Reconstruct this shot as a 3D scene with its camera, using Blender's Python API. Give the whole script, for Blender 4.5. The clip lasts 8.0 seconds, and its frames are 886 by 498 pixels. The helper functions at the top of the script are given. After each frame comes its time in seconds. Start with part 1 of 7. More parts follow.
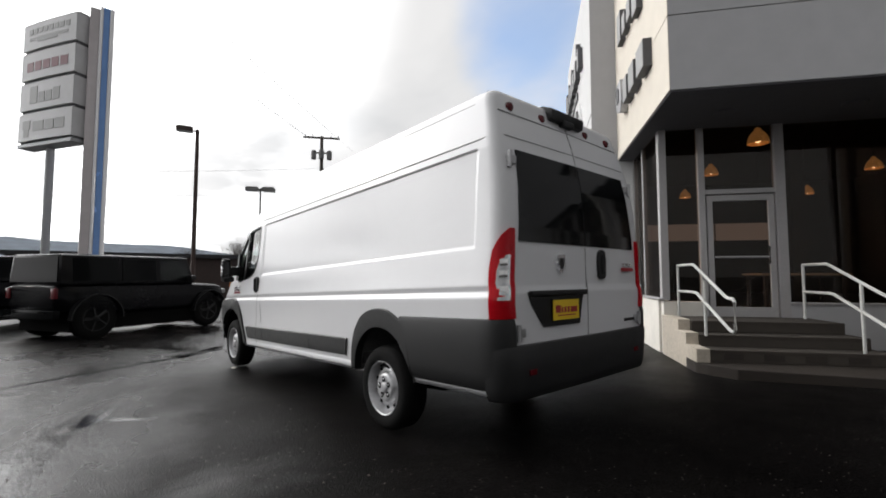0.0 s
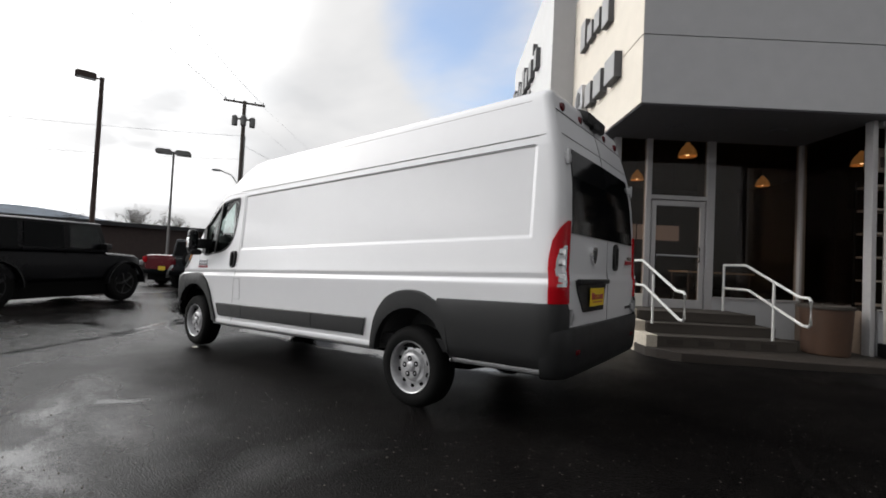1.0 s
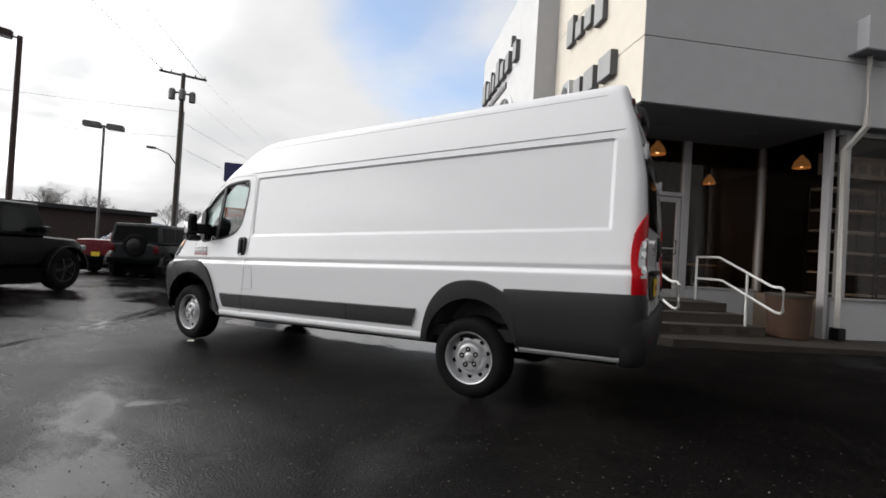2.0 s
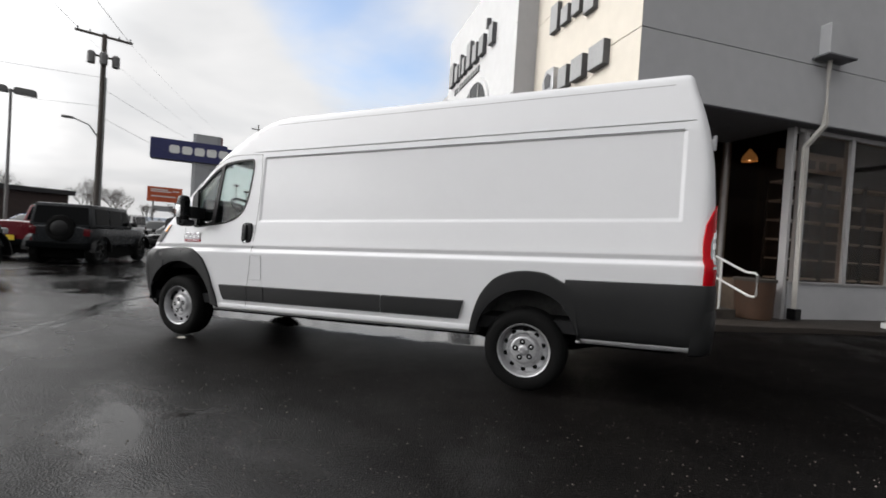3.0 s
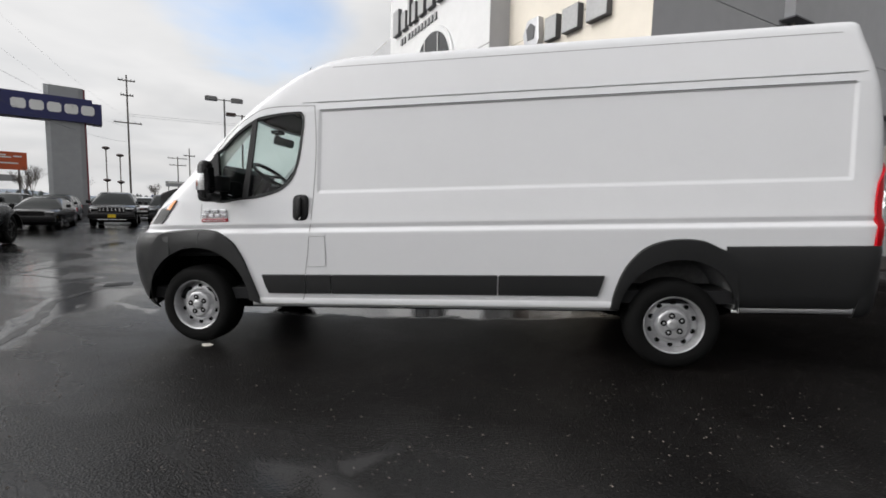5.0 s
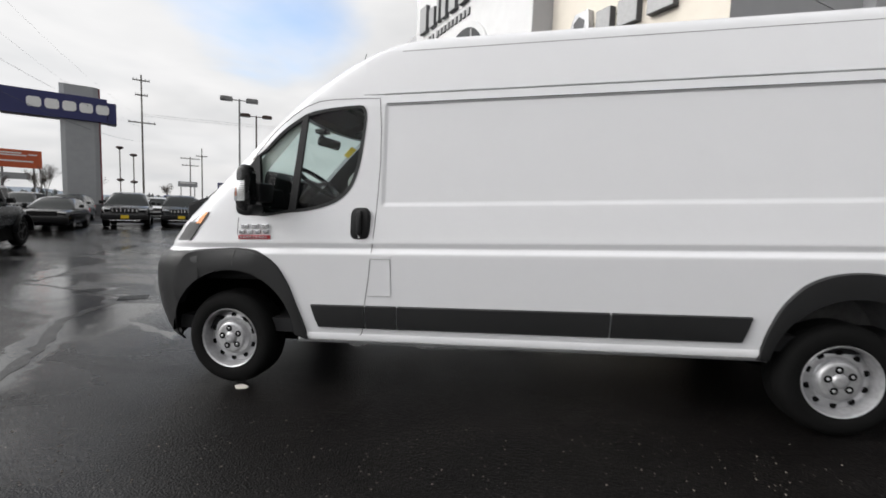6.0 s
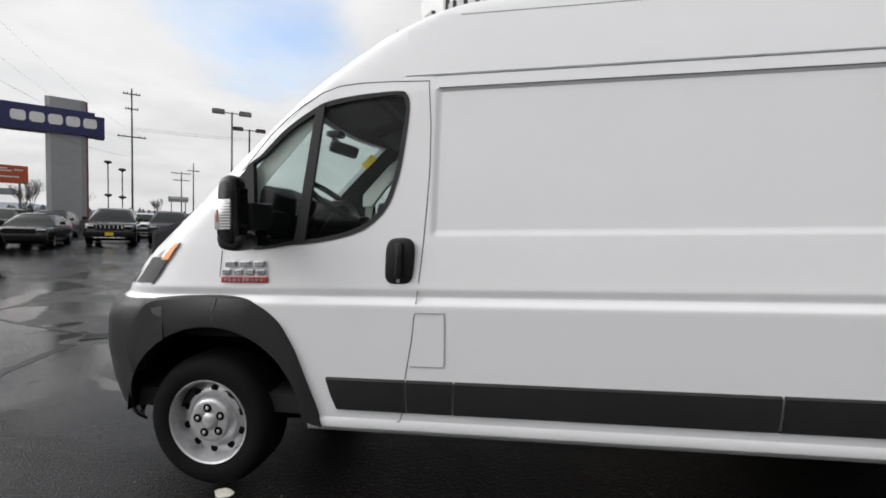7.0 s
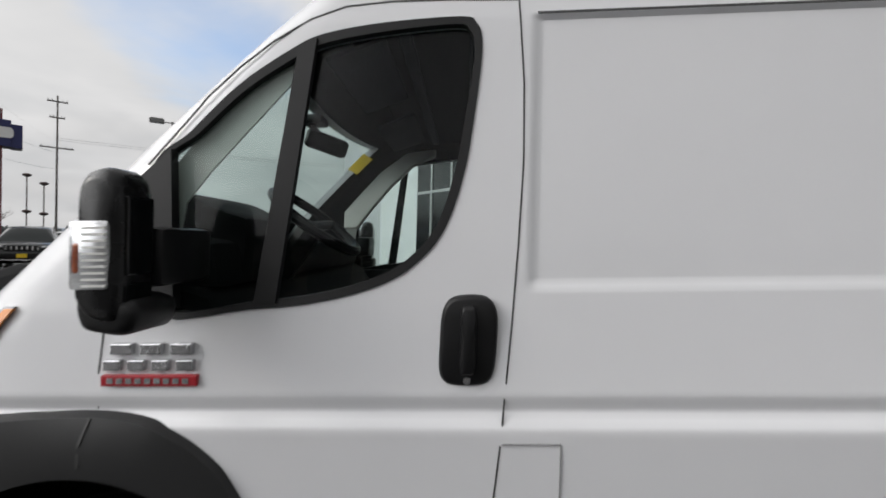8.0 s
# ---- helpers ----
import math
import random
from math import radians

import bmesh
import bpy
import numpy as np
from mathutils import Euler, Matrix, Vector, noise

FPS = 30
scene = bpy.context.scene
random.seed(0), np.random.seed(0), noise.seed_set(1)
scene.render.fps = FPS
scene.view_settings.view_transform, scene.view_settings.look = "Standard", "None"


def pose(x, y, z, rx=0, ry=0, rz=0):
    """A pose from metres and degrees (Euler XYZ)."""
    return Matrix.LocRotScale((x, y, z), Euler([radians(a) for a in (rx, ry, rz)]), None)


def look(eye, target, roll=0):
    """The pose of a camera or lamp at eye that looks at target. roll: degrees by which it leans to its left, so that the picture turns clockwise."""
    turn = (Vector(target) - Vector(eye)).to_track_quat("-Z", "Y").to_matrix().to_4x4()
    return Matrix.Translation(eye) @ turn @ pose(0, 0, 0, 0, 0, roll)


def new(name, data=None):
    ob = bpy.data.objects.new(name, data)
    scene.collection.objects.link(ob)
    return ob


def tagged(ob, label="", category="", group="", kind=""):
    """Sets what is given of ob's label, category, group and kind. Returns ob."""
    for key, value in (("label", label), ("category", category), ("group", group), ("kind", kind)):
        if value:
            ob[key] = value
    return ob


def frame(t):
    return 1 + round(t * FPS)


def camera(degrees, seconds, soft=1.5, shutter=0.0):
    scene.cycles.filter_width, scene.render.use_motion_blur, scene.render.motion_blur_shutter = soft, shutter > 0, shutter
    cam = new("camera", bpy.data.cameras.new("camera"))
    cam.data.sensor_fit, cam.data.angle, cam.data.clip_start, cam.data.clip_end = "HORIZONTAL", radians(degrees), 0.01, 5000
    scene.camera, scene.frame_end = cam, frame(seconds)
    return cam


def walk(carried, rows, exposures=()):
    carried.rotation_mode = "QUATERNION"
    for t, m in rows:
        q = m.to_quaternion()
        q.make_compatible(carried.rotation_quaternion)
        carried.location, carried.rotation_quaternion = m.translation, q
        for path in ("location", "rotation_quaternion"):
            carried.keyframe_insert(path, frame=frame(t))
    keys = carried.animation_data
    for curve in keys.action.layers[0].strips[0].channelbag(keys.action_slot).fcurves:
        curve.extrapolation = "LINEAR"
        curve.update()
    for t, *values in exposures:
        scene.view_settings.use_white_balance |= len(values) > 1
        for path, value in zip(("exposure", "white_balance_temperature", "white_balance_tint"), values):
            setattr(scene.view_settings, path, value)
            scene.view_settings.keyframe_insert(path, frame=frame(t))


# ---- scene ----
cam = camera(90.0, 8.0, soft=1.7, shutter=0.2)
PATH = [
    (0, (7.219, -2.079, 1.299), (5.726, -0.754, 1.423), -0.0),
    (0.3, (7.003, -2.318, 1.298), (5.523, -0.974, 1.34), 1.5),
    (0.5, (6.883, -2.482, 1.293), (5.458, -1.082, 1.392), 1.6),
    (0.7, (6.766, -2.65, 1.26), (5.414, -1.177, 1.313), 1.9),
    (1, (6.56, -2.863, 1.277), (5.352, -1.27, 1.338), 2.8),
    (1.2, (6.397, -3.006, 1.27), (5.22, -1.391, 1.363), 1.4),
    (1.5, (6.125, -3.153, 1.258), (5.02, -1.488, 1.341), 3.6),
    (1.7, (5.945, -3.254, 1.246), (4.899, -1.55, 1.301), 3.4),
    (2.8, (4.894, -3.6, 1.23), (4.077, -1.775, 1.212), 4.4),
    (3, (4.704, -3.629, 1.228), (3.978, -1.765, 1.194), 3.6),
    (3.2, (4.498, -3.661, 1.241), (3.888, -1.758, 1.164), 4.2),
    (3.5, (4.188, -3.668, 1.223), (3.636, -1.747, 1.147), 3.2),
    (3.7, (3.983, -3.663, 1.241), (3.494, -1.726, 1.14), 4.9),
    (4, (3.705, -3.656, 1.228), (3.297, -1.699, 1.162), 4.8),
    (4.2, (3.493, -3.663, 1.227), (3.202, -1.689, 1.103), 3.8),
    (4.5, (3.231, -3.635, 1.231), (3.026, -1.654, 1.041), 4.4),
    (4.7, (3.029, -3.59, 1.219), (2.773, -1.615, 1.031), 2.7),
    (5.8, (2.184, -3.042, 1.289), (1.883, -1.075, 1.083), 0.4),
    (6, (2.067, -2.868, 1.308), (1.746, -0.902, 1.129), 2.1),
    (6.2, (1.963, -2.695, 1.332), (1.629, -0.735, 1.114), 2.6),
    (6.5, (1.787, -2.446, 1.361), (1.435, -0.481, 1.2565), -1.2),
    (6.8, (1.624, -2.191, 1.369), (1.32, -0.217, 1.27), 0.6),
    (7, (1.519, -1.992, 1.372), (1.225, -0.017, 1.257), 1.9),
    (7.2, (1.422, -1.802, 1.401), (1.091, 0.166, 1.276), 2.4),
    (7.5, (1.248, -1.529, 1.39), (0.922, 0.443, 1.331), 1.2),
    (7.8, (1.081, -1.234, 1.432), (0.888, 0.755, 1.343), 1.1),
    (8, (0.996, -1.035, 1.425), (0.904, 0.963, 1.392), 1.6),
]
EXPOSURES = [(0, -0.65, 6500, 10.3), (3, -0.55, 6500, 10.3), (4.5, -0.63, 6500, 10.3), (6, -0.47, 6500, 10.3), (7, -0.51, 6500, 10.3), (8, -0.79, 6500, 10.3)]
walk(cam, [(t, look(eye, target, roll)) for t, eye, target, roll in PATH], EXPOSURES)

# ---- world, sun, exposure ----
SUN_AZ, SUN_EL = 112.0, 26.0          # degrees from +Y towards -X, and height


def build_world():
    w = bpy.data.worlds.new("sky")
    scene.world = w
    w.use_nodes = True
    nt = w.node_tree
    nt.nodes.clear()
    N, L = nt.nodes.new, nt.links.new
    out, bg = N("ShaderNodeOutputWorld"), N("ShaderNodeBackground")
    sky = N("ShaderNodeTexSky")
    sky.sky_type, sky.sun_disc = "NISHITA", False
    sky.sun_elevation, sky.sun_rotation = radians(SUN_EL), radians(-SUN_AZ)
    sky.air_density, sky.dust_density, sky.ozone_density = 1.0, 0.6, 2.0
    co, sep = N("ShaderNodeTexCoord"), N("ShaderNodeSeparateXYZ")
    L(co.outputs["Generated"], sep.inputs[0])

    def math_(op, a, b=None, clamp=False):
        m = N("ShaderNodeMath")
        m.operation, m.use_clamp = op, clamp
        for i, v in enumerate((a, b)):
            if v is None:
                continue
            if isinstance(v, (int, float)):
                m.inputs[i].default_value = v
            else:
                L(v, m.inputs[i])
        return m.outputs[0]

    def noise_(vec, scale, detail, rough, dist=0.0):
        n = N("ShaderNodeTexNoise")
        n.inputs["Scale"].default_value, n.inputs["Detail"].default_value = scale, detail
        n.inputs["Roughness"].default_value, n.inputs["Distortion"].default_value = rough, dist
        L(vec, n.inputs["Vector"])
        return n.outputs["Fac"]

    # a cloud deck seen in perspective: the direction divided by its height
    up = math_("ADD", math_("MAXIMUM", sep.outputs[2], 0.0), 0.16)
    comb = N("ShaderNodeCombineXYZ")
    L(math_("DIVIDE", sep.outputs[0], up), comb.inputs[0])
    L(math_("DIVIDE", sep.outputs[1], up), comb.inputs[1])
    comb.inputs[2].default_value = 3.7
    n1 = noise_(comb.outputs[0], 0.9, 6.0, 0.5, 0.25)
    n2 = noise_(comb.outputs[0], 1.7, 4.0, 0.5, 0.2)
    # thinner cloud towards one side of the sky
    gap = N("ShaderNodeVectorMath")
    gap.operation = "DOT_PRODUCT"
    L(co.outputs["Generated"], gap.inputs[0])
    gap.inputs[1].default_value = Vector((-0.45, 0.74, 0.50)).normalized()
    thin = N("ShaderNodeMapRange")
    thin.interpolation_type = "SMOOTHSTEP"
    for i, v in ((1, 0.93), (2, 0.995), (3, 0.42), (4, -0.10)):
        thin.inputs[i].default_value = v
    L(gap.outputs["Value"], thin.inputs[0])
    cover = N("ShaderNodeMapRange")
    cover.interpolation_type = "SMOOTHSTEP"
    for i, v in ((1, 0.36), (2, 0.66), (3, 0.22), (4, 1.0)):
        cover.inputs[i].default_value = v
    L(math_("ADD", n1, thin.outputs[0]), cover.inputs[0])
    tone = N("ShaderNodeValToRGB")
    e = tone.color_ramp.elements
    e[0].position, e[0].color = 0.34, (11.3, 11.4, 11.5, 1)
    e[1].position, e[1].color = 0.62, (13.3, 13.25, 13.2, 1)
    L(n2, tone.inputs[0])
    mix = N("ShaderNodeMix")
    mix.data_type = "RGBA"
    L(cover.outputs[0], mix.inputs[0])
    gain = N("ShaderNodeVectorMath")
    gain.operation = "SCALE"
    gain.inputs["Scale"].default_value = 4.0
    L(sky.outputs[0], gain.inputs[0])
    L(gain.outputs[0], mix.inputs[6])
    # the cloud glows where the sun stands behind it
    glow = N("ShaderNodeVectorMath")
    glow.operation = "DOT_PRODUCT"
    L(co.outputs["Generated"], glow.inputs[0])
    glow.inputs[1].default_value = Vector((-math.sin(radians(SUN_AZ)) * math.cos(radians(SUN_EL)), math.cos(radians(SUN_AZ)) * math.cos(radians(SUN_EL)), math.sin(radians(SUN_EL))))
    near = N("ShaderNodeMapRange")
    near.interpolation_type = "SMOOTHSTEP"
    for i, v in ((1, 0.60), (2, 1.0), (3, 0.0), (4, 3.9)):
        near.inputs[i].default_value = v
    L(glow.outputs["Value"], near.inputs[0])
    away = N("ShaderNodeMapRange")
    away.interpolation_type = "SMOOTHSTEP"
    for i, v in ((1, -0.45), (2, 0.25), (3, 0.38), (4, 1.0)):
        away.inputs[i].default_value = v
    L(glow.outputs["Value"], away.inputs[0])
    # a darker bank of cloud low over the horizon
    bank = N("ShaderNodeMapRange")
    bank.interpolation_type = "SMOOTHSTEP"
    for i, v in ((1, 0.30), (2, 0.58), (3, 0.84), (4, 1.0)):
        bank.inputs[i].default_value = v
    L(math_("ADD", math_("MULTIPLY", sep.outputs[2], 1.3), math_("MULTIPLY", n1, 0.6)), bank.inputs[0])
    lit = N("ShaderNodeVectorMath")
    lit.operation = "SCALE"
    L(tone.outputs[0], lit.inputs[0])
    puffs = N("ShaderNodeMapRange")
    for i, v in ((1, 0.36), (2, 0.62), (3, 0.15), (4, 1.5)):
        puffs.inputs[i].default_value = v
    L(n1, puffs.inputs[0])
    L(math_("MULTIPLY", math_("ADD", math_("MULTIPLY", near.outputs[0], puffs.outputs[0]), away.outputs[0]), bank.outputs[0]), lit.inputs["Scale"])
    L(lit.outputs[0], mix.inputs[7])
    L(mix.outputs[2], bg.inputs[0])
    bg.inputs[1].default_value = SKY_STRENGTH
    L(bg.outputs[0], out.inputs[0])


SKY_STRENGTH = 0.10
build_world()
sun = new("sun", bpy.data.lights.new("sun", "SUN"))
sun.data.energy, sun.data.angle, sun.data.color = 1.0, radians(12), (1.0, 0.95, 0.88)
_d = Vector((-math.sin(radians(SUN_AZ)) * math.cos(radians(SUN_EL)), math.cos(radians(SUN_AZ)) * math.cos(radians(SUN_EL)), math.sin(radians(SUN_EL))))
sun.matrix_world = look(_d * 60, (0, 0, 0))


# ---- materials ----
def mat(name, col, rough=0.5, metal=0.0, var=0.12, scale=6.0, bump=0.0, bscale=80.0, rvar=0.08, coat=0.0, ior=1.5, spots=0.0, emit=None, power=0.0, stretch=(1, 1, 1)):
    """A surface with broad and fine variation in colour, gloss and relief."""
    m = bpy.data.materials.new(name)
    m.use_nodes = True
    nt = m.node_tree
    N, L = nt.nodes.new, nt.links.new
    b = nt.nodes["Principled BSDF"]
    co, mp = N("ShaderNodeTexCoord"), N("ShaderNodeMapping")
    mp.inputs["Scale"].default_value = stretch
    L(co.outputs["Object"], mp.inputs[0])
    big, fine = N("ShaderNodeTexNoise"), N("ShaderNodeTexNoise")
    big.inputs["Scale"].default_value, big.inputs["Detail"].default_value = scale * 0.25, 4
    fine.inputs["Scale"].default_value, fine.inputs["Detail"].default_value = scale * 3, 5
    L(mp.outputs[0], big.inputs["Vector"])
    L(mp.outputs[0], fine.inputs["Vector"])
    add = N("ShaderNodeMath")
    add.operation = "ADD"
    L(big.outputs[0], add.inputs[0])
    L(fine.outputs[0], add.inputs[1])
    val = add.outputs[0]
    ramp = N("ShaderNodeValToRGB")
    e = ramp.color_ramp.elements
    e[0].position, e[1].position = 0.36, 0.64
    half = N("ShaderNodeMath")
    half.operation, half.inputs[1].default_value = "MULTIPLY", 0.5
    L(val, half.inputs[0])
    L(half.outputs[0], ramp.inputs[0])
    e[0].color = [max(0, c * (1 - var)) for c in col] + [1]
    e[1].color = [min(1, c * (1 + var)) for c in col] + [1]
    colour = ramp.outputs[0]
    if spots:
        sp, sr, mx = N("ShaderNodeTexNoise"), N("ShaderNodeValToRGB"), N("ShaderNodeMix")
        sp.inputs["Scale"].default_value, sp.inputs["Detail"].default_value = scale * 0.6, 8
        sp.inputs["Roughness"].default_value = 0.7
        L(mp.outputs[0], sp.inputs["Vector"])
        sr.color_ramp.elements[0].position, sr.color_ramp.elements[1].position = 0.52, 0.72
        L(sp.outputs[0], sr.inputs[0])
        mx.data_type = "RGBA"
        sm = N("ShaderNodeMath")
        sm.operation, sm.inputs[1].default_value = "MULTIPLY", spots
        L(sr.outputs[0], sm.inputs[0])
        L(sm.outputs[0], mx.inputs[0])
        L(colour, mx.inputs[6])
        mx.inputs[7].default_value = [c * 0.45 for c in col] + [1]
        colour = mx.outputs[2]
    L(colour, b.inputs["Base Color"])
    rr = N("ShaderNodeMapRange")
    for i, v in ((1, 0.3), (2, 0.7), (3, max(0.02, rough - rvar)), (4, min(1, rough + rvar))):
        rr.inputs[i].default_value = v
    L(half.outputs[0], rr.inputs[0])
    L(rr.outputs[0], b.inputs["Roughness"])
    b.inputs["Metallic"].default_value, b.inputs["IOR"].default_value = metal, ior
    b.inputs["Coat Weight"].default_value, b.inputs["Coat Roughness"].default_value = coat, 0.06
    if bump:
        bn, bp = N("ShaderNodeTexNoise"), N("ShaderNodeBump")
        bn.inputs["Scale"].default_value, bn.inputs["Detail"].default_value = bscale, 4
        L(mp.outputs[0], bn.inputs["Vector"])
        L(bn.outputs[0], bp.inputs["Height"])
        bp.inputs["Strength"].default_value, bp.inputs["Distance"].default_value = bump, 0.01
        L(bp.outputs[0], b.inputs["Normal"])
    if emit:
        b.inputs["Emission Color"].default_value, b.inputs["Emission Strength"].default_value = [*emit, 1], power
    return m


def glass(name, tint=(0.8, 0.85, 0.85), see=0.8, rough=0.02, gloss=0.06, fall=4.0):
    """A thin pane: part clear, part mirror by the angle."""
    m = bpy.data.materials.new(name)
    m.use_nodes = True
    nt = m.node_tree
    nt.nodes.clear()
    N, L = nt.nodes.new, nt.links.new
    out, mix, tr, gl, fr = N("ShaderNodeOutputMaterial"), N("ShaderNodeMixShader"), N("ShaderNodeBsdfTransparent"), N("ShaderNodeBsdfGlossy"), N("ShaderNodeLayerWeight")
    tr.inputs[0].default_value = [c * see for c in tint] + [1]
    gl.inputs["Roughness"].default_value = rough
    fr.inputs[0].default_value = 0.5
    pw, ma = N("ShaderNodeMath"), N("ShaderNodeMath")
    pw.operation, pw.inputs[1].default_value = "POWER", fall
    ma.operation, ma.inputs[1].default_value, ma.inputs[2].default_value = "MULTIPLY_ADD", 0.9, gloss
    L(fr.outputs["Facing"], pw.inputs[0])
    L(pw.outputs[0], ma.inputs[0])
    L(ma.outputs[0], mix.inputs[0])
    L(tr.outputs[0], mix.inputs[1])
    L(gl.outputs[0], mix.inputs[2])
    L(mix.outputs[0], out.inputs[0])
    return m


# shallow pools on the lot: middle, length, width, turn, depth, and where the rim begins and ends (1: the nominal edge)
PUDDLES = (
    (1.9, -1.78, 2.8, 0.9, -26, 0.90, 0.2, 1.3), (2.62, -2.04, 0.95, 0.20, -42, 0.88, 0.3, 1.25), (2.08, -1.46, 0.62, 0.26, 20, 0.88, 0.3, 1.25), (1.35, -1.45, 1.3, 0.5, -20, 0.7, 0.3, 1.2),
    (0.2, -2.5, 6.8, 3.0, -30, 0.70, 0.3, 1.35), (-1.0, -2.0, 5.0, 3.6, -60, 0.68, 0.4, 1.2), (3.2, -2.3, 3.2, 1.6, -35, 0.86, 0.3, 1.3),
    (-2.62, 0.98, 4.1, 0.55, 126, 1.45, 0.7, 1.12), (-1.7, -0.25, 2.2, 0.8, 126, 0.8, 0.4, 1.2), (-1.93, -0.1, 0.7, 0.16, 110, 1.35, 0.6, 1.1),
    (-3.75, 2.35, 1.15, 0.55, 60, 1.55, 0.75, 1.1), (-5.1, 2.75, 2.4, 0.75, 150, 1.45, 0.7, 1.12), (-6.9, 4.5, 2.9, 0.5, 124, 1.55, 0.75, 1.08),
    (-7.4, 6.3, 5.0, 2.3, 125, 0.85, 0.85, 1.08), (-9.6, 8.6, 4.0, 0.6, 120, 1.35, 0.7, 1.1), (-1.95, 1.35, 1.9, 0.16, -25, 0.95, 0.6, 1.1),
    (-3.6, 1.6, 6.0, 3.6, 126, 0.86, 0.6, 1.15), (-6.5, 4.0, 17.0, 10.0, 130, 0.79, 0.6, 1.15), (-16.0, 12.0, 22.0, 15.0, 130, 0.76, 0.6, 1.15), (-4.5, 2.65, 1.5, 0.5, 60, 1.50, 0.7, 1.12), (-5.5, 3.3, 2.2, 0.9, 130, 1.40, 0.6, 1.15), (-3.9, -2.2, 4.0, 1.6, 110, 0.6, 0.4, 1.3),
    (1.25, 1.78, 5.6, 0.95, 3, 1.55, 0.75, 1.1), (-0.55, 1.5, 1.2, 0.5, 10, 1.55, 0.7, 1.1), (-10.5, 1.5, 3.6, 1.4, 100, 0.9, 0.6, 1.15))


def wet_asphalt():
    """Old dark asphalt after rain: stone grain, smooth wet films and shallow puddles."""
    m = bpy.data.materials.new("wet_asphalt")
    m.use_nodes = True
    nt = m.node_tree
    N, L = nt.nodes.new, nt.links.new
    b = nt.nodes["Principled BSDF"]
    co = N("ShaderNodeTexCoord")

    def noise_(scale, detail=4, rough=0.5, dist=0.0, stretch=None):
        n = N("ShaderNodeTexNoise")
        n.inputs["Scale"].default_value, n.inputs["Detail"].default_value = scale, detail
        n.inputs["Roughness"].default_value, n.inputs["Distortion"].default_value = rough, dist
        if stretch:
            mp = N("ShaderNodeMapping")
            mp.inputs["Scale"].default_value = stretch
            mp.inputs["Rotation"].default_value = (0, 0, radians(40))
            L(co.outputs["Object"], mp.inputs[0])
            L(mp.outputs[0], n.inputs["Vector"])
        else:
            L(co.outputs["Object"], n.inputs["Vector"])
        return n.outputs[0]

    def ramp_(v, p0, p1, c0, c1):
        r = N("ShaderNodeValToRGB")
        e = r.color_ramp.elements
        e[0].position, e[1].position = p0, p1
        e[0].color, e[1].color = [*c0, 1], [*c1, 1]
        L(v, r.inputs[0])
        return r.outputs[0]

    def range_(v, a, c, lo, hi):
        r = N("ShaderNodeMapRange")
        for i, k in ((1, a), (2, c), (3, lo), (4, hi)):
            r.inputs[i].default_value = k
        L(v, r.inputs[0])
        return r.outputs[0]

    def math2(op, a, k, c):
        n = N("ShaderNodeMath")
        n.operation, n.inputs[1].default_value = op, k
        L(a, n.inputs[0])
        L(c, n.inputs[2])
        return n.outputs[0]

    grain = N("ShaderNodeTexVoronoi")
    grain.inputs["Scale"].default_value = 95
    L(co.outputs["Object"], grain.inputs["Vector"])
    fine, broad = noise_(140, 3), noise_(0.55, 6, 0.6, 0.4)
    film = noise_(0.33, 5, 0.62, 0.8, (1.0, 0.45, 1))
    stain = noise_(1.7, 6, 0.65)
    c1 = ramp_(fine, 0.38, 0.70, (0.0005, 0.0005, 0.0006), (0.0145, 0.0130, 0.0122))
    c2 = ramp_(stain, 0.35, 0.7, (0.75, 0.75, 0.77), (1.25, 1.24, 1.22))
    mul = N("ShaderNodeMix")
    mul.data_type, mul.blend_type = "RGBA", "MULTIPLY"
    mul.inputs[0].default_value = 1
    L(c1, mul.inputs[6])
    L(c2, mul.inputs[7])
    # scattered pale grit
    grit = N("ShaderNodeTexVoronoi")
    grit.inputs["Scale"].default_value = 17
    L(co.outputs["Object"], grit.inputs["Vector"])
    gm = N("ShaderNodeMix")
    gm.data_type = "RGBA"
    L(range_(grit.outputs["Distance"], 0.05, 0.12, 0.9, 0.0), gm.inputs[0])
    L(mul.outputs[2], gm.inputs[6])
    gm.inputs[7].default_value = (0.12, 0.105, 0.095, 1)
    L(gm.outputs[2], b.inputs["Base Color"])
    # the edges of pools wander
    wob = N("ShaderNodeTexNoise")
    wob.inputs["Scale"].default_value, wob.inputs["Detail"].default_value = 2.4, 5
    L(co.outputs["Object"], wob.inputs["Vector"])
    off = N("ShaderNodeVectorMath")
    off.operation, off.inputs[1].default_value, off.inputs[2].default_value = "MULTIPLY_ADD", (0.5, 0.5, 0), (-0.25, -0.25, 0)
    L(wob.outputs["Color"], off.inputs[0])
    shifted = N("ShaderNodeVectorMath")
    L(co.outputs["Object"], shifted.inputs[0])
    L(off.outputs[0], shifted.inputs[1])
    wet = range_(film, 0.54, 0.70, 0.0, 0.55)
    for cx, cy, length, width, turn, deep, rim0, rim1 in PUDDLES:
        mp = N("ShaderNodeMapping")
        mp.vector_type = "TEXTURE"
        mp.inputs["Location"].default_value = (cx, cy, 0)
        mp.inputs["Rotation"].default_value = (0, 0, radians(turn))
        mp.inputs["Scale"].default_value = (length / 2, width / 2, 1000)
        L(shifted.outputs[0], mp.inputs[0])
        ln = N("ShaderNodeVectorMath")
        ln.operation = "LENGTH"
        L(mp.outputs[0], ln.inputs[0])
        mx = N("ShaderNodeMath")
        mx.operation = "MAXIMUM"
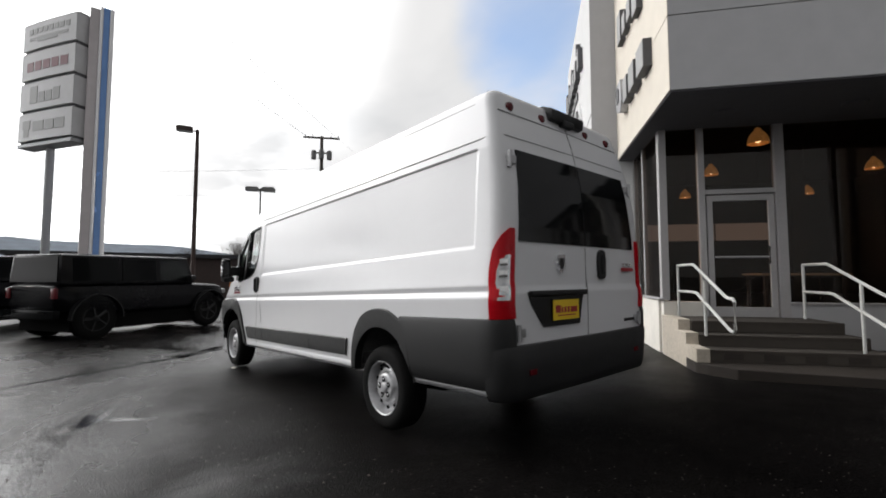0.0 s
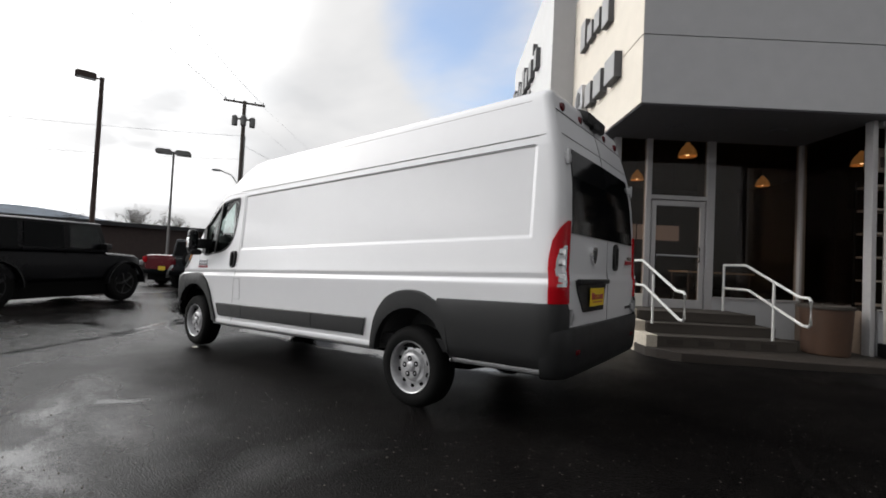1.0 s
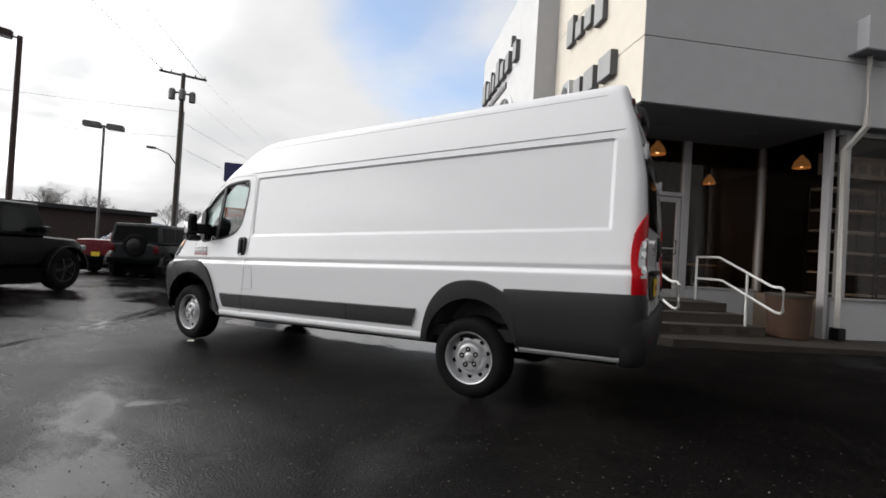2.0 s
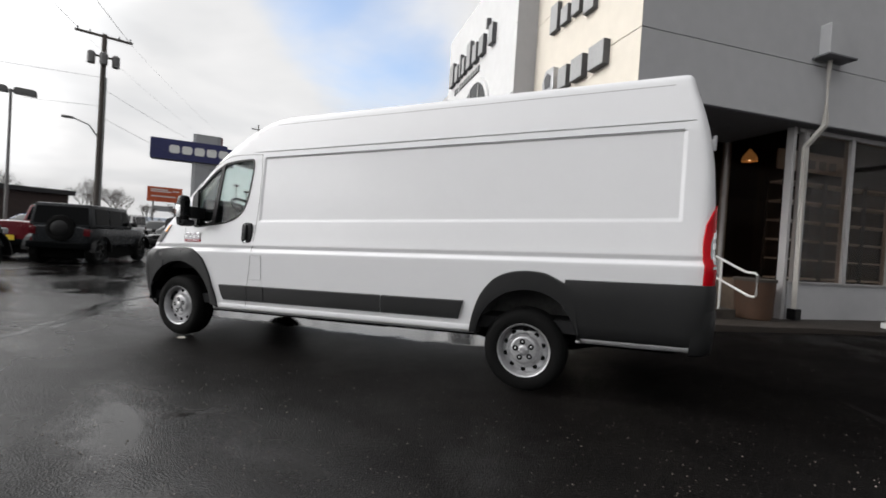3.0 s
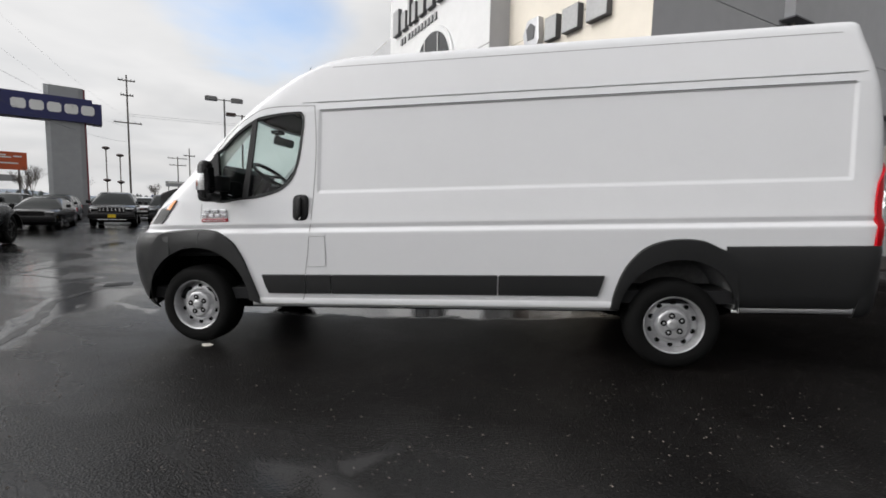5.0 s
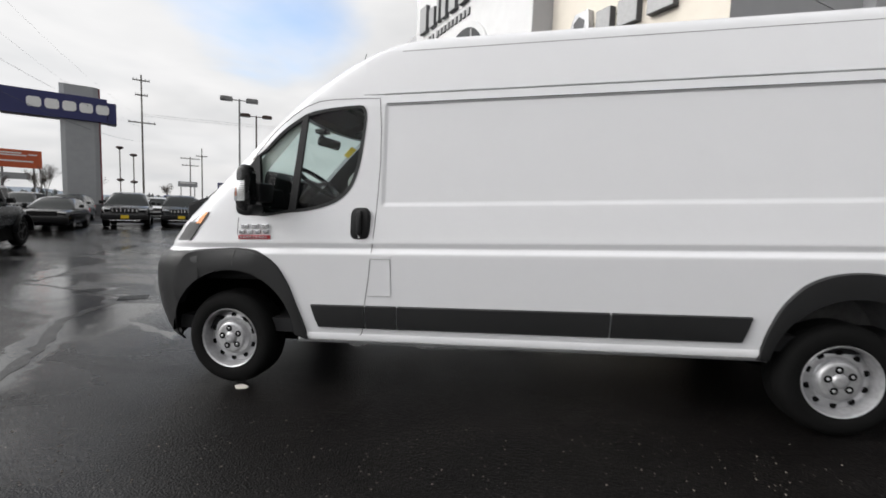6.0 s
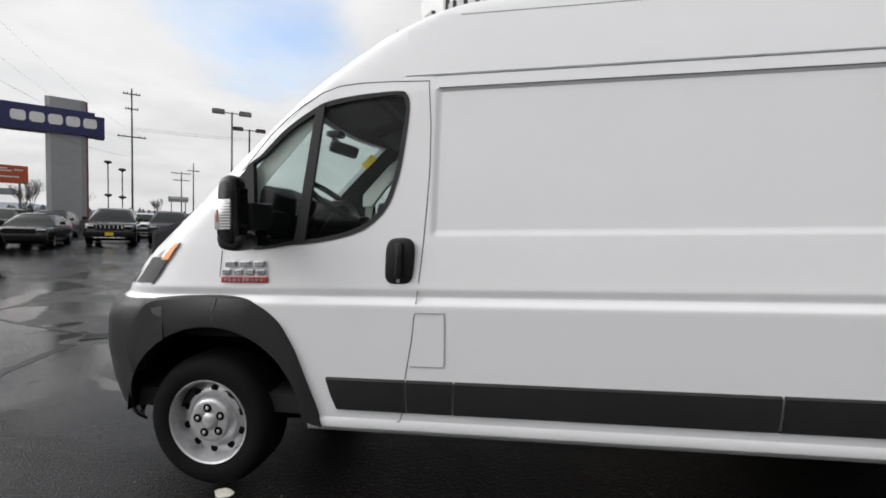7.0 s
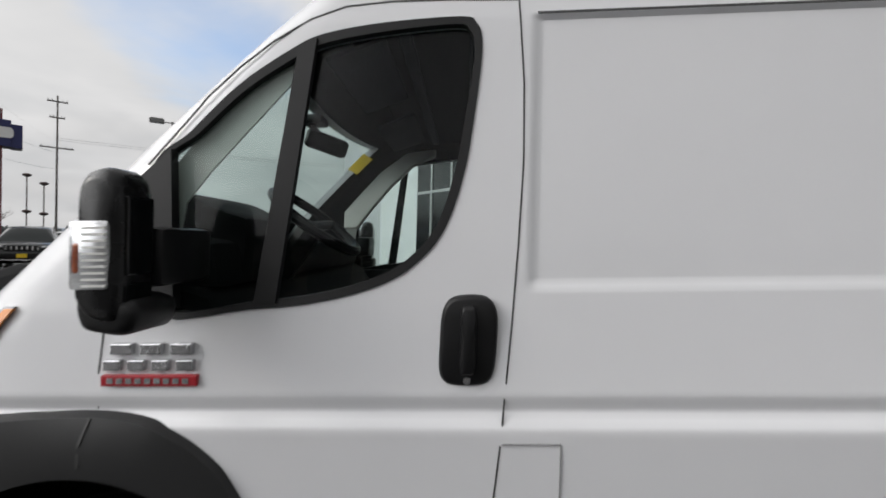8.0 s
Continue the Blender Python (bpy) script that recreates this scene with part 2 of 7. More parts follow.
        L(wet, mx.inputs[0])
        L(range_(ln.outputs["Value"], rim0, rim1, deep, 0.0), mx.inputs[1])
        wet = mx.outputs[0]
    # damp and wet patches with ragged borders
    patch = N("ShaderNodeMath")
    patch.operation = "MULTIPLY"
    L(wet, patch.inputs[0])
    L(range_(noise_(0.62, 7, 0.6, 0.3, (0.55, 1.25, 1)), 0.46, 0.54, 0.74, 1.04), patch.inputs[1])
    wet = patch.outputs[0]
    r1 = range_(broad, 0.35, 0.65, 0.38, 0.52)
    rm = N("ShaderNodeMix")
    L(wet, rm.inputs[0])
    L(r1, rm.inputs[2])
    rm.inputs[3].default_value = 0.05
    L(rm.outputs[0], b.inputs["Roughness"])
    io = N("ShaderNodeMix")
    L(wet, io.inputs[0])
    io.inputs[3].default_value = 1.36
    L(io.outputs[0], b.inputs["IOR"])
    sp = N("ShaderNodeMix")
    L(wet, sp.inputs[0])
    sp.inputs[3].default_value = 1.0
    # ellipse of weaker reflection, put in for the shade beside the building
    shade_zone = N("ShaderNodeMapping")
    shade_zone.vector_type = "TEXTURE"
    shade_zone.inputs["Location"].default_value, shade_zone.inputs["Rotation"].default_value = (7.8, 2.5, 0), (0, 0, radians(30))
    shade_zone.inputs["Scale"].default_value = (5.6, 3.2, 1000)
    L(shifted.outputs[0], shade_zone.inputs[0])
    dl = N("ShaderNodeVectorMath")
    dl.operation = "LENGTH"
    L(shade_zone.outputs[0], dl.inputs[0])
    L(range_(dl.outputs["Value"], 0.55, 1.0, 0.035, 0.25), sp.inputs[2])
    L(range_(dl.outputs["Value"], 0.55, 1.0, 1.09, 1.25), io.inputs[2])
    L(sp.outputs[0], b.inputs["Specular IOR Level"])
    bp = N("ShaderNodeBump")
    bs = N("ShaderNodeMix")
    L(range_(wet, 0.48, 0.92, 0.0, 1.0), bs.inputs[0])
    bs.inputs[2].default_value, bs.inputs[3].default_value = 0.55, 0.07
    L(bs.outputs[0], bp.inputs["Strength"])
    bp.inputs["Distance"].default_value = 0.006
    coarse = math2("MULTIPLY_ADD", noise_(38, 3), 0.9, grain.outputs["Distance"])
    L(coarse, bp.inputs["Height"])
    L(bp.outputs[0], b.inputs["Normal"])
    return m


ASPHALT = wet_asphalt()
VAN_WHITE = mat("white_van_paint", (0.64, 0.642, 0.658), 0.34, var=0.012, scale=2, bump=0.35, bscale=1.6, coat=0.5, rvar=0.02, ior=1.4)
VAN_INNER = mat("grey_cab_lining", (0.014, 0.014, 0.015), 0.85, ior=1.3, var=0.15, scale=8)
TRIM_GREY = mat("pale_grey_cab_trim", (0.58, 0.57, 0.54), 0.7, var=0.06, scale=10)
PLASTIC = mat("dark_grey_textured_plastic", (0.014, 0.0142, 0.0148), 0.46, ior=1.42, var=0.12, scale=5, bump=0.12, bscale=400)
BLACK = mat("black_plastic", (0.006, 0.006, 0.0065), 0.4, ior=1.38, var=0.1, scale=8, bump=0.05, bscale=300)
GLOSS_BLACK = mat("smooth_black_plastic", (0.007, 0.007, 0.0075), 0.26, ior=1.42, var=0.1, scale=8, bump=0.03, bscale=200)
# on the van, strips in these two stand in for shade inside gaps
GAP = mat("dark_line_and_gap_shade", (0.045, 0.045, 0.045), 0.8)
GAP_LIGHT = mat("thin_gap_shade", (0.22, 0.22, 0.22), 0.7)
RUBBER = mat("tyre_rubber", (0.004, 0.004, 0.004), 0.8, ior=1.22, var=0.25, scale=12, bump=0.15, bscale=120)
STEEL = mat("silver_painted_steel", (0.42, 0.42, 0.43), 0.36, metal=0.55, var=0.16, scale=14, spots=0.2)
CHROME = mat("chrome", (0.90, 0.90, 0.91), 0.24, metal=1.0, var=0.05)
BADGE_CHROME = mat("worn_badge_chrome", (0.50, 0.50, 0.51), 0.22, metal=1.0, var=0.25, scale=40)
LINER = mat("galvanised_wheel_liner", (0.12, 0.12, 0.12), 0.75, var=0.25, scale=10, spots=0.5)
UNDER = mat("underbody_black", (0.004, 0.004, 0.004), 0.85, ior=1.15)
RED_LENS = mat("red_lens", (0.42, 0.004, 0.010), 0.16, var=0.15, scale=30, ior=1.3)
DARK_LENS = mat("dark_red_lens", (0.09, 0.006, 0.010), 0.2, ior=1.35)
LENS_RIB = mat("bright_lamp_reflector", (0.88, 0.88, 0.88), 0.10, metal=1.0)
CLEAR_LENS = mat("clear_ribbed_lens", (0.56, 0.57, 0.58), 0.14, metal=0.7, var=0.35, scale=60, stretch=(1, 1, 2), coat=0.6)
LAMP_LENS = mat("smoky_headlamp_lens", (0.30, 0.30, 0.31), 0.10, metal=0.4, var=0.3, scale=40, coat=0.6)
AMBER = mat("amber_lens", (0.75, 0.26, 0.05), 0.15, var=0.1, coat=0.5)
AMBER_DIM = mat("smoky_amber_bulb", (0.30, 0.075, 0.03), 0.25, metal=0.3, var=0.3, scale=50, coat=0.5)
TINT = mat("black_tinted_glass", (0.004, 0.0045, 0.005), 0.03, var=0.1, ior=1.42)
PANE = glass("van_window_glass", (0.84, 0.93, 0.91), 0.90, gloss=0.02)
YELLOW = mat("yellow_card", (0.75, 0.52, 0.02), 0.6, var=0.06)
RED_PAINT = mat("red_badge", (0.34, 0.012, 0.02), 0.35, var=0.08)
SEAT = mat("grey_seat_cloth", (0.05, 0.05, 0.055), 0.9, var=0.2, scale=30, bump=0.2)
WALL_GREY = mat("grey_painted_stucco", (0.42, 0.42, 0.43), 0.85, var=0.05, scale=1.2, bump=0.25, bscale=120, spots=0.06)
WALL_CREAM = mat("cream_painted_stucco", (0.66, 0.61, 0.53), 0.85, var=0.04, scale=1.2, bump=0.25, bscale=120, spots=0.05)
WALL_WHITE = mat("white_painted_stucco", (0.62, 0.62, 0.62), 0.85, var=0.04, scale=1.2, bump=0.25, bscale=120, spots=0.05)
BASE_WHITE = mat("off_white_base_wall", (0.72, 0.69, 0.63), 0.85, var=0.07, scale=2, bump=0.2, bscale=90, spots=0.2)
SOFFIT = mat("grey_soffit", (0.13, 0.13, 0.14), 0.9, var=0.08, scale=3)
ALU = mat("pale_aluminium_frame", (0.38, 0.37, 0.37), 0.5, metal=0.1, var=0.06, scale=6)
SHOP_GLASS = glass("shop_glass", (0.78, 0.71, 0.65), 0.94, gloss=0.035, fall=8.0)
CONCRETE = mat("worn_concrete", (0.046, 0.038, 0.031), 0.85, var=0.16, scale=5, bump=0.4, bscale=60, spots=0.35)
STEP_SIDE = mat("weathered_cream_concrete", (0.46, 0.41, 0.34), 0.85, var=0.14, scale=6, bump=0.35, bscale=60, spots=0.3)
GRIT = mat("brown_grey_grit", (0.15, 0.13, 0.115), 0.85, var=0.2, scale=20)
PAVE_EDGE = mat("brown_base_wall", (0.16, 0.12, 0.09), 0.85, var=0.15, scale=4, bump=0.2, bscale=60, spots=0.2)
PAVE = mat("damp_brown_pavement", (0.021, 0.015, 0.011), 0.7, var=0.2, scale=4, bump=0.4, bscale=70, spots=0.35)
RAIL = mat("white_painted_rail", (0.56, 0.56, 0.54), 0.4, var=0.06, scale=10)
LETTER = mat("brushed_grey_letter", (0.30, 0.30, 0.30), 0.5, metal=0.2, var=0.1, scale=5)
LETTER_DARK = mat("dark_letter_side", (0.07, 0.07, 0.075), 0.6, var=0.1)
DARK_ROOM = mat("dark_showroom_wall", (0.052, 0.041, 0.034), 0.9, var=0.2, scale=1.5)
ROOM_FLOOR = mat("showroom_floor", (0.10, 0.085, 0.07), 0.4, var=0.2, scale=2)
SHELF = mat("pale_shelf", (0.42, 0.39, 0.36), 0.7, var=0.15)
COPPER = mat("amber_glass_shade", (0.55, 0.28, 0.09), 0.25, metal=0.3, var=0.1, emit=(1.0, 0.50, 0.16), power=0.26)
GLOW_PANEL = mat("glowing_pale_panel", (0.6, 0.5, 0.45), 0.6, var=0.08, scale=3, emit=(1.0, 0.80, 0.70), power=0.16)
TABLE_TOP = mat("pale_wood_table", (0.36, 0.24, 0.13), 0.4, var=0.15, scale=8, stretch=(0.3, 2, 1))
BULB = mat("lit_bulb", (1, 0.85, 0.6), 0.4, emit=(1.0, 0.72, 0.38), power=6.0)
POT = mat("terracotta_brown", (0.055, 0.026, 0.013), 0.8, var=0.15, scale=5, bump=0.2, bscale=50, spots=0.25)
SIGN_BLUE = mat("navy_sign_face", (0.022, 0.026, 0.115), 0.35, var=0.06, scale=1)
SIGN_GREY = mat("grey_sign_cladding", (0.34, 0.35, 0.36), 0.4, metal=0.2, var=0.06, scale=1)
SIGN_WHITE = mat("white_sign_face", (0.80, 0.80, 0.79), 0.45, var=0.05, scale=1)
SIGN_EDGE = mat("dark_red_edge", (0.18, 0.04, 0.05), 0.5)
PLUM = mat("dull_plum_letter", (0.22, 0.09, 0.11), 0.5, var=0.1, scale=5)
PANEL_GREY = mat("pale_grey_sign_face", (0.60, 0.60, 0.61), 0.45, var=0.05, scale=1)
COLUMN = mat("pale_grey_column_cladding", (0.60, 0.56, 0.57), 0.4, var=0.06, scale=1)
# blue reflection of the polished column, put into a strip's own colour
STRIPE_BLUE = mat("blue_reflection_strip", (0.20, 0.36, 0.70), 0.25, metal=0.5, var=0.1, scale=0.5)
MIRRORED = mat("polished_sign_column", (0.92, 0.92, 0.94), 0.12, metal=0.6, var=0.05, scale=0.6)
ORANGE = mat("orange_red_billboard", (0.52, 0.10, 0.035), 0.6, var=0.1, scale=0.6)
RUST = mat("brown_painted_pole", (0.055, 0.035, 0.03), 0.7, var=0.25, scale=6)
POLE_GREY = mat("galvanised_pole", (0.20, 0.20, 0.20), 0.6, metal=0.4, var=0.15)
# timber colour lightened for the haze over the far poles
TIMBER = mat("weathered_timber_pole", (0.09, 0.078, 0.07), 0.85, var=0.3, scale=8, bump=0.3, stretch=(1, 1, 0.15))
WIRE = mat("black_cable", (0.04, 0.04, 0.045), 0.6)
CAR_BLACK = mat("black_car_paint", (0.003, 0.003, 0.004), 0.22, var=0.1, coat=0.0, ior=1.2)
CAR_PANE = mat("reflecting_car_glass", (0.008, 0.011, 0.011), 0.05, var=0.1, ior=1.3)
CAR_GLOSS = mat("glossy_black_car_paint", (0.006, 0.006, 0.007), 0.16, var=0.1, coat=0.4, ior=1.4)
CAR_GLASS = mat("dark_car_glass", (0.004, 0.0045, 0.005), 0.05, var=0.1, ior=1.13)
PIPE = mat("pale_painted_pipe", (0.42, 0.40, 0.37), 0.5, var=0.08, scale=6, spots=0.1)
CAR_GREY = mat("dark_grey_car_paint", (0.026, 0.028, 0.031), 0.25, var=0.1, coat=0.0, ior=1.3)
CAR_RED = mat("dark_red_car_paint", (0.13, 0.010, 0.016), 0.25, var=0.1, coat=0.3)
CAR_WHITE = mat("white_car_paint", (0.7, 0.7, 0.7), 0.3, var=0.04, coat=0.6)
CAR_BLUE = mat("blue_car_paint", (0.02, 0.05, 0.16), 0.25, var=0.1, coat=0.8)
# distance haze is mixed into the colours of hills and conifers
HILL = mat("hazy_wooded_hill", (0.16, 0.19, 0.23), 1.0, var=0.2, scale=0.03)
FOLIAGE = mat("hazed_conifer", (0.09, 0.10, 0.10), 0.9, var=0.35, scale=2)
BARK = mat("bare_branch_bark", (0.10, 0.085, 0.075), 0.9, var=0.3, scale=6)
ROOF_DARK = mat("dark_roofing", (0.035, 0.035, 0.038), 0.8, var=0.2, scale=1)
BRICK_DARK = mat("dark_brown_wall", (0.055, 0.04, 0.036), 0.85, var=0.2, scale=2)
METAL_ROOF = mat("grey_standing_seam_roof", (0.30, 0.31, 0.32), 0.45, metal=0.4, var=0.08, scale=2)
PAPER = mat("white_board", (0.72, 0.73, 0.74), 0.6, var=0.03)
BLUE_PAPER = mat("blue_notice", (0.03, 0.10, 0.42), 0.5, var=0.06)
LITTER = mat("pale_litter", (0.6, 0.57, 0.52), 0.8, var=0.1, scale=30)
IRON = mat("cast_iron_grate", (0.05, 0.05, 0.05), 0.55, metal=0.6, var=0.2, scale=20)
TAR = mat("crack_sealing_tar", (0.003, 0.003, 0.003), 0.22, ior=1.28, var=0.1, scale=10)


# ---- building blocks ----
def part(name, bm, material, parent=None, label="", smooth=False):
    """Links a bmesh as one mesh object, under a thing or a part."""
    me = bpy.data.meshes.new(name)
    bmesh.ops.recalc_face_normals(bm, faces=bm.faces)
    bm.to_mesh(me)
    bm.free()
    for f in me.polygons:
        f.use_smooth = smooth
    if smooth:
        me.set_sharp_from_angle(angle=radians(38))
    me.materials.append(material)
    ob = new(name, me)
    if parent is not None:
        ob.parent = parent
    if label:
        ob["label"] = label
    return ob


def thing(name, m, label, category, group="", kind=""):
    """An Empty at the base of a thing, which its parts hang from."""
    ob = new(name)
    ob.matrix_world = m
    ob.empty_display_size = 0.2
    return tagged(ob, label, category, group, kind)


def solo(name, bm, material, label, category, m=None, smooth=False, kind="", group=""):
    ob = part(name, bm, material, None, "", smooth)
    if m is not None:
        ob.matrix_world = m
    return tagged(ob, label, category, group, kind)


def box(x0, x1, y0, y1, z0, z1, bevel=0.0, seg=2, bm=None):
    own = bm is None
    b = bmesh.new()
    v = [b.verts.new(p) for p in ((x0, y0, z0), (x1, y0, z0), (x1, y1, z0), (x0, y1, z0), (x0, y0, z1), (x1, y0, z1), (x1, y1, z1), (x0, y1, z1))]
    for f in ((0, 3, 2, 1), (4, 5, 6, 7), (0, 1, 5, 4), (1, 2, 6, 5), (2, 3, 7, 6), (3, 0, 4, 7)):
        b.faces.new([v[i] for i in f])
    if bevel:
        bmesh.ops.bevel(b, geom=b.edges[:], offset=bevel, segments=seg, affect="EDGES", profile=0.6)
    if own:
        return b
    me = bpy.data.meshes.new("t")
    b.to_mesh(me)
    b.free()
    bm.from_mesh(me)
    bpy.data.meshes.remove(me)
    return bm


def prism(poly, y0, y1, bevel=0.0, plane="xz", taper=None):
    """A polygon drawn in a plane, pushed through from y0 to y1. taper(p): an inset of both sides at that point."""
    b = bmesh.new()
    rings = []
    for side, y in ((1, y0), (-1, y1)):
        ring = []
        for p in poly:
            k = side * taper(p) if taper else 0.0
            c = (p[0], y + k, p[1]) if plane == "xz" else (y + k, p[0], p[1]) if plane == "yz" else (p[0], p[1], y + k)
            ring.append(b.verts.new(c))
        rings.append(ring)
    n = len(poly)
    b.faces.new(rings[0])
    b.faces.new(rings[1][::-1])
    for i in range(n):
        b.faces.new((rings[0][i], rings[1][i], rings[1][(i + 1) % n], rings[0][(i + 1) % n]))
    bmesh.ops.recalc_face_normals(b, faces=b.faces)
    if bevel:
        bmesh.ops.bevel(b, geom=b.edges[:], offset=bevel, segments=2, affect="EDGES", profile=0.6, clamp_overlap=True)
    return b


def lathe(profile, n=32, axis="z", bm=None, caps=True):
    """A profile of (radius, height) turned round an axis."""
    b = bm or bmesh.new()
    rings = []
    for r, h in profile:
        ring = []
        for i in range(n):
            a = 2 * math.pi * i / n
            c, s = r * math.cos(a), r * math.sin(a)
            ring.append(b.verts.new((c, s, h) if axis == "z" else (c, h, s) if axis == "y" else (h, c, s)))
        rings.append(ring)
    for r0, r1 in zip(rings, rings[1:]):
        for i in range(n):
            b.faces.new((r0[i], r0[(i + 1) % n], r1[(i + 1) % n], r1[i]))
    for ring in (rings[0], rings[-1]) if caps else ():
        b.faces.new(ring)
    return b


def tube(points, r, n=8, bm=None, r1=None, closed=False):
    """A round bar along points; r1: its radius at the far end."""
    b = bm or bmesh.new()
    P = [Vector(p) for p in points]
    rings, m = [], len(P)
    for i, p in enumerate(P):
        a, c = P[max(0, i - 1)], P[min(m - 1, i + 1)]
        if closed:
            a, c = P[(i - 1) % m], P[(i + 1) % m]
        d = (c - a).normalized()
        s = d.cross(Vector((0, 0, 1)))
        s = s.normalized() if s.length > 1e-4 else Vector((1, 0, 0))
        t = s.cross(d)
        k = r if r1 is None else r + (r1 - r) * i / max(1, m - 1)
        rings.append([b.verts.new(p + k * (math.cos(2 * math.pi * j / n) * s + math.sin(2 * math.pi * j / n) * t)) for j in range(n)])
    pairs = list(zip(rings, rings[1:]))
    if closed:
        pairs.append((rings[-1], rings[0]))
    for r0, r1_ in pairs:
        for j in range(n):
            b.faces.new((r0[j], r0[(j + 1) % n], r1_[(j + 1) % n], r1_[j]))
    if not closed:
        b.faces.new(rings[0])
        b.faces.new(rings[-1])
    return b


def grid(rows, bm=None):
    """A sheet over rows of points, all of one length."""
    b = bm or bmesh.new()
    V = [[b.verts.new(p) for p in row] for row in rows]
    for r0, r1 in zip(V, V[1:]):
        for i in range(len(r0) - 1):
            b.faces.new((r0[i], r0[i + 1], r1[i + 1], r1[i]))
    return b


def thick(bm, t):
    """Gives a sheet thickness."""
    bmesh.ops.recalc_face_normals(bm, faces=bm.faces)
    bmesh.ops.solidify(bm, geom=bm.faces[:], thickness=t)
    return bm


def lerp(table, z):
    if z <= table[0][0]:
        return table[0][1]
    for (a, p), (c, q) in zip(table, table[1:]):
        if z <= c:
            return p + (q - p) * (z - a) / (c - a)
    return table[-1][1]


def ground_z(x, y):
    """The lot falls gently to the west and levels out."""
    s = 0.0171
    if x > 9:
        return s * (9 - 4.04) + (x - 9) * 0.002 if x < 40 else s * 4.96 + 0.062
    if x > -16:
        return s * (x - 4.04)
    k = min(1.0, (-16 - x) / 20)
    return s * (-20.04) + 0.15 * k




# ---- ground ----
def build_ground():
    xs = [-900, -300, -120, -60, -36, -30, -26, -22, -19, -16, -12, -8, -4, 0, 4, 6.5, 9, 12, 20, 40, 120, 300, 900]
    ys = [-900, -300, -100, -40, -20, -10, -6, -3, 0, 3, 6, 10, 16, 24, 40, 60, 100, 300, 900]
    b = grid([[(x, y, ground_z(x, y)) for y in ys] for x in xs])
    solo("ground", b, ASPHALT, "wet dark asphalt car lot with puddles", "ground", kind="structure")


build_ground()

# ---- the van ----
RAKE = 0.0434                       # the van's body stands nose down
SHEAR = Matrix(((1, 0, 0, 0), (0, 1, 0, 0), (RAKE, 0, 1, -RAKE * 4.038), (0, 0, 0, 1)))
WIDE = 2.05
SIDE = [(0.42, 0.085), (0.50, 0.055), (0.75, 0.03), (1.05, 0.012), (1.10, 0.009), (1.112, 0.010), (1.118, 0.013), (1.143, 0.034), (1.149, 0.036), (1.155, 0.035), (1.182, 0.026), (1.189, 0.0255), (1.24, 0.032), (1.44, 0.050), (2.12, 0.088), (2.20, 0.100), (2.30, 0.118), (2.42, 0.143), (2.485, 0.156), (2.54, 0.172), (2.572, 0.205), (2.59, 0.26), (2.60, 0.35), (2.61, 0.55), (2.616, 0.9)]
NOSE = [(0.42, -0.78), (0.6, -0.87), (0.8, -0.91), (1.05, -0.90), (1.10, -0.83), (1.15, -0.785), (1.25, -0.74), (1.37, -0.65), (1.5, -0.475), (1.6, -0.335), (1.69, -0.24), (1.86, -0.04), (2.04, 0.17), (2.21, 0.37), (2.35, 0.56), (2.43, 0.68), (2.50, 0.84), (2.55, 0.99), (2.59, 1.19), (2.616, 1.4)]
CORNER = [(0.42, -0.30), (0.9, -0.36), (1.1, -0.32), (1.25, -0.20), (1.37, -0.13), (1.5, -0.03), (1.69, 0.15), (1.86, 0.30), (2.04, 0.48), (2.21, 0.67), (2.35, 0.88), (2.43, 1.01), (2.52, 1.20), (2.59, 1.48), (2.616, 1.7)]
TAIL = [(0.42, 5.372), (0.80, 5.384), (1.13, 5.386), (1.18, 5.372), (1.57, 5.368), (1.87, 5.345), (2.08, 5.310), (2.29, 5.258), (2.42, 5.216), (2.485, 5.198), (2.535, 5.188), (2.57, 5.174), (2.59, 5.150), (2.603, 5.10), (2.61, 5.02), (2.616, 4.6)]


def recess(x, z):
    """The pressed panel of the cargo side, and the grooves above it."""
    d = 0.0
    if z > 1.42:
        ramp = lambda v, a, c: min(1.0, max(0.0, (v - a) / (c - a)))
        d += 0.010 * min(ramp(x, 1.152, 1.178), ramp(x, 5.148, 5.122), ramp(z, 1.434, 1.462), ramp(z, 2.124, 2.112))
    if 1.0 < x < 5.2 and abs(z - 2.19) < 0.004:
        d += 0.010
    return d


def front_pt(z, k, off=0.0):
    """A point of the front end at a height; k runs from -1 (left corner) over 0 (middle) to 1."""
    s, t = (1 if k > 0 else -1), (1 - abs(k)) * math.pi / 2
    ya, xa, xc = lerp(SIDE, z), lerp(CORNER, z), lerp(NOSE, z)
    e = 2 / 2.12
    x = xa - (xa - xc) * math.sin(t) ** e
    y = ya + (WIDE / 2 - ya) * (1 - max(0.0, math.cos(t)) ** e)
    d = off * math.sin(t)
    x, y = x - d, y - off * math.cos(t)
    return (x, y if s < 0 else WIDE - y, z)


def rear_pt(z, k, off=0.0):
    """A point of the back; k runs from 0 (side) to 1 (end of the left corner's curve), then along the back to 2 (middle)."""
    ya, xr, r = lerp(SIDE, z), lerp(TAIL, z), lerp([(0.9, 0.13), (1.6, 0.105), (2.45, 0.07)], z)
    if k <= 1:
        t = k * math.pi / 2
        return (xr - r + (r + off) * math.sin(t) ** 0.8, ya + r - (r + off) * max(0, math.cos(t)) ** 0.8, z)
    return (xr + off + 0.012 * (k - 1), ya + r + (WIDE / 2 - ya - r) * (k - 1), z)


def side_pt(x, z, off=0.0):
    return (x, lerp(SIDE, z) + recess(x, z) - off, z)


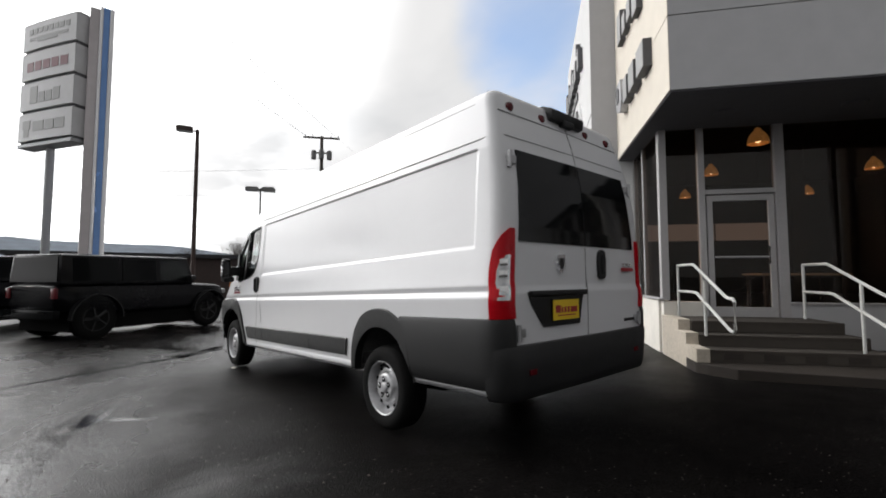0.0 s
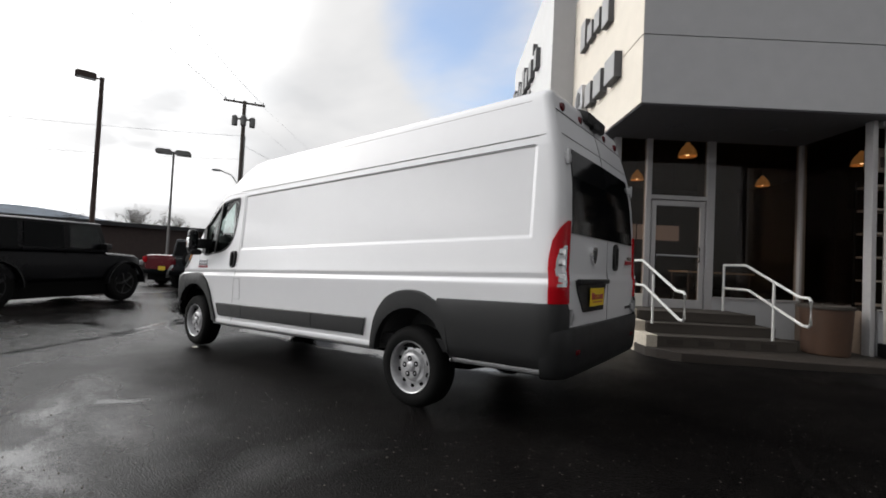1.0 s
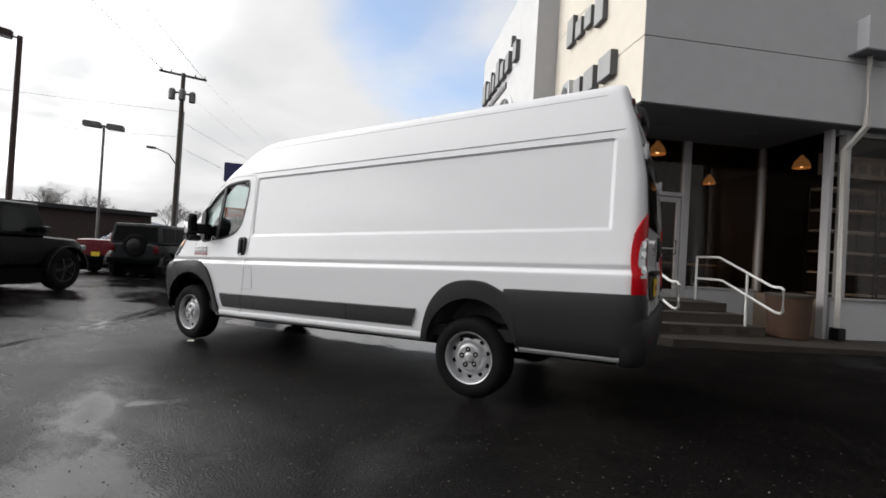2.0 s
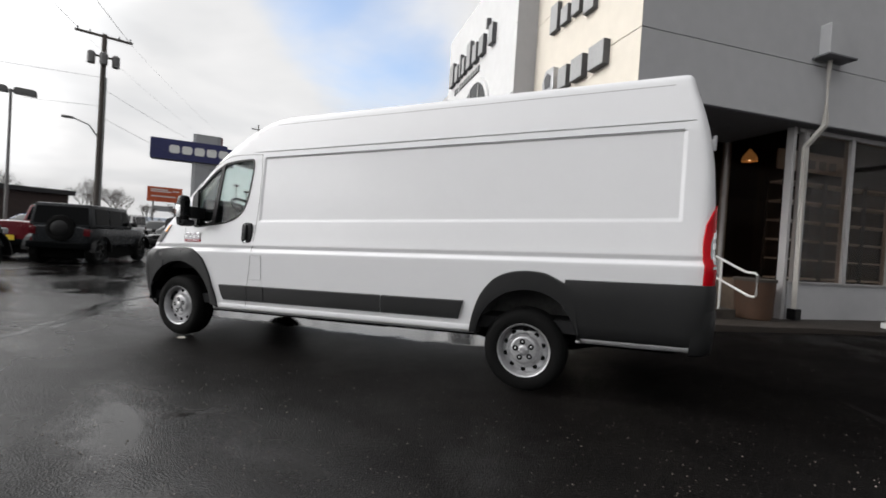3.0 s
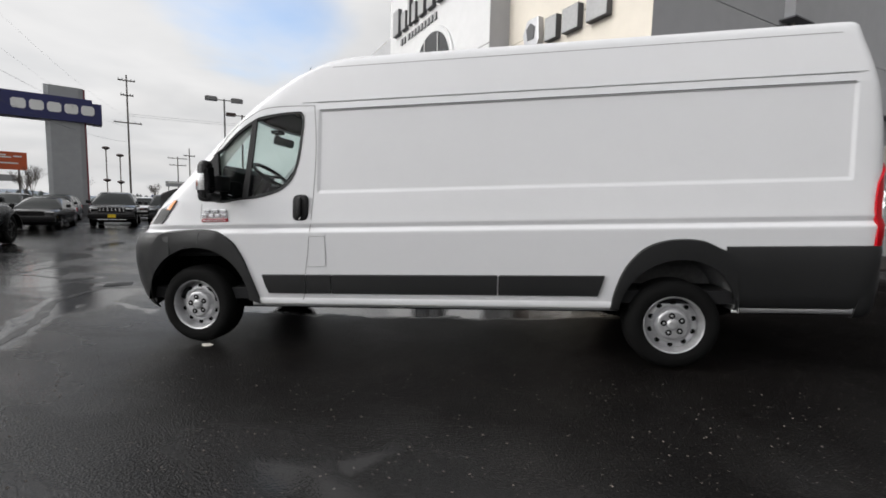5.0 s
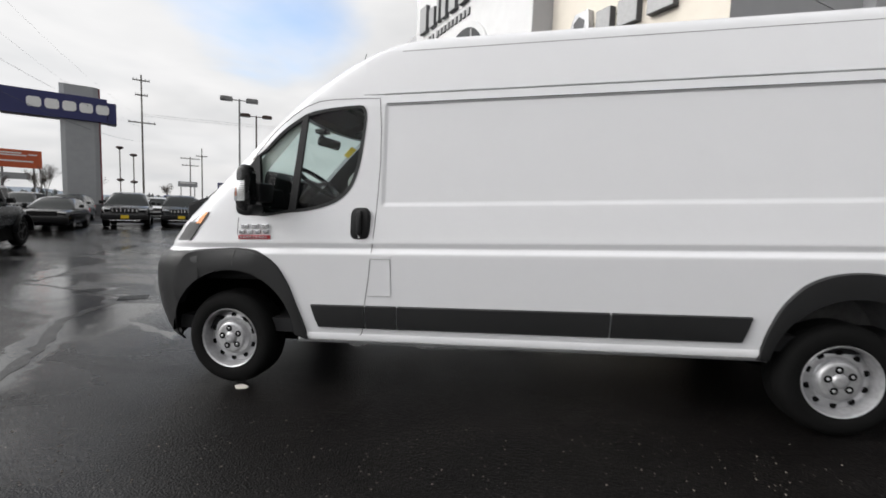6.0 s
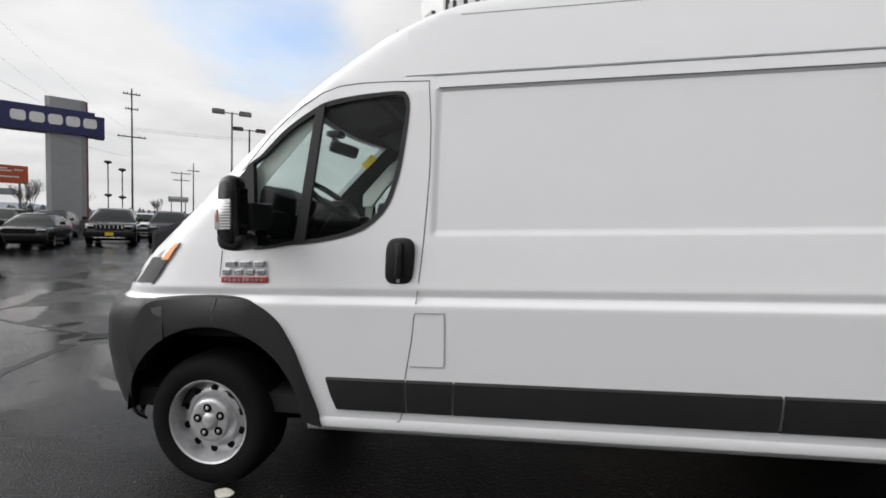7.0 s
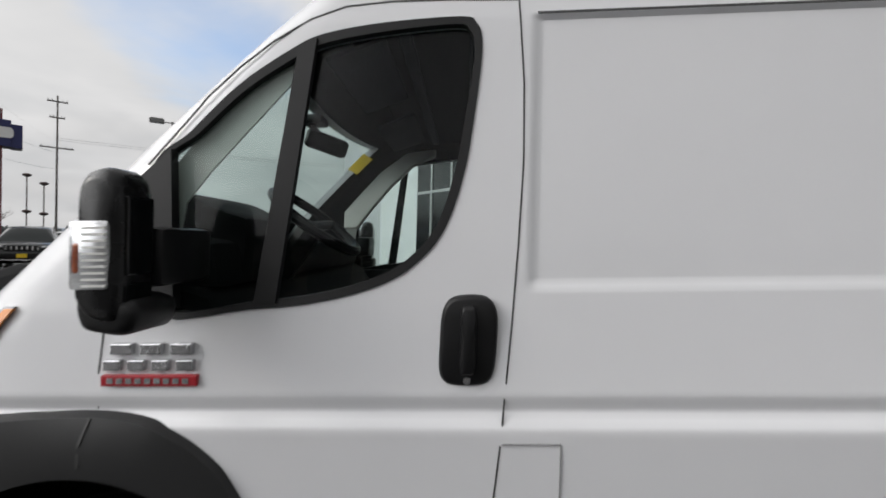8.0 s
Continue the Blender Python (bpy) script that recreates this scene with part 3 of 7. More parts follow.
LEVELS = [0.47, 0.52, 0.6, 0.75, 0.9, 1.05, 1.09, 1.10, 1.106, 1.112, 1.118, 1.1305, 1.143, 1.149, 1.155, 1.1685, 1.182, 1.189, 1.20, 1.24, 1.30, 1.38, 1.428, 1.434, 1.448, 1.462, 1.468, 1.55, 1.7, 1.85, 2.0, 2.10, 2.106, 2.112, 2.118, 2.124, 2.130, 2.16, 2.183, 2.188, 2.192, 2.197, 2.25, 2.33, 2.42, 2.455, 2.485, 2.515, 2.54, 2.557, 2.572, 2.582, 2.59, 2.596, 2.603, 2.61, 2.616]
STATIONS = [5.2, 5.156, 5.148, 5.135, 5.122, 5.115, 5.0, 4.6, 4.2, 3.8, 3.4, 3.0, 2.6, 2.2, 1.8, 1.4, 1.186, 1.178, 1.165, 1.152, 1.144, 1.1, 1.0, 0.9, 0.8, 0.65, 0.5, 0.3, 0.1, -0.1, -0.25]


def van_loop(z):
    left = [rear_pt(z, 2), rear_pt(z, 1.5), rear_pt(z, 1.2)] + [rear_pt(z, k / 6) for k in range(6, -1, -1)]
    start, end = left[-1][0], lerp(CORNER, z)
    for x in STATIONS:
        x = min(start, max(end, x))
        left.append(side_pt(x, z))
    left += [front_pt(z, -1 + i / 12) for i in range(1, 13)]
    right = [(x, WIDE - y, z) for x, y, z in left[1:-1]]
    return left + right[::-1]


def van_shell():
    b = bmesh.new()
    rings = [[b.verts.new(p) for p in van_loop(z)] for z in LEVELS]
    n = len(rings[0])
    for r0, r1 in zip(rings, rings[1:]):
        for i in range(n):
            b.faces.new((r0[i], r0[(i + 1) % n], r1[(i + 1) % n], r1[i]))
    b.faces.new(rings[-1])
    bmesh.ops.remove_doubles(b, verts=b.verts, dist=0.0008)
    bmesh.ops.recalc_face_normals(b, faces=b.faces)
    return b


def carve(ob, cutters):
    """Cuts holes through an object's mesh for good."""
    for c in cutters:
        me = bpy.data.meshes.new("cutter")
        bmesh.ops.recalc_face_normals(c, faces=c.faces)
        c.to_mesh(me)
        c.free()
        co = new("cutter", me)
        mod = ob.modifiers.new("cut", "BOOLEAN")
        mod.operation, mod.object, mod.solver = "DIFFERENCE", co, "EXACT"
        dg = bpy.context.evaluated_depsgraph_get()
        done = bpy.data.meshes.new_from_object(ob.evaluated_get(dg))
        ob.modifiers.clear()
        old = ob.data
        ob.data = done
        bpy.data.meshes.remove(old)
        bpy.data.objects.remove(co)
        bpy.data.meshes.remove(me)


# the outline of the side windows, in the side view
WINDOW = [(0.20, 1.405), (0.48, 1.405), (0.66, 1.425), (0.80, 1.465), (0.885, 1.52), (0.945, 1.60), (0.985, 1.73), (1.005, 1.86), (1.02, 1.99), (1.022, 2.06), (1.008, 2.10), (0.97, 2.118), (0.78, 2.108), (0.63, 2.085), (0.55, 2.05), (0.42, 1.965), (0.30, 1.85), (0.20, 1.745)]


def rounded(poly, n=5):
    """A closed line drawn smoothly through its points."""
    m, out = len(poly), []
    for i in range(m):
        a, b, c, d = (Vector(poly[(i + k) % m]) for k in (-1, 0, 1, 2))
        for j in range(n):
            t = j / n
            p = 0.5 * (2 * b + (c - a) * t + (2 * a - 5 * b + 4 * c - d) * t * t + (3 * b - a - 3 * c + d) * t ** 3)
            out.append((p.x, p.y))
    return out


def finer(pts, n=3):
    """An open line drawn smoothly through its points."""
    ext = [pts[0]] + list(pts) + [pts[-1]]
    out = []
    for i in range(1, len(ext) - 2):
        a, b, c, d = (Vector(ext[i + k]) for k in (-1, 0, 1, 2))
        for j in range(n):
            t = j / n
            p = 0.5 * (2 * b + (c - a) * t + (2 * a - 5 * b + 4 * c - d) * t * t + (3 * b - a - 3 * c + d) * t ** 3)
            out.append((p.x, p.y))
    return out + [tuple(pts[-1])]


WINDOW = rounded(WINDOW)
ARCH_F, ARCH_R = (0.045, 0.50, 0.490), (4.045, 0.45, 0.425)


def disc_poly(c, n=40, grow=0.0):
    return [(c[0] + (c[2] + grow) * math.cos(2 * math.pi * i / n), c[1] + (c[2] + grow) * math.sin(2 * math.pi * i / n)) for i in range(n)]


def toward(poly, k):
    """The polygon drawn in towards its middle."""
    cx, cz = sum(p[0] for p in poly) / len(poly), sum(p[1] for p in poly) / len(poly)
    out = []
    for x, z in poly:
        d = math.hypot(x - cx, z - cz)
        out.append((x + (cx - x) * k / d, z + (cz - z) * k / d))
    return out


def pillow(poly, y0, y1, r):
    """A closed outline in the side view, pushed through from y0 to y1 with softly rounded rims."""
    b = bmesh.new()
    rings = []
    for y, k in ((y0, 1.0), (y0 + 0.12 * r, 0.6), (y0 + 0.4 * r, 0.25), (y0 + r, 0.0), (y1 - r, 0.0), (y1 - 0.4 * r, 0.25), (y1 - 0.12 * r, 0.6), (y1, 1.0)):
        rings.append([b.verts.new((x, y, z)) for x, z in toward(poly, k * r)])
    n = len(poly)
    for r0, r1 in zip(rings, rings[1:]):
        for i in range(n):
            b.faces.new((r0[i], r0[(i + 1) % n], r1[(i + 1) % n], r1[i]))
    b.faces.new(rings[0])
    b.faces.new(rings[-1][::-1])
    return b


def vpart(name, bm, material, parent, label="", smooth=False):
    bm.transform(SHEAR)
    return part(name, bm, material, parent, label, smooth)


def side_ribbon(pts, w, off, depth=0.02):
    """A flat strip that follows the left side along points of the side view."""
    rows0, rows1 = [], []
    P = [Vector((x, z)) for x, z in pts]
    for i, p in enumerate(P):
        d = (P[min(len(P) - 1, i + 1)] - P[max(0, i - 1)]).normalized()
        nrm = Vector((-d.y, d.x)) * w / 2
        rows0.append(side_pt(p.x + nrm.x, p.y + nrm.y, off))
        rows1.append(side_pt(p.x - nrm.x, p.y - nrm.y, off))
    return thick(grid([rows0, rows1]), depth)


def side_patch(outer, inner, off, depth=0.05):
    """A band between two lines of the side view, standing proud of the left side."""
    def at(p, o):
        return (p[0], lerp(SIDE, p[1]) - o, p[1])
    mids = [((o[0] + i[0]) / 2, (o[1] + i[1]) / 2) for o, i in zip(outer, inner)]
    return thick(grid([[at(p, -0.012) for p in outer], [at((p[0] + (m[0] - p[0]) * 0.16, p[1] + (m[1] - p[1]) * 0.16), off) for p, m in zip(outer, mids)], [at(m, off * 1.15) for m in mids], [at(p, off * 0.9) for p in inner], [at(p, -0.05) for p in inner]]), 0.006)


def mirror_y(bm):
    bm.transform(Matrix(((1, 0, 0, 0), (0, -1, 0, WIDE), (0, 0, 1, 0), (0, 0, 0, 1))))
    bmesh.ops.reverse_faces(bm, faces=bm.faces)
    return bm


def wheel(parent, x, y, z, side=1, r=0.35):
    """A tyre on a vented silver steel rim; y is the outer face, side points outwards (-1: left)."""
    base = new("wheel")
    base.parent = parent
    base.matrix_local = Matrix.Translation((x, y, z)) @ (Matrix.Identity(4) if side < 0 else pose(0, 0, 0, 0, 0, 180))
    # local: outer face at y = 0, inwards is +y
    prof = [(0.212, 0.012), (0.225, 0.002), (0.262, -0.008), (0.30, -0.006), (0.325, 0.006), (0.340, 0.026), (r - 0.002, 0.046)]
    for k in range(4):
        y0 = 0.055 + k * 0.032
        prof += [(r, y0), (r, y0 + 0.024), (r - 0.009, y0 + 0.027), (r - 0.009, y0 + 0.030)]
    prof += [(r, 0.185), (0.340, 0.205), (0.31, 0.225), (0.25, 0.228), (0.21, 0.21)]
    part("tyre", lathe(prof, 56, "y", caps=False), RUBBER, base, smooth=True)
    rim = part("rim", lathe([(0.213, 0.20), (0.205, 0.10), (0.214, 0.012), (0.224, 0.003), (0.221, -0.003), (0.212, 0.002), (0.206, 0.020), (0.203, 0.060), (0.197, 0.078), (0.185, 0.074), (0.165, 0.060), (0.146, 0.053), (0.132, 0.056), (0.124, 0.048), (0.116, 0.026), (0.108, 0.019), (0.094, 0.017), (0.046, 0.021), (0.042, 0.012), (0.034, 0.006), (0.02, 0.004)], 56, "y"), STEEL, base, "silver painted steel rim with round vents", smooth=True)
    # each vent is a black disc, its shaded depth put into the colour
    for k in range(10):
        a = 2 * math.pi * (k + 0.5) / 10
        b = lathe([(0.0205, 0.0), (0.0185, 0.004), (0.015, 0.012), (0.006, 0.013)], 14, "y")
        b.transform(Matrix.Translation((0.164 * math.cos(a), 0.0555, 0.164 * math.sin(a))) @ Matrix.Diagonal((1.0, 1, 1.0, 1)))
        part("vent_shade_disc", b, UNDER, rim)
    for k in range(5):
        a = 2 * math.pi * k / 5 + 0.5
        place = Matrix.Translation((0.070 * math.cos(a), 0.0, 0.070 * math.sin(a)))
        # black disc coloured as the shade round each bolt
        b = lathe([(0.024, 0.0165), (0.0225, 0.0155), (0.022, 0.0175), (0.005, 0.018)], 14, "y")
        b.transform(place)
        part("bolt_shade_disc", b, UNDER, rim)
        b = lathe([(0.0105, 0.018), (0.010, 0.013), (0.007, 0.011), (0.003, 0.011)], 6, "y")
        b.transform(place)
        part("wheel_bolt", b, STEEL, rim)
    return base


def build_van():
    van = thing("cargo_van", Matrix.Identity(4), "white high-roof cargo van with dark grey cladding on wet asphalt", "van")
    # body shell: a hollow skin with window and wheel openings
    b = van_shell()
    shell = part("body", b, VAN_WHITE, van, "glossy white pressed-steel body", smooth=True)
    shell.data.materials.append(VAN_INNER)
    mod = shell.modifiers.new("skin", "SOLIDIFY")
    mod.thickness, mod.offset, mod.material_offset = 0.035, -1, 1
    dg = bpy.context.evaluated_depsgraph_get()
    old, shell_mesh = shell.data, bpy.data.meshes.new_from_object(shell.evaluated_get(dg))
    shell.modifiers.clear()
    shell.data = shell_mesh
    bpy.data.meshes.remove(old)
    cut = [prism(toward(WINDOW, 0.012), -0.3, 2.4)]
    cut.append(prism([(0.24, 1.60), (1.81, 1.60), (1.72, 2.15), (0.33, 2.15)], -0.9, 0.95, plane="yz"))
    for c in (ARCH_F, ARCH_R):
        cut += [prism(disc_poly(c, grow=0.02), -0.2, 0.5), prism(disc_poly(c, grow=0.02), 1.55, 2.3)]
    carve(shell, cut)
    shell.data.transform(SHEAR)
    # floor, an added panel that keeps light out of the cab, and dashboard inside
    vpart("cab_floor", box(-0.5, 5.2, 0.12, 1.93, 0.52, 0.62), VAN_INNER, van)
    vpart("light_stop", box(1.30, 1.33, 0.20, 1.85, 0.62, 2.40), VAN_INNER, van)
    dash = prism([(-0.42, 0.9), (0.35, 0.9), (0.42, 1.28), (0.30, 1.42), (0.05, 1.50), (-0.25, 1.52), (-0.40, 1.48)], 0.14, 1.91, 0.03)
    vpart("dashboard", dash, VAN_INNER, van, "dark grey moulded dashboard")
    ring = [(0.46 + 0.18 * math.cos(a) * 0.79, 0.55 + 0.18 * math.sin(a), 1.64 - 0.18 * math.cos(a) * 0.61) for a in [2 * math.pi * i / 32 for i in range(32)]]
    st = vpart("steering_wheel", tube(ring, 0.018, 8, closed=True), BLACK, van, smooth=True)
    hub = tube([(0.33, 0.55, 1.46), (0.45, 0.55, 1.63)], 0.05, 10)
    tube([(0.46, 0.38, 1.637), (0.45, 0.55, 1.625), (0.46, 0.72, 1.637)], 0.016, 8, bm=hub)
    vpart("steering_hub", hub, BLACK, st)
    for y in (0.55, 1.45):
        s = vpart("seat", box(0.62, 1.10, y - 0.25, y + 0.25, 0.95, 1.12, 0.05, 3), SEAT, van, "dark grey cloth seat", smooth=True)
        vpart("backrest", prism([(1.02, 1.05), (1.20, 1.05), (1.28, 1.68), (1.16, 1.70)], y - 0.24, y + 0.24, 0.04), SEAT, s, smooth=True)
        vpart("headrest", box(1.19, 1.28, y - 0.13, y + 0.13, 1.72, 1.92, 0.04, 3), SEAT, s, smooth=True)
    b = pillow(rounded([(-0.02, -0.036), (0.015, -0.034), (0.02, 0.03), (-0.018, 0.036)], 3), -0.105, 0.105, 0.02)
    b.transform(Matrix.Translation((0.345, 1.02, 2.03)) @ pose(0, 0, 0, -12, 8, -48))
    im = vpart("interior_mirror", b, BLACK, van, "black interior mirror", smooth=True)
    vpart("mirror_stalk", tube([(0.335, 1.0, 2.04), (0.285, 0.99, 2.09), (0.285, 0.99, 2.13)], 0.02, 8), BLACK, im)
    vpart("mirror_base", box(0.24, 0.34, 0.94, 1.06, 2.11, 2.15, 0.015), BLACK, im)
    vpart("windscreen_card", prism([(0.372, 1.955), (0.452, 2.035), (0.502, 2.005), (0.420, 1.925)], 1.30, 1.304), YELLOW, van, "yellow card hung inside the windscreen")
    vpart("headliner", box(0.62, 1.3, 0.20, 1.85, 2.20, 2.24, 0.01), VAN_INNER, van, "dark cab ceiling")
    q = [(0.215, 1.66), (0.30, 1.66), (0.40, 1.79), (0.52, 1.93), (0.66, 2.06), (0.80, 2.115), (0.80, 2.16), (0.62, 2.14), (0.45, 2.02), (0.31, 1.87), (0.215, 1.765)]
    vpart("pillar_trim", prism(q, 1.815, 1.885, 0.01), TRIM_GREY, van, "pale grey inner pillar trim")
    vpart("binnacle", prism([(-0.06, 1.49), (0.30, 1.43), (0.31, 1.65), (0.22, 1.675), (0.13, 1.72), (0.065, 1.74), (0.0, 1.705), (-0.04, 1.64)], 0.34, 0.80, 0.04), VAN_INNER, van, "dark instrument hood", smooth=True)
    vpart("dash_pad", prism([(-0.30, 1.51), (0.30, 1.43), (0.28, 1.57), (0.10, 1.60), (-0.20, 1.585)], 0.20, 1.86, 0.03), VAN_INNER, van, smooth=True)
    for x in (0.80, 1.02, 1.22):
        vpart("roof_rib", box(x - 0.02, x + 0.02, 0.24, 1.82, 2.182, 2.20, 0.006), SEAT, van)
    for y in (0.30, 1.10):
        vpart("sun_visor", prism([(0.56, 2.125), (0.74, 2.185), (0.745, 2.172), (0.565, 2.11)], y, y + 0.55, 0.004), SEAT, van)
    for y0, y1 in ((0.10, 0.17), (1.88, 1.95)):
        vpart("door_lining", box(0.2, 1.12, y0, y1, 1.0, 1.385, 0.02), VAN_INNER, van)
    # window glass, seals and posts
    for side in (0, 1):
        def on(p, o):
            y = lerp(SIDE, p[1]) + o
            return (p[0], y if not side else WIDE - y, p[1])
        g = bmesh.new()
        g.faces.new([g.verts.new(on(p, 0.016)) for p in toward(WINDOW, 0.004)])
        w = vpart("side_window", g, PANE, van, "clear side window with a black seal")
        w.visible_shadow = False
        ring0, ring1 = toward(WINDOW, -0.008), toward(WINDOW, 0.016)
        s = bmesh.new()
        rows = [[s.verts.new(on(p, o)) for p in r] for r, o in ((ring0, 0.012), (ring0, -0.004), (ring1, -0.003), (ring1, 0.02))]
        for r0, r1 in zip(rows, rows[1:]):
            for i in range(len(r0)):
                s.faces.new((r0[i], r0[(i + 1) % len(r0)], r1[(i + 1) % len(r0)], r1[i]))
        vpart("window_seal", s, BLACK, w)
        edge = [(0.20, 1.42), (0.20, 1.60), (0.205, 1.735), (0.30, 1.845), (0.42, 1.955), (0.545, 2.045)]
        inset = [(0.25, 1.42), (0.255, 1.56), (0.27, 1.67), (0.335, 1.755), (0.43, 1.86), (0.535, 1.975)]
        vpart("pillar_trim", thick(grid([[on(p, 0.034) for p in edge], [on(p, 0.034) for p in inset]]), 0.006), TRIM_GREY, van, "pale grey inner pillar trim")
        q = [(0.480, 1.412), (0.535, 1.412), (0.612, 2.078), (0.566, 2.058)]
        vpart("window_post", thick(grid([[on(q[0], 0.008), on(q[1], 0.008)], [on(q[3], 0.008), on(q[2], 0.008)]]), 0.02), BLACK, w)
        q = [(0.19, 1.405), (0.29, 1.405), (0.262, 1.80), (0.19, 1.735)]
        vpart("mirror_sail", thick(grid([[on(q[0], -0.002), on(q[1], -0.002)], [on(q[3], -0.002), on(q[2], -0.002)]]), 0.03), BLACK, w)
    rows = [[front_pt(z, k, -0.016) for k in [-0.80 + 1.6 * i / 16 for i in range(17)]] for z in [1.56 + 0.62 * i / 10 for i in range(11)]]
    ws = vpart("windscreen", grid(rows), PANE, van, "clear curved windscreen", smooth=True)
    ws.visible_shadow = False
    # black lower cladding: bumper, wheel arch trims, sills, rear quarter
    zs = [0.42, 0.47, 0.55, 0.68, 0.85, 1.0, 1.08, 1.12, 1.14]
    o = [-0.03, 0.0, 0.012, 0.022, 0.024, 0.024, 0.020, 0.008, -0.02]
    rows = []
    for z, d in zip(zs, o):
        ks = [-1 + i / 14 for i in range(29)]
        row = [front_pt(z, k, d) for k in ks]
        row = [side_pt(-0.2, z, d + 0.002)] + row + [(-0.2, WIDE - side_pt(-0.2, z, d + 0.002)[1], z)]
        rows.append(row)
    bp = part("front_bumper", thick(grid(rows), 0.012), PLASTIC, van, "dark grey textured front bumper", smooth=True)
    carve(bp, [prism(disc_poly(ARCH_F), -0.2, 0.5), prism(disc_poly(ARCH_F), 1.55, 2.3)])
    bp.data.transform(SHEAR)

    def arc(c, a0, a1, n=16, g=0.0, sx=1.0):
        return [(c[0] + sx * (c[2] + g) * math.cos(radians(a0 + (a1 - a0) * i / n)), c[1] + (c[2] + g) * math.sin(radians(a0 + (a1 - a0) * i / n))) for i in range(n + 1)]
    inner = arc(ARCH_F, 152, 3, 20)
    outer = [(-0.42, 0.90), (-0.385, 1.0), (-0.34, 1.075), (-0.28, 1.13), (-0.20, 1.142), (-0.11, 1.147), (-0.02, 1.15), (0.06, 1.152), (0.13, 1.15), (0.20, 1.143), (0.265, 1.13), (0.325, 1.10), (0.38, 1.06), (0.425, 1.015), (0.465, 0.95), (0.50, 0.885), (0.53, 0.81), (0.56, 0.73), (0.59, 0.65), (0.615, 0.58), (0.64, 0.49)]
    for flip in (0, 1):
        b = side_patch(finer(outer), finer(inner), 0.022)
        wa = vpart("wheel_arch_trim", mirror_y(b) if flip else b, PLASTIC, van, "dark grey plastic wheel arch trim", smooth=True)
        b = side_ribbon([(0.09, 1.138), (0.078, 1.08), (0.072, 1.02)], 0.007, 0.0245, 0.004)
        vpart("trim_joint", mirror_y(b) if flip else b, GAP, wa)
        inner_r = arc(ARCH_R, 176, 10, 20)
        outer_r = [(3.555, 0.48), (3.563, 0.55), (3.578, 0.63), (3.60, 0.71), (3.625, 0.78), (3.655, 0.84), (3.70, 0.90), (3.755, 0.957), (3.82, 0.995), (3.89, 1.02), (3.965, 1.033), (4.04, 1.037), (4.12, 1.033), (4.19, 1.02), (4.25, 0.995), (4.30, 0.97), (4.345, 0.95), (4.40, 0.93), (4.43, 0.85), (4.45, 0.70), (4.47, 0.53)]
        b = side_patch(finer(outer_r), finer(inner_r), 0.022)
        vpart("wheel_arch_trim", mirror_y(b) if flip else b, PLASTIC, van, "dark grey plastic wheel arch trim", smooth=True)
        # rear quarter cladding, wrapping round the corner into the bumper
        rows = []
        for z, d in ((0.975, -0.004), (0.968, 0.014), (0.93, 0.022), (0.80, 0.024), (0.62, 0.022), (0.53, 0.012), (0.49, -0.008), (0.475, -0.04)):
            rows.append([side_pt(x, z, d) for x in (4.345, 4.40, 4.6, 4.9, 5.2)] + [rear_pt(z, k / 6, d) for k in range(1, 7)])
        qb = thick(grid(rows), 0.01)
        qp = part("quarter_cladding", mirror_y(qb) if flip else qb, PLASTIC, van, "dark grey plastic rear quarter cladding", smooth=True)
        c = ARCH_R
        carve(qp, [prism(disc_poly((c[0], c[1], c[2] - 0.01)), -0.2, 0.5), prism(disc_poly((c[0], c[1], c[2] - 0.01)), 1.55, 2.3)])
        qp.data.transform(SHEAR)
        # sill trims in three lengths
        for x0, x1, s0, s1 in ((0.66, 1.055, 0.06, 0.008), (1.062, 1.285, 0.008, 0.0), (1.292, 2.68, 0.0, 0.0), (2.69, 3.50, 0.0, -0.045)):
            rows = []
            for z, d, k in ((0.752, 0.0, 0), (0.744, 0.016, 0.05), (0.66, 0.020, 0.5), (0.592, 0.016, 0.95), (0.584, 0.0, 1)):
                a, e = x0 + s0 * k, x1 + s1 * k
                rows.append([side_pt(a + (e - a) * i / 4, z, d) for i in range(5)])
            b = thick(grid(rows), 0.008)
            vpart("sill_trim", mirror_y(b) if flip else b, PLASTIC, van, "dark grey plastic sill trim", smooth=True)
        b = grid([[side_pt(0.62 + 2.95 * i / 8, z, d) for i in range(9)] for z, d in ((0.545, 0.0), (0.525, 0.010), (0.495, 0.006), (0.475, -0.03))])
        vpart("sill_lip", mirror_y(thick(b, 0.004)) if flip else thick(b, 0.004), VAN_WHITE, van, smooth=True)
        # wheel housings
        for c, m in ((ARCH_F, UNDER), (ARCH_R, LINER)):
            a = arc(c, 178, 2, 20, 0.012)
            b = grid([[(x, y, z) for x, z in a] for y in (0.045, 0.2, 0.48)])
            b2 = grid([[(x, 0.48, z) for x, z in a], [(c[0], 0.48, c[1]) for _ in a]], bm=b)
            vpart("wheel_housing", mirror_y(b2) if flip else b2, m, van, smooth=True)
        # shut lines of door, fuel flap, bonnet: ribbons coloured as the gaps' shade
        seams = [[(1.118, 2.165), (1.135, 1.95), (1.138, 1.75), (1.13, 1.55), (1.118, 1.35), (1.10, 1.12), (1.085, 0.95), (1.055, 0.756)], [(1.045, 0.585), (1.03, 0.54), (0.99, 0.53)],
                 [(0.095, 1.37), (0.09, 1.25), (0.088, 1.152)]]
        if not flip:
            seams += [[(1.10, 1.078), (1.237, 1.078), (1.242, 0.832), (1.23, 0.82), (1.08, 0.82)]]
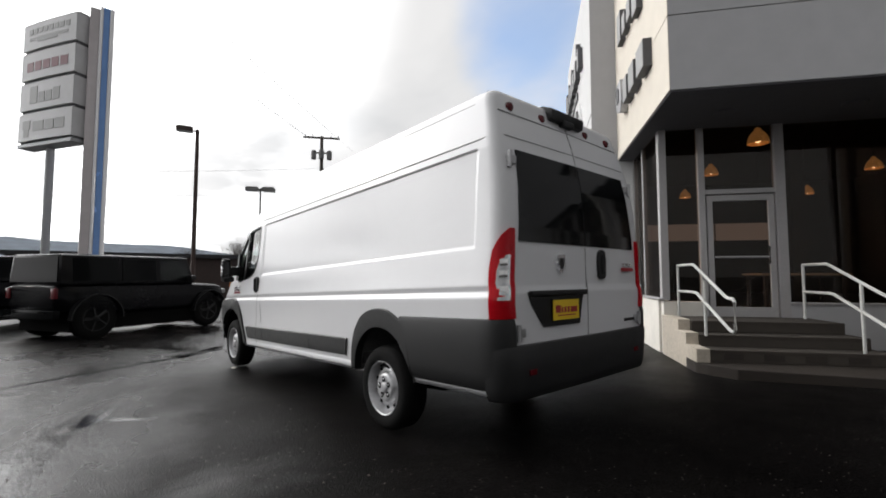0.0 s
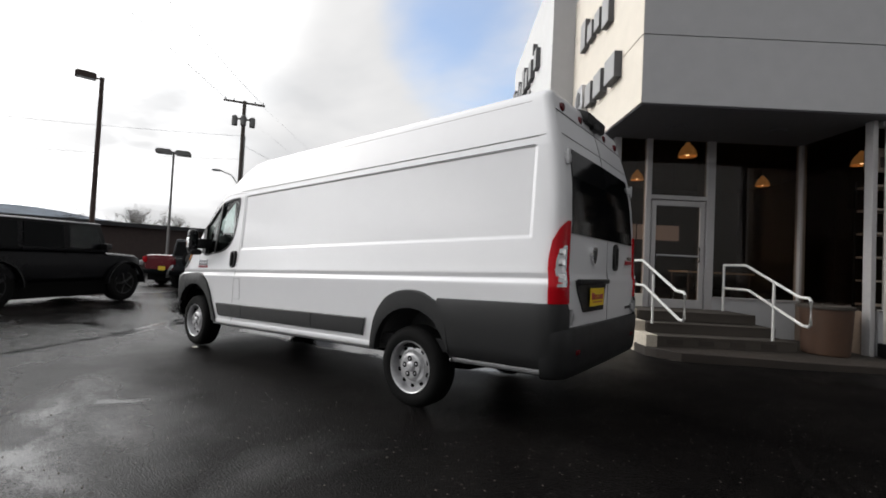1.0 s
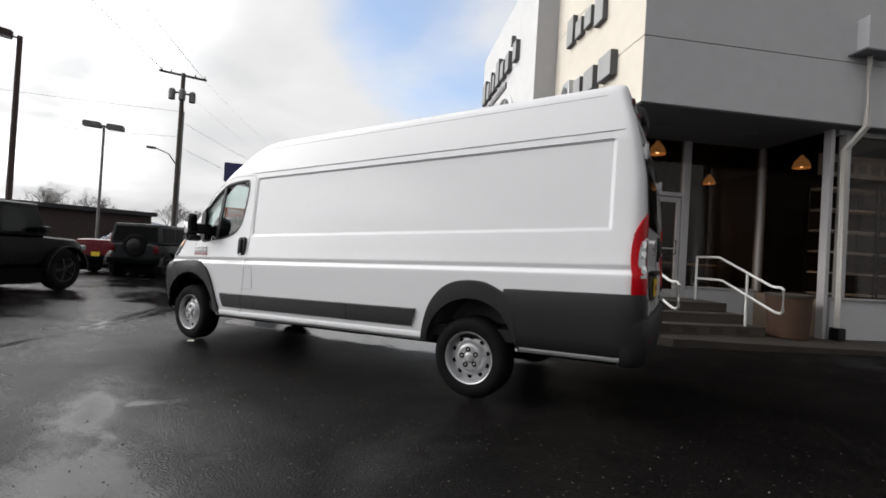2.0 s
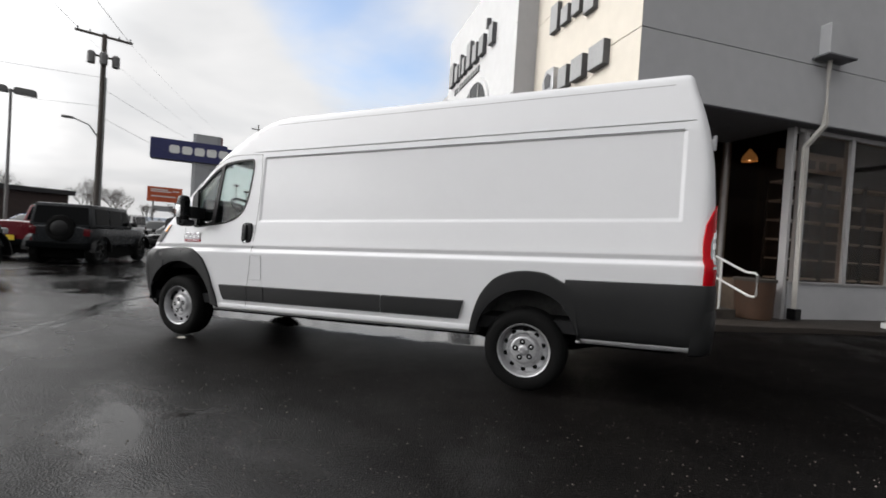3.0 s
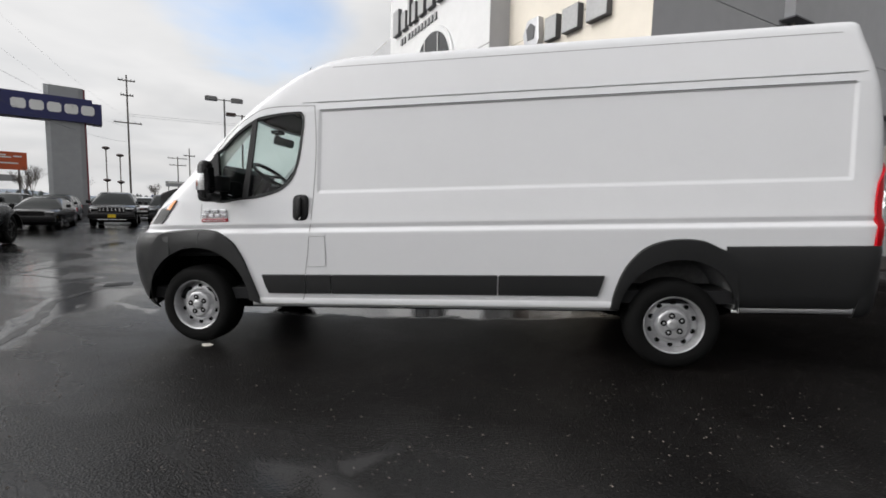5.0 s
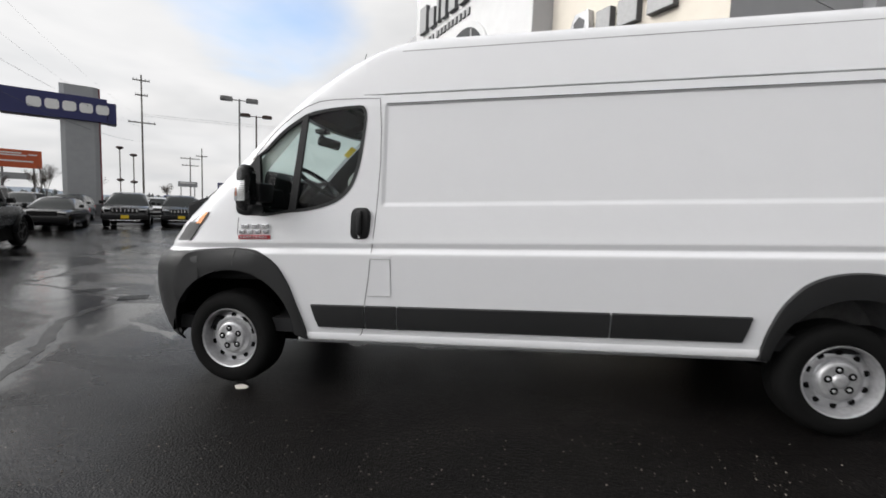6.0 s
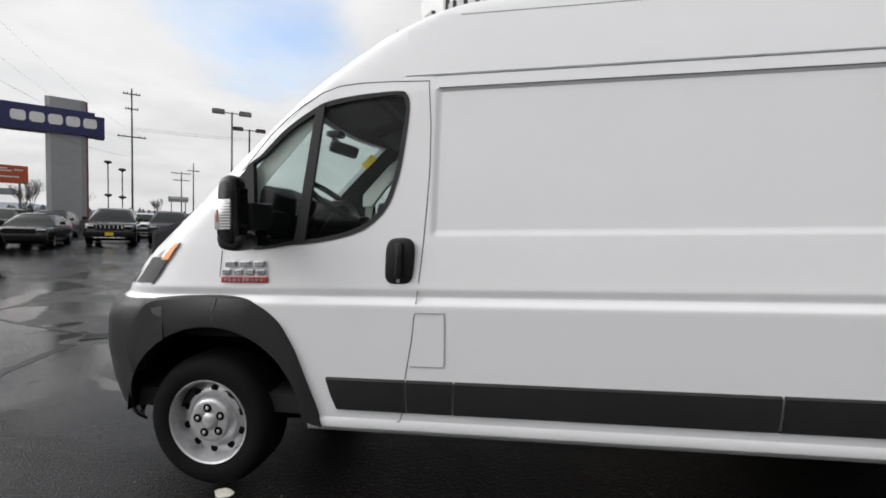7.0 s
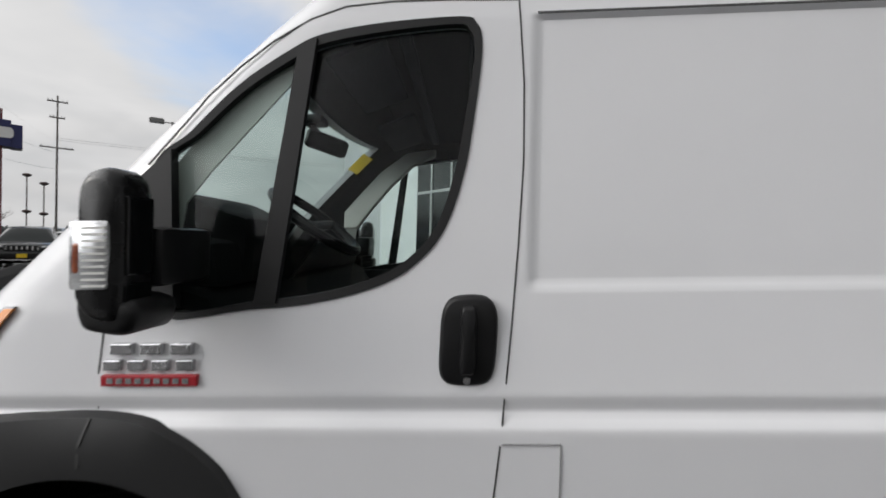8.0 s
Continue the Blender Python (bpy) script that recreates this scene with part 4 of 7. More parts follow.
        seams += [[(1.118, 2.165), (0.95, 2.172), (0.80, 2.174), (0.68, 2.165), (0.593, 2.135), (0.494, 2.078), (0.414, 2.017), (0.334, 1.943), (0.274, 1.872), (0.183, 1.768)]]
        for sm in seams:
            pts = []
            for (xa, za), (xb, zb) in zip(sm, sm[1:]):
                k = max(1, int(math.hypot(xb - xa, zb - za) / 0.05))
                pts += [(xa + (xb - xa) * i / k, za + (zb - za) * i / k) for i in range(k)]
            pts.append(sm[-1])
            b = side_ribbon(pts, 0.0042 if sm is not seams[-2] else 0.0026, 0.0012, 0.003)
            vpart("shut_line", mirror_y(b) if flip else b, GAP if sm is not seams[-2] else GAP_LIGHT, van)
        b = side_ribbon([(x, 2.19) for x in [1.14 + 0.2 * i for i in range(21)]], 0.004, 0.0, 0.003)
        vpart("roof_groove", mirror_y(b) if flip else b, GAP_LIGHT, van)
        # dark ribbon coloured as the shade under the panel's top lip
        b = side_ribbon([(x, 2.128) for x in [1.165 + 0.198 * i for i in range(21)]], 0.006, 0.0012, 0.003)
        vpart("panel_edge_shade", mirror_y(b) if flip else b, GAP, van)
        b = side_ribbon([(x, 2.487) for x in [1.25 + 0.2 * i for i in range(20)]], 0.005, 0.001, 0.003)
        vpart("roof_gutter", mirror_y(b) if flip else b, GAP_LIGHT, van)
        # door handle in its cup
        hp = [(0.945, 1.31), (0.945, 1.25), (0.958, 1.222), (0.985, 1.212), (1.04, 1.212), (1.065, 1.222), (1.078, 1.25), (1.083, 1.31), (1.083, 1.375), (1.072, 1.41), (1.045, 1.428), (0.99, 1.428), (0.962, 1.415), (0.948, 1.38)]
        b = pillow(rounded(hp, 3), 0.018, 0.07, 0.012)
        h = vpart("door_handle", mirror_y(b) if flip else b, BLACK, van, "black plastic door handle", smooth=True)
        b = pillow(rounded([(0.996, 1.25), (1.013, 1.243), (1.03, 1.25), (1.032, 1.33), (1.03, 1.40), (1.013, 1.407), (0.996, 1.40), (0.994, 1.33)], 3), -0.002, 0.03, 0.012)
        vpart("handle_grip", mirror_y(b) if flip else b, BLACK, h, smooth=True)
        b = lathe([(0.009, 0.0), (0.009, 0.01)], 12, "y")
        b.transform(Matrix.Translation((1.013, 0.010, 1.228)))
        vpart("lock", mirror_y(b) if flip else b, CHROME, h)
        # badge: chrome bars over a red bar
        b = box(0.105, 0.350, 0.019, 0.045, 1.212, 1.240, 0.003)
        rb = vpart("badge", mirror_y(b) if flip else b, RED_PAINT, van, "red badge bar under rows of chrome shapes")
        for n, x0, step, w, z0, z1 in ((3, 0.125, 0.077, 0.056, 1.290, 1.318), (4, 0.107, 0.062, 0.046, 1.250, 1.277)):
            for k in range(n):
                b = prism([(x0 + step * k, z0), (x0 + step * k + w, z0), (x0 + step * k + w * 0.96, (z0 + z1) / 2), (x0 + step * k + w, z1), (x0 + step * k, z1), (x0 + step * k + w * 0.06, (z0 + z1) / 2)], 0.021, 0.045, 0.003)
                vpart("chrome_shape", mirror_y(b) if flip else b, BADGE_CHROME, rb)
        for k in range(9):
            b = box(0.122 + 0.024 * k, 0.138 + 0.024 * k, 0.017, 0.03, 1.219, 1.233)
            vpart("badge_mark", mirror_y(b) if flip else b, BADGE_CHROME, rb)
        # outside mirror
        hb = pillow(rounded([(0.236, 1.46), (0.248, 1.43), (0.272, 1.412), (0.310, 1.405), (0.326, 1.43), (0.330, 1.60), (0.325, 1.68), (0.308, 1.712), (0.275, 1.716), (0.252, 1.70), (0.242, 1.66), (0.236, 1.58)], 3), -0.212, -0.10, 0.03)
        mr = vpart("door_mirror", mirror_y(hb) if flip else hb, GLOSS_BLACK, van, "large black door mirror with a clear indicator", smooth=True)
        b = prism([(0.255, 1.47), (0.35, 1.47), (0.35, 1.60), (0.255, 1.605)], -0.11, 0.08, 0.02)
        vpart("mirror_arm", mirror_y(b) if flip else b, BLACK, mr, smooth=True)
        b = pillow(rounded([(0.232, 1.41), (0.255, 1.388), (0.32, 1.38), (0.35, 1.40), (0.34, 1.45), (0.235, 1.46)], 4), -0.20, -0.05, 0.025)
        vpart("mirror_foot", mirror_y(b) if flip else b, BLACK, mr, smooth=True)
        b = box(0.2335, 0.314, -0.217, -0.13, 1.474, 1.612, 0.012)
        ml = vpart("indicator_lens", mirror_y(b) if flip else b, CLEAR_LENS, mr, smooth=True)
        b = box(0.242, 0.260, -0.2185, -0.18, 1.505, 1.570, 0.008)
        vpart("amber_bulb", mirror_y(b) if flip else b, AMBER_DIM, ml)
        for k in range(10):
            b = box(0.2635, 0.3105, -0.2185, -0.21, 1.481 + 0.0125 * k, 1.4855 + 0.0125 * k)
            vpart("lens_rib", mirror_y(b) if flip else b, RAIL, ml)
        b = box(0.324, 0.334, -0.19, -0.115, 1.50, 1.66, 0.004)
        vpart("mirror_glass", mirror_y(b) if flip else b, TINT, mr)
        b = box(0.322, 0.332, -0.19, -0.115, 1.425, 1.485, 0.004)
        vpart("mirror_glass", mirror_y(b) if flip else b, TINT, mr)
        # headlamp sweeping back over the wing
        rows = []
        for i in range(9):
            z = 1.20 + 0.21 * i / 8
            k0, k1 = -0.955 + 0.001 * i, -0.64 - 0.034 * i
            rows.append([front_pt(z, k0 + (k1 - k0) * j / 6, 0.006) for j in range(7)])
        b = thick(grid(rows), 0.01)
        hl = vpart("headlamp", mirror_y(b) if flip else b, LAMP_LENS, van, "clear headlamp with amber indicator", smooth=True)
        rows = [[front_pt(1.325 + 0.08 * i / 5, k, 0.012) for k in (-0.955, -0.935, -0.905 - 0.004 * i)] for i in range(6)]
        b = thick(grid(rows), 0.006)
        dark = thick(grid([[front_pt(1.206 + 0.13 * i / 4, k, 0.010) for k in (-0.95, -0.91, -0.86, -0.80)] for i in range(5)]), 0.004)
        vpart("lamp_bowl", mirror_y(dark) if flip else dark, BLACK, hl, smooth=True)
        vpart("headlamp_indicator", mirror_y(b) if flip else b, AMBER, hl, smooth=True)
        # tail lamp round the rear corner
        rows = []
        for i in range(13):
            z = 0.972 + 0.585 * i / 12
            k0 = lerp([(0.97, 0.16), (1.30, 0.12), (1.42, 0.20), (1.50, 0.46), (1.557, 0.86)], z)
            rows.append([rear_pt(z, k0 + (1.02 - k0) * j / 8, 0.014) for j in range(9)])
        b = thick(grid(rows), 0.02)
        tl = vpart("tail_lamp", mirror_y(b) if flip else b, RED_LENS, van, "red tail lamp with a clear middle", smooth=True)
        rows = []
        for i in range(9):
            z = 1.09 + 0.29 * i / 8
            k0 = lerp([(1.09, 0.46), (1.15, 0.40), (1.28, 0.40), (1.34, 0.50), (1.38, 0.74)], z)
            rows.append([rear_pt(z, k0 + (0.90 - k0) * j / 5, 0.0155) for j in range(6)])
        b = thick(grid(rows), 0.01)
        cl = vpart("clear_lens", mirror_y(b) if flip else b, CLEAR_LENS, tl, smooth=True)
        for z0 in (1.135, 1.235, 1.31):
            rows = []
            for i in range(5):
                z, a = z0 + 0.045 * i / 4, math.pi * i / 4
                rows.append([rear_pt(z, k, 0.0165 + 0.002 * math.sin(a)) for k in (0.50, 0.58, 0.66, 0.74, 0.80)])
            b = thick(grid(rows), 0.003)
            vpart("lens_rib", mirror_y(b) if flip else b, LENS_RIB, tl, smooth=True)
        # hinges
        for z in (2.03, 0.875):
            bb = box(5.23, 5.305 if z > 1 else 5.39, 0.135, 0.19, z - 0.04, z + 0.04, 0.01)
            hg = vpart("hinge", mirror_y(bb) if flip else bb, STEEL, van, "silver door hinge")
            xr = lerp(TAIL, z)
            bb = box(xr - 0.01, xr + 0.022, 0.17, 0.255, z - 0.03, z + 0.03, 0.008)
            vpart("hinge_leaf", mirror_y(bb) if flip else bb, STEEL, hg)
            bb = tube([(xr + 0.020, 0.185, z - 0.055), (xr + 0.020, 0.185, z + 0.055)], 0.016, 10)
            vpart("hinge_pin", mirror_y(bb) if flip else bb, STEEL, hg)
        for x, z, r in ((0.0, 0.294, 0.36), (4.038, 0.362, 0.36)):
            wheel(van, x, 0.062 if not flip else WIDE - 0.062, z, -1 if not flip else 1)
    # back doors
    def back(y, z, o):
        k = 1 + (y - 0.18) / (WIDE / 2 - 0.18)
        xr = lerp(TAIL, z)
        return (xr + o + 0.012 * (1 - abs(y - WIDE / 2) / (WIDE / 2)), y, z)

    def back_sheet(yz, o, depth, material, name, parent, label="", nz=6):
        (ya0, ya1), (yb0, yb1), z0, z1 = yz
        rows = []
        for i in range(nz + 1):
            k = i / nz
            l, r = ya0 + (yb0 - ya0) * k, ya1 + (yb1 - ya1) * k
            rows.append([back(l + (r - l) * j / 6, z0 + (z1 - z0) * k, o) for j in range(7)])
        return vpart(name, thick(grid(rows), depth), material, parent, label)
    for yz in (((0.225, 1.018), (0.275, 1.018), 1.475, 2.115), ((1.032, 1.825), (1.032, 1.775), 1.475, 2.115)):
        back_sheet(yz, 0.006, 0.012, TINT, "rear_window", van, "dark tinted rear door window")
    # back door gaps, their shade laid on as grey strips
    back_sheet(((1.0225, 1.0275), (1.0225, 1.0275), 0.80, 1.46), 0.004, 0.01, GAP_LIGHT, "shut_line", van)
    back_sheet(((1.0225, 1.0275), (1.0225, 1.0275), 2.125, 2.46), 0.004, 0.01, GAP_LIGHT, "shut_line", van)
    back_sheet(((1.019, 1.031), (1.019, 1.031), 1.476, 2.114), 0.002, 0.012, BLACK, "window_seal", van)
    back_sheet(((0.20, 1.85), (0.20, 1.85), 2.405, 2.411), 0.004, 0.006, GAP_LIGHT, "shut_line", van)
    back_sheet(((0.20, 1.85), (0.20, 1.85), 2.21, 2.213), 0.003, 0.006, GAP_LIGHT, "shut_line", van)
    # bumper across the back
    rows = []
    for z, d in ((0.80, -0.02), (0.795, 0.028), (0.77, 0.040), (0.62, 0.042), (0.52, 0.040), (0.465, 0.036), (0.445, 0.022), (0.436, -0.03)):
        left = [rear_pt(z, k / 6, d * (0.4 + 0.1 * k)) for k in range(0, 7)] + [rear_pt(z, 1 + k / 6, d) for k in range(1, 7)]
        rows.append(left + [(x, WIDE - y, z) for x, y, z in left[-2::-1]])
    rb = vpart("rear_bumper", thick(grid(rows), 0.012), PLASTIC, van, "black plastic rear bumper", smooth=True)
    for y in (0.30, 1.75):
        vpart("reflector", box(5.415, 5.430, y - 0.035, y + 0.035, 0.60, 0.635, 0.004), DARK_LENS, rb)
    vpart("hem", tube([(4.45, 0.09, 0.474), (5.05, 0.09, 0.476)], 0.012, 6), VAN_WHITE, van)
    # number plate holder, with a dealer's card
    b = thick(grid([[back(y, z, 0.010) for y in (a, (a + c) / 2, c)] for z, a, c in ((1.135, 0.29, 0.965), (1.05, 0.33, 0.93), (0.895, 0.46, 0.90))]), 0.02)
    ph = vpart("plate_holder", b, BLACK, van, "black plate recess with a yellow dealer card")
    vpart("plate_lamp_bar", box(5.395, 5.435, 0.29, 0.97, 1.105, 1.145, 0.012), BLACK, ph, smooth=True)
    pc = vpart("plate_card", box(5.412, 5.418, 0.545, 0.865, 0.935, 1.075), YELLOW, ph, "yellow card with red script bar")
    for k, (a, c) in enumerate(((0.57, 0.63), (0.64, 0.66), (0.675, 0.70), (0.715, 0.74), (0.755, 0.84))):
        vpart("plate_mark", box(5.4175, 5.420, a, c, 0.985, 1.025 + 0.012 * (k == 0)), RED_PAINT, pc)
    vpart("plate_mark", box(5.4175, 5.420, 0.60, 0.82, 0.962, 0.970), RED_PAINT, pc)
    # round maker's mark, latch, badges
    shield = rounded([(0.632, 1.39), (0.68, 1.398), (0.728, 1.39), (0.732, 1.345), (0.716, 1.295), (0.68, 1.262), (0.644, 1.295), (0.628, 1.345)], 3)
    mk = vpart("maker_mark", prism(shield, 5.372, 5.398, plane="yz"), CHROME, van, "chrome shield mark with dark middle", smooth=True)
    vpart("mark_centre", prism([(0.655, 1.372), (0.705, 1.372), (0.71, 1.33), (0.695, 1.30), (0.68, 1.29), (0.665, 1.30), (0.65, 1.33)], 5.397, 5.401, plane="yz"), PLASTIC, mk)
    lt = vpart("rear_latch", prism([(1.20, 1.24), (1.23, 1.22), (1.28, 1.22), (1.31, 1.24), (1.315, 1.38), (1.30, 1.44), (1.27, 1.455), (1.235, 1.455), (1.205, 1.43), (1.195, 1.36)], 5.378, 5.402, 0.006, plane="yz"), BLACK, van, "black rear door latch", smooth=True)
    vpart("latch_grip", box(5.39, 5.415, 1.24, 1.272, 1.26, 1.42, 0.01), BLACK, lt)
    b2 = vpart("badge", box(5.384, 5.395, 1.595, 1.79, 1.285, 1.315), RED_PAINT, van, "red badge bar under chrome shapes")
    for k in range(3):
        vpart("chrome_shape", box(5.384, 5.394, 1.60 + 0.06 * k, 1.645 + 0.06 * k, 1.325, 1.355), CHROME, b2)
    vpart("badge", box(5.384, 5.393, 1.62, 1.80, 0.86, 0.885), BLACK, van)
    # roof edge lamps and camera
    for y in (0.34, 0.72, 1.34, 1.70):
        b = lathe([(0.038, -0.01), (0.038, 0.02), (0.028, 0.034), (0.01, 0.038)], 14, "x")
        b.transform(Matrix.Translation((5.190, y, 2.462)))
        vpart("clearance_lamp", b, DARK_LENS, van, "small red roof clearance lamp", smooth=True)
    cb = vpart("brake_lamp_housing", prism([(4.98, 2.55), (5.19, 2.47), (5.25, 2.475), (5.26, 2.56), (5.17, 2.605), (5.0, 2.625)], 0.80, 1.26, 0.02), BLACK, van, "black high brake lamp and camera housing", smooth=True)
    vpart("camera_pod", box(5.20, 5.265, 0.95, 1.10, 2.45, 2.50, 0.012), BLACK, cb)
    # underbody, tank, exhaust, axle
    vpart("underbody", box(-0.4, 5.2, 0.30, 1.75, 0.40, 0.52, 0.03), UNDER, van)
    vpart("fuel_tank", box(1.4, 2.5, 0.55, 1.05, 0.34, 0.47, 0.05, 3), UNDER, van, smooth=True)
    part("rear_axle", tube([(4.038, 0.25, 0.33), (4.038, 1.8, 0.33)], 0.05, 10), UNDER, van)
    for y in (0.45, 1.6):
        vpart("leaf_spring", tube([(3.4, y, 0.45), (3.75, y, 0.36), (4.04, y, 0.34), (4.4, y, 0.36), (4.8, y, 0.46)], 0.035, 6), UNDER, van)
    vpart("exhaust_pipe", tube([(2.6, 1.2, 0.38), (4.3, 1.25, 0.40), (4.9, 1.5, 0.38)], 0.035, 8), STEEL, van)
    vpart("roof_aerial", tube([(0.70, 0.75, 2.40), (0.78, 0.75, 2.70)], 0.003, 5), BLACK, van)


build_van()


# ---- the dealership building; its own axes: u along the grey front, v into the building ----
BUILD = Matrix.Translation((4.861, 4.155, 0)) @ pose(0, 0, 0, 0, 0, 37)
SOF, TOP = 3.84, 7.55               # underside of the overhang, top of the parapet


def build_dealership():
    d = thing("dealership_building", BUILD, "grey and cream dealership building with glazed recessed entrance", "building")
    # overhanging upper storey: grey stucco panels with joints
    for z0, z1 in ((SOF, 4.885), (4.90, 6.515), (6.53, TOP)):
        part("stucco_panel", box(0.003, 11.1, -0.005, 0.22, z0, z1), WALL_GREY, d)
        part("stucco_panel", box(-0.006, 0.22, -0.002, 3.74, z0, z1), WALL_CREAM, d, "cream painted stucco panel")
    part("flat_roof", box(0.22, 11.05, 0.22, 14.2, TOP - 0.35, TOP - 0.15), ROOF_DARK, d)
    part("end_wall", box(10.9, 11.1, 0.22, 14.2, SOF, TOP), WALL_GREY, d)
    part("back_wall", box(0.2, 11.1, 14.2, 14.4, 0.0, TOP), WALL_GREY, d)
    part("hidden_wall", box(0.2, 0.42, 9.7, 14.2, 0.0, TOP), WALL_GREY, d)
    part("parapet_cap", box(-0.03, 11.13, -0.03, 0.25, TOP, TOP + 0.06, 0.01), ALU, d)
    for a in ((0.02, 3.84, 0.02, 1.83), (3.84, 11.0, 0.02, 0.38), (0.02, 0.36, 1.83, 3.75)):
        part("soffit", box(*a, SOF - 0.02, SOF + 0.028), SOFFIT, d, "flat grey soffit")
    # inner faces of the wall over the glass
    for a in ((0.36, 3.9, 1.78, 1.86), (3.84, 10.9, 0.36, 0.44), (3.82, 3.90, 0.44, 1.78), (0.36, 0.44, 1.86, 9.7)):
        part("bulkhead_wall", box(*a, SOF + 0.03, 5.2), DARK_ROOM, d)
    # the white name tower beside it
    tw = part("tower", box(-0.54, 0.4, 3.76, 9.7, 0.0, 8.5, 0.01), WALL_WHITE, d, "white stucco tower with arched window")
    for z in (4.9, 6.55, 8.1):
        part("tower_joint", box(-0.546, 0.0, 3.752, 3.77, z, z + 0.016), GAP, tw)
    part("tower_joint", box(-0.546, -0.53, 3.76, 9.7, 4.9, 4.914), GAP, tw)
    part("tower_flank", box(-0.536, -0.006, 3.745, 3.762, 0.1, 8.49), WALL_GREY, tw, "grey painted flank")
    arch = [(5.45, 0.30)] + [(6.5 - 1.05 * math.cos(math.pi * i / 24), 4.92 + 1.05 * math.sin(math.pi * i / 24)) for i in range(25)] + [(7.55, 0.30)]
    part("arch_surround", prism(toward(arch, -0.16), -0.60, -0.53, 0.01, plane="yz"), WALL_WHITE, tw)
    part("arch_pane", prism(arch, -0.612, -0.59, plane="yz"), TINT, tw, "dark arched window")
    bb = bmesh.new()
    for v in (6.1, 6.9):
        box(-0.63, -0.60, v - 0.03, v + 0.03, 0.30, 5.85, bm=bb)
    for z in (2.55, 4.85):
        box(-0.63, -0.60, 5.45, 7.55, z, z + 0.06, bm=bb)
    part("arch_glazing_bar", bb, ALU, tw)
    # ground floor: glazed front of the recess
    def mullion(u0, u1, v0, v1, z0, z1):
        part("mullion", box(u0, u1, v0, v1, z0, z1, 0.006), ALU, d)

    def pane(u0, u1, v, z0, z1):
        p = part("shop_pane", box(u0, u1, v, v + 0.012, z0, z1), SHOP_GLASS, d)
        p.visible_shadow = False

    def pane_v(u, v0, v1, z0, z1):
        p = part("shop_pane", box(u, u + 0.012, v0, v1, z0, z1), SHOP_GLASS, d)
        p.visible_shadow = False
    V = 1.75
    # low walls: off-white at the left, grey and brown inside the recess
    part("base_wall", box(0.30, 0.94, V - 0.02, V + 0.15, 0.0, 0.88, 0.01), BASE_WHITE, d)
    part("base_wall", box(2.20, 3.90, V - 0.02, V + 0.15, 0.0, 0.85, 0.01), WALL_GREY, d)
    part("base_wall", box(0.26, 0.42, V + 0.15, 3.75, 0.0, 0.90, 0.01), BASE_WHITE, d, "off-white low wall under the glazing")
    part("base_wall", box(3.76, 3.90, 0.36, V - 0.02, 0.0, 0.83, 0.01), PAVE_EDGE, d)
    part("sill", box(2.19, 3.80, V - 0.05, V + 0.02, 0.85, 0.885, 0.006), ALU, d)
    part("sill", box(0.23, 0.30, V - 0.05, 3.75, 0.90, 0.94, 0.006), ALU, d)
    mullion(0.28, 0.40, V - 0.04, V + 0.10, 0.9, SOF - 0.02)
    mullion(0.90, 1.00, V - 0.03, V + 0.08, 0.62, SOF - 0.02)
    mullion(2.05, 2.20, V - 0.03, V + 0.08, 0.62, SOF - 0.02)
    mullion(3.80, 3.90, V - 0.05, V + 0.08, 0.85, SOF - 0.02)
    part("transom", box(1.0, 2.05, V - 0.02, V + 0.07, 2.68, 2.76, 0.006), ALU, d)
    for v in (2.92, 3.70):
        mullion(0.29, 0.36, v - 0.03, v + 0.04, 0.94, SOF - 0.02)
    pane(0.40, 0.90, V + 0.02, 0.88, SOF - 0.02)
    pane(1.0, 2.05, V + 0.02, 2.76, SOF - 0.02)
    pane(2.20, 3.80, V + 0.02, 0.885, SOF - 0.02)
    pane_v(0.31, V + 0.10, 2.89, 0.94, SOF - 0.02)
    pane_v(0.31, 2.96, 3.67, 0.94, SOF - 0.02)
    pane_v(3.84, 0.36, V - 0.05, 0.83, SOF - 0.02)
    # the glazed entrance door
    dr = part("entrance_door", box(1.02, 2.03, V - 0.01, V + 0.04, 0.64, 0.80, 0.006), ALU, d, "glazed aluminium entrance door")
    part("door_stile", box(1.02, 1.11, V - 0.01, V + 0.04, 0.80, 2.66, 0.006), ALU, dr)
    part("door_stile", box(1.94, 2.03, V - 0.01, V + 0.04, 0.80, 2.66, 0.006), ALU, dr)
    part("door_rail", box(1.11, 1.94, V - 0.01, V + 0.04, 2.56, 2.66, 0.006), ALU, dr)
    dp = part("door_pane", box(1.11, 1.94, V + 0.01, V + 0.022, 0.80, 2.56), SHOP_GLASS, dr)
    dp.visible_shadow = False
    part("push_bar", tube([(1.11, V - 0.06, 1.62), (1.94, V - 0.06, 1.62)], 0.016, 8), ALU, dr)
    part("pull_handle", tube([(1.90, V - 0.02, 1.50), (1.90, V - 0.09, 1.52), (1.90, V - 0.09, 1.78), (1.90, V - 0.02, 1.80)], 0.014, 8), BLACK, dr)
    # pilaster at the corner of the recess and the long front beyond it
    part("pilaster", box(3.72, 3.80, 0.22, 0.36, 0.0, SOF - 0.02, 0.01), ALU, d, "aluminium corner post")
    part("front_base_wall", box(3.88, 10.4, 0.25, 0.40, 0.0, 0.85, 0.01), WALL_GREY, d, "grey painted wall below the windows")
    part("sill", box(3.88, 9.4, 0.21, 0.29, 0.85, 0.885, 0.006), ALU, d)
    part("front_end_wall", box(9.40, 10.5, 0.25, 0.40, 0.85, SOF - 0.02), WALL_GREY, d)
    edges = [4.08, 5.32, 6.62, 7.78, 8.72, 9.37]
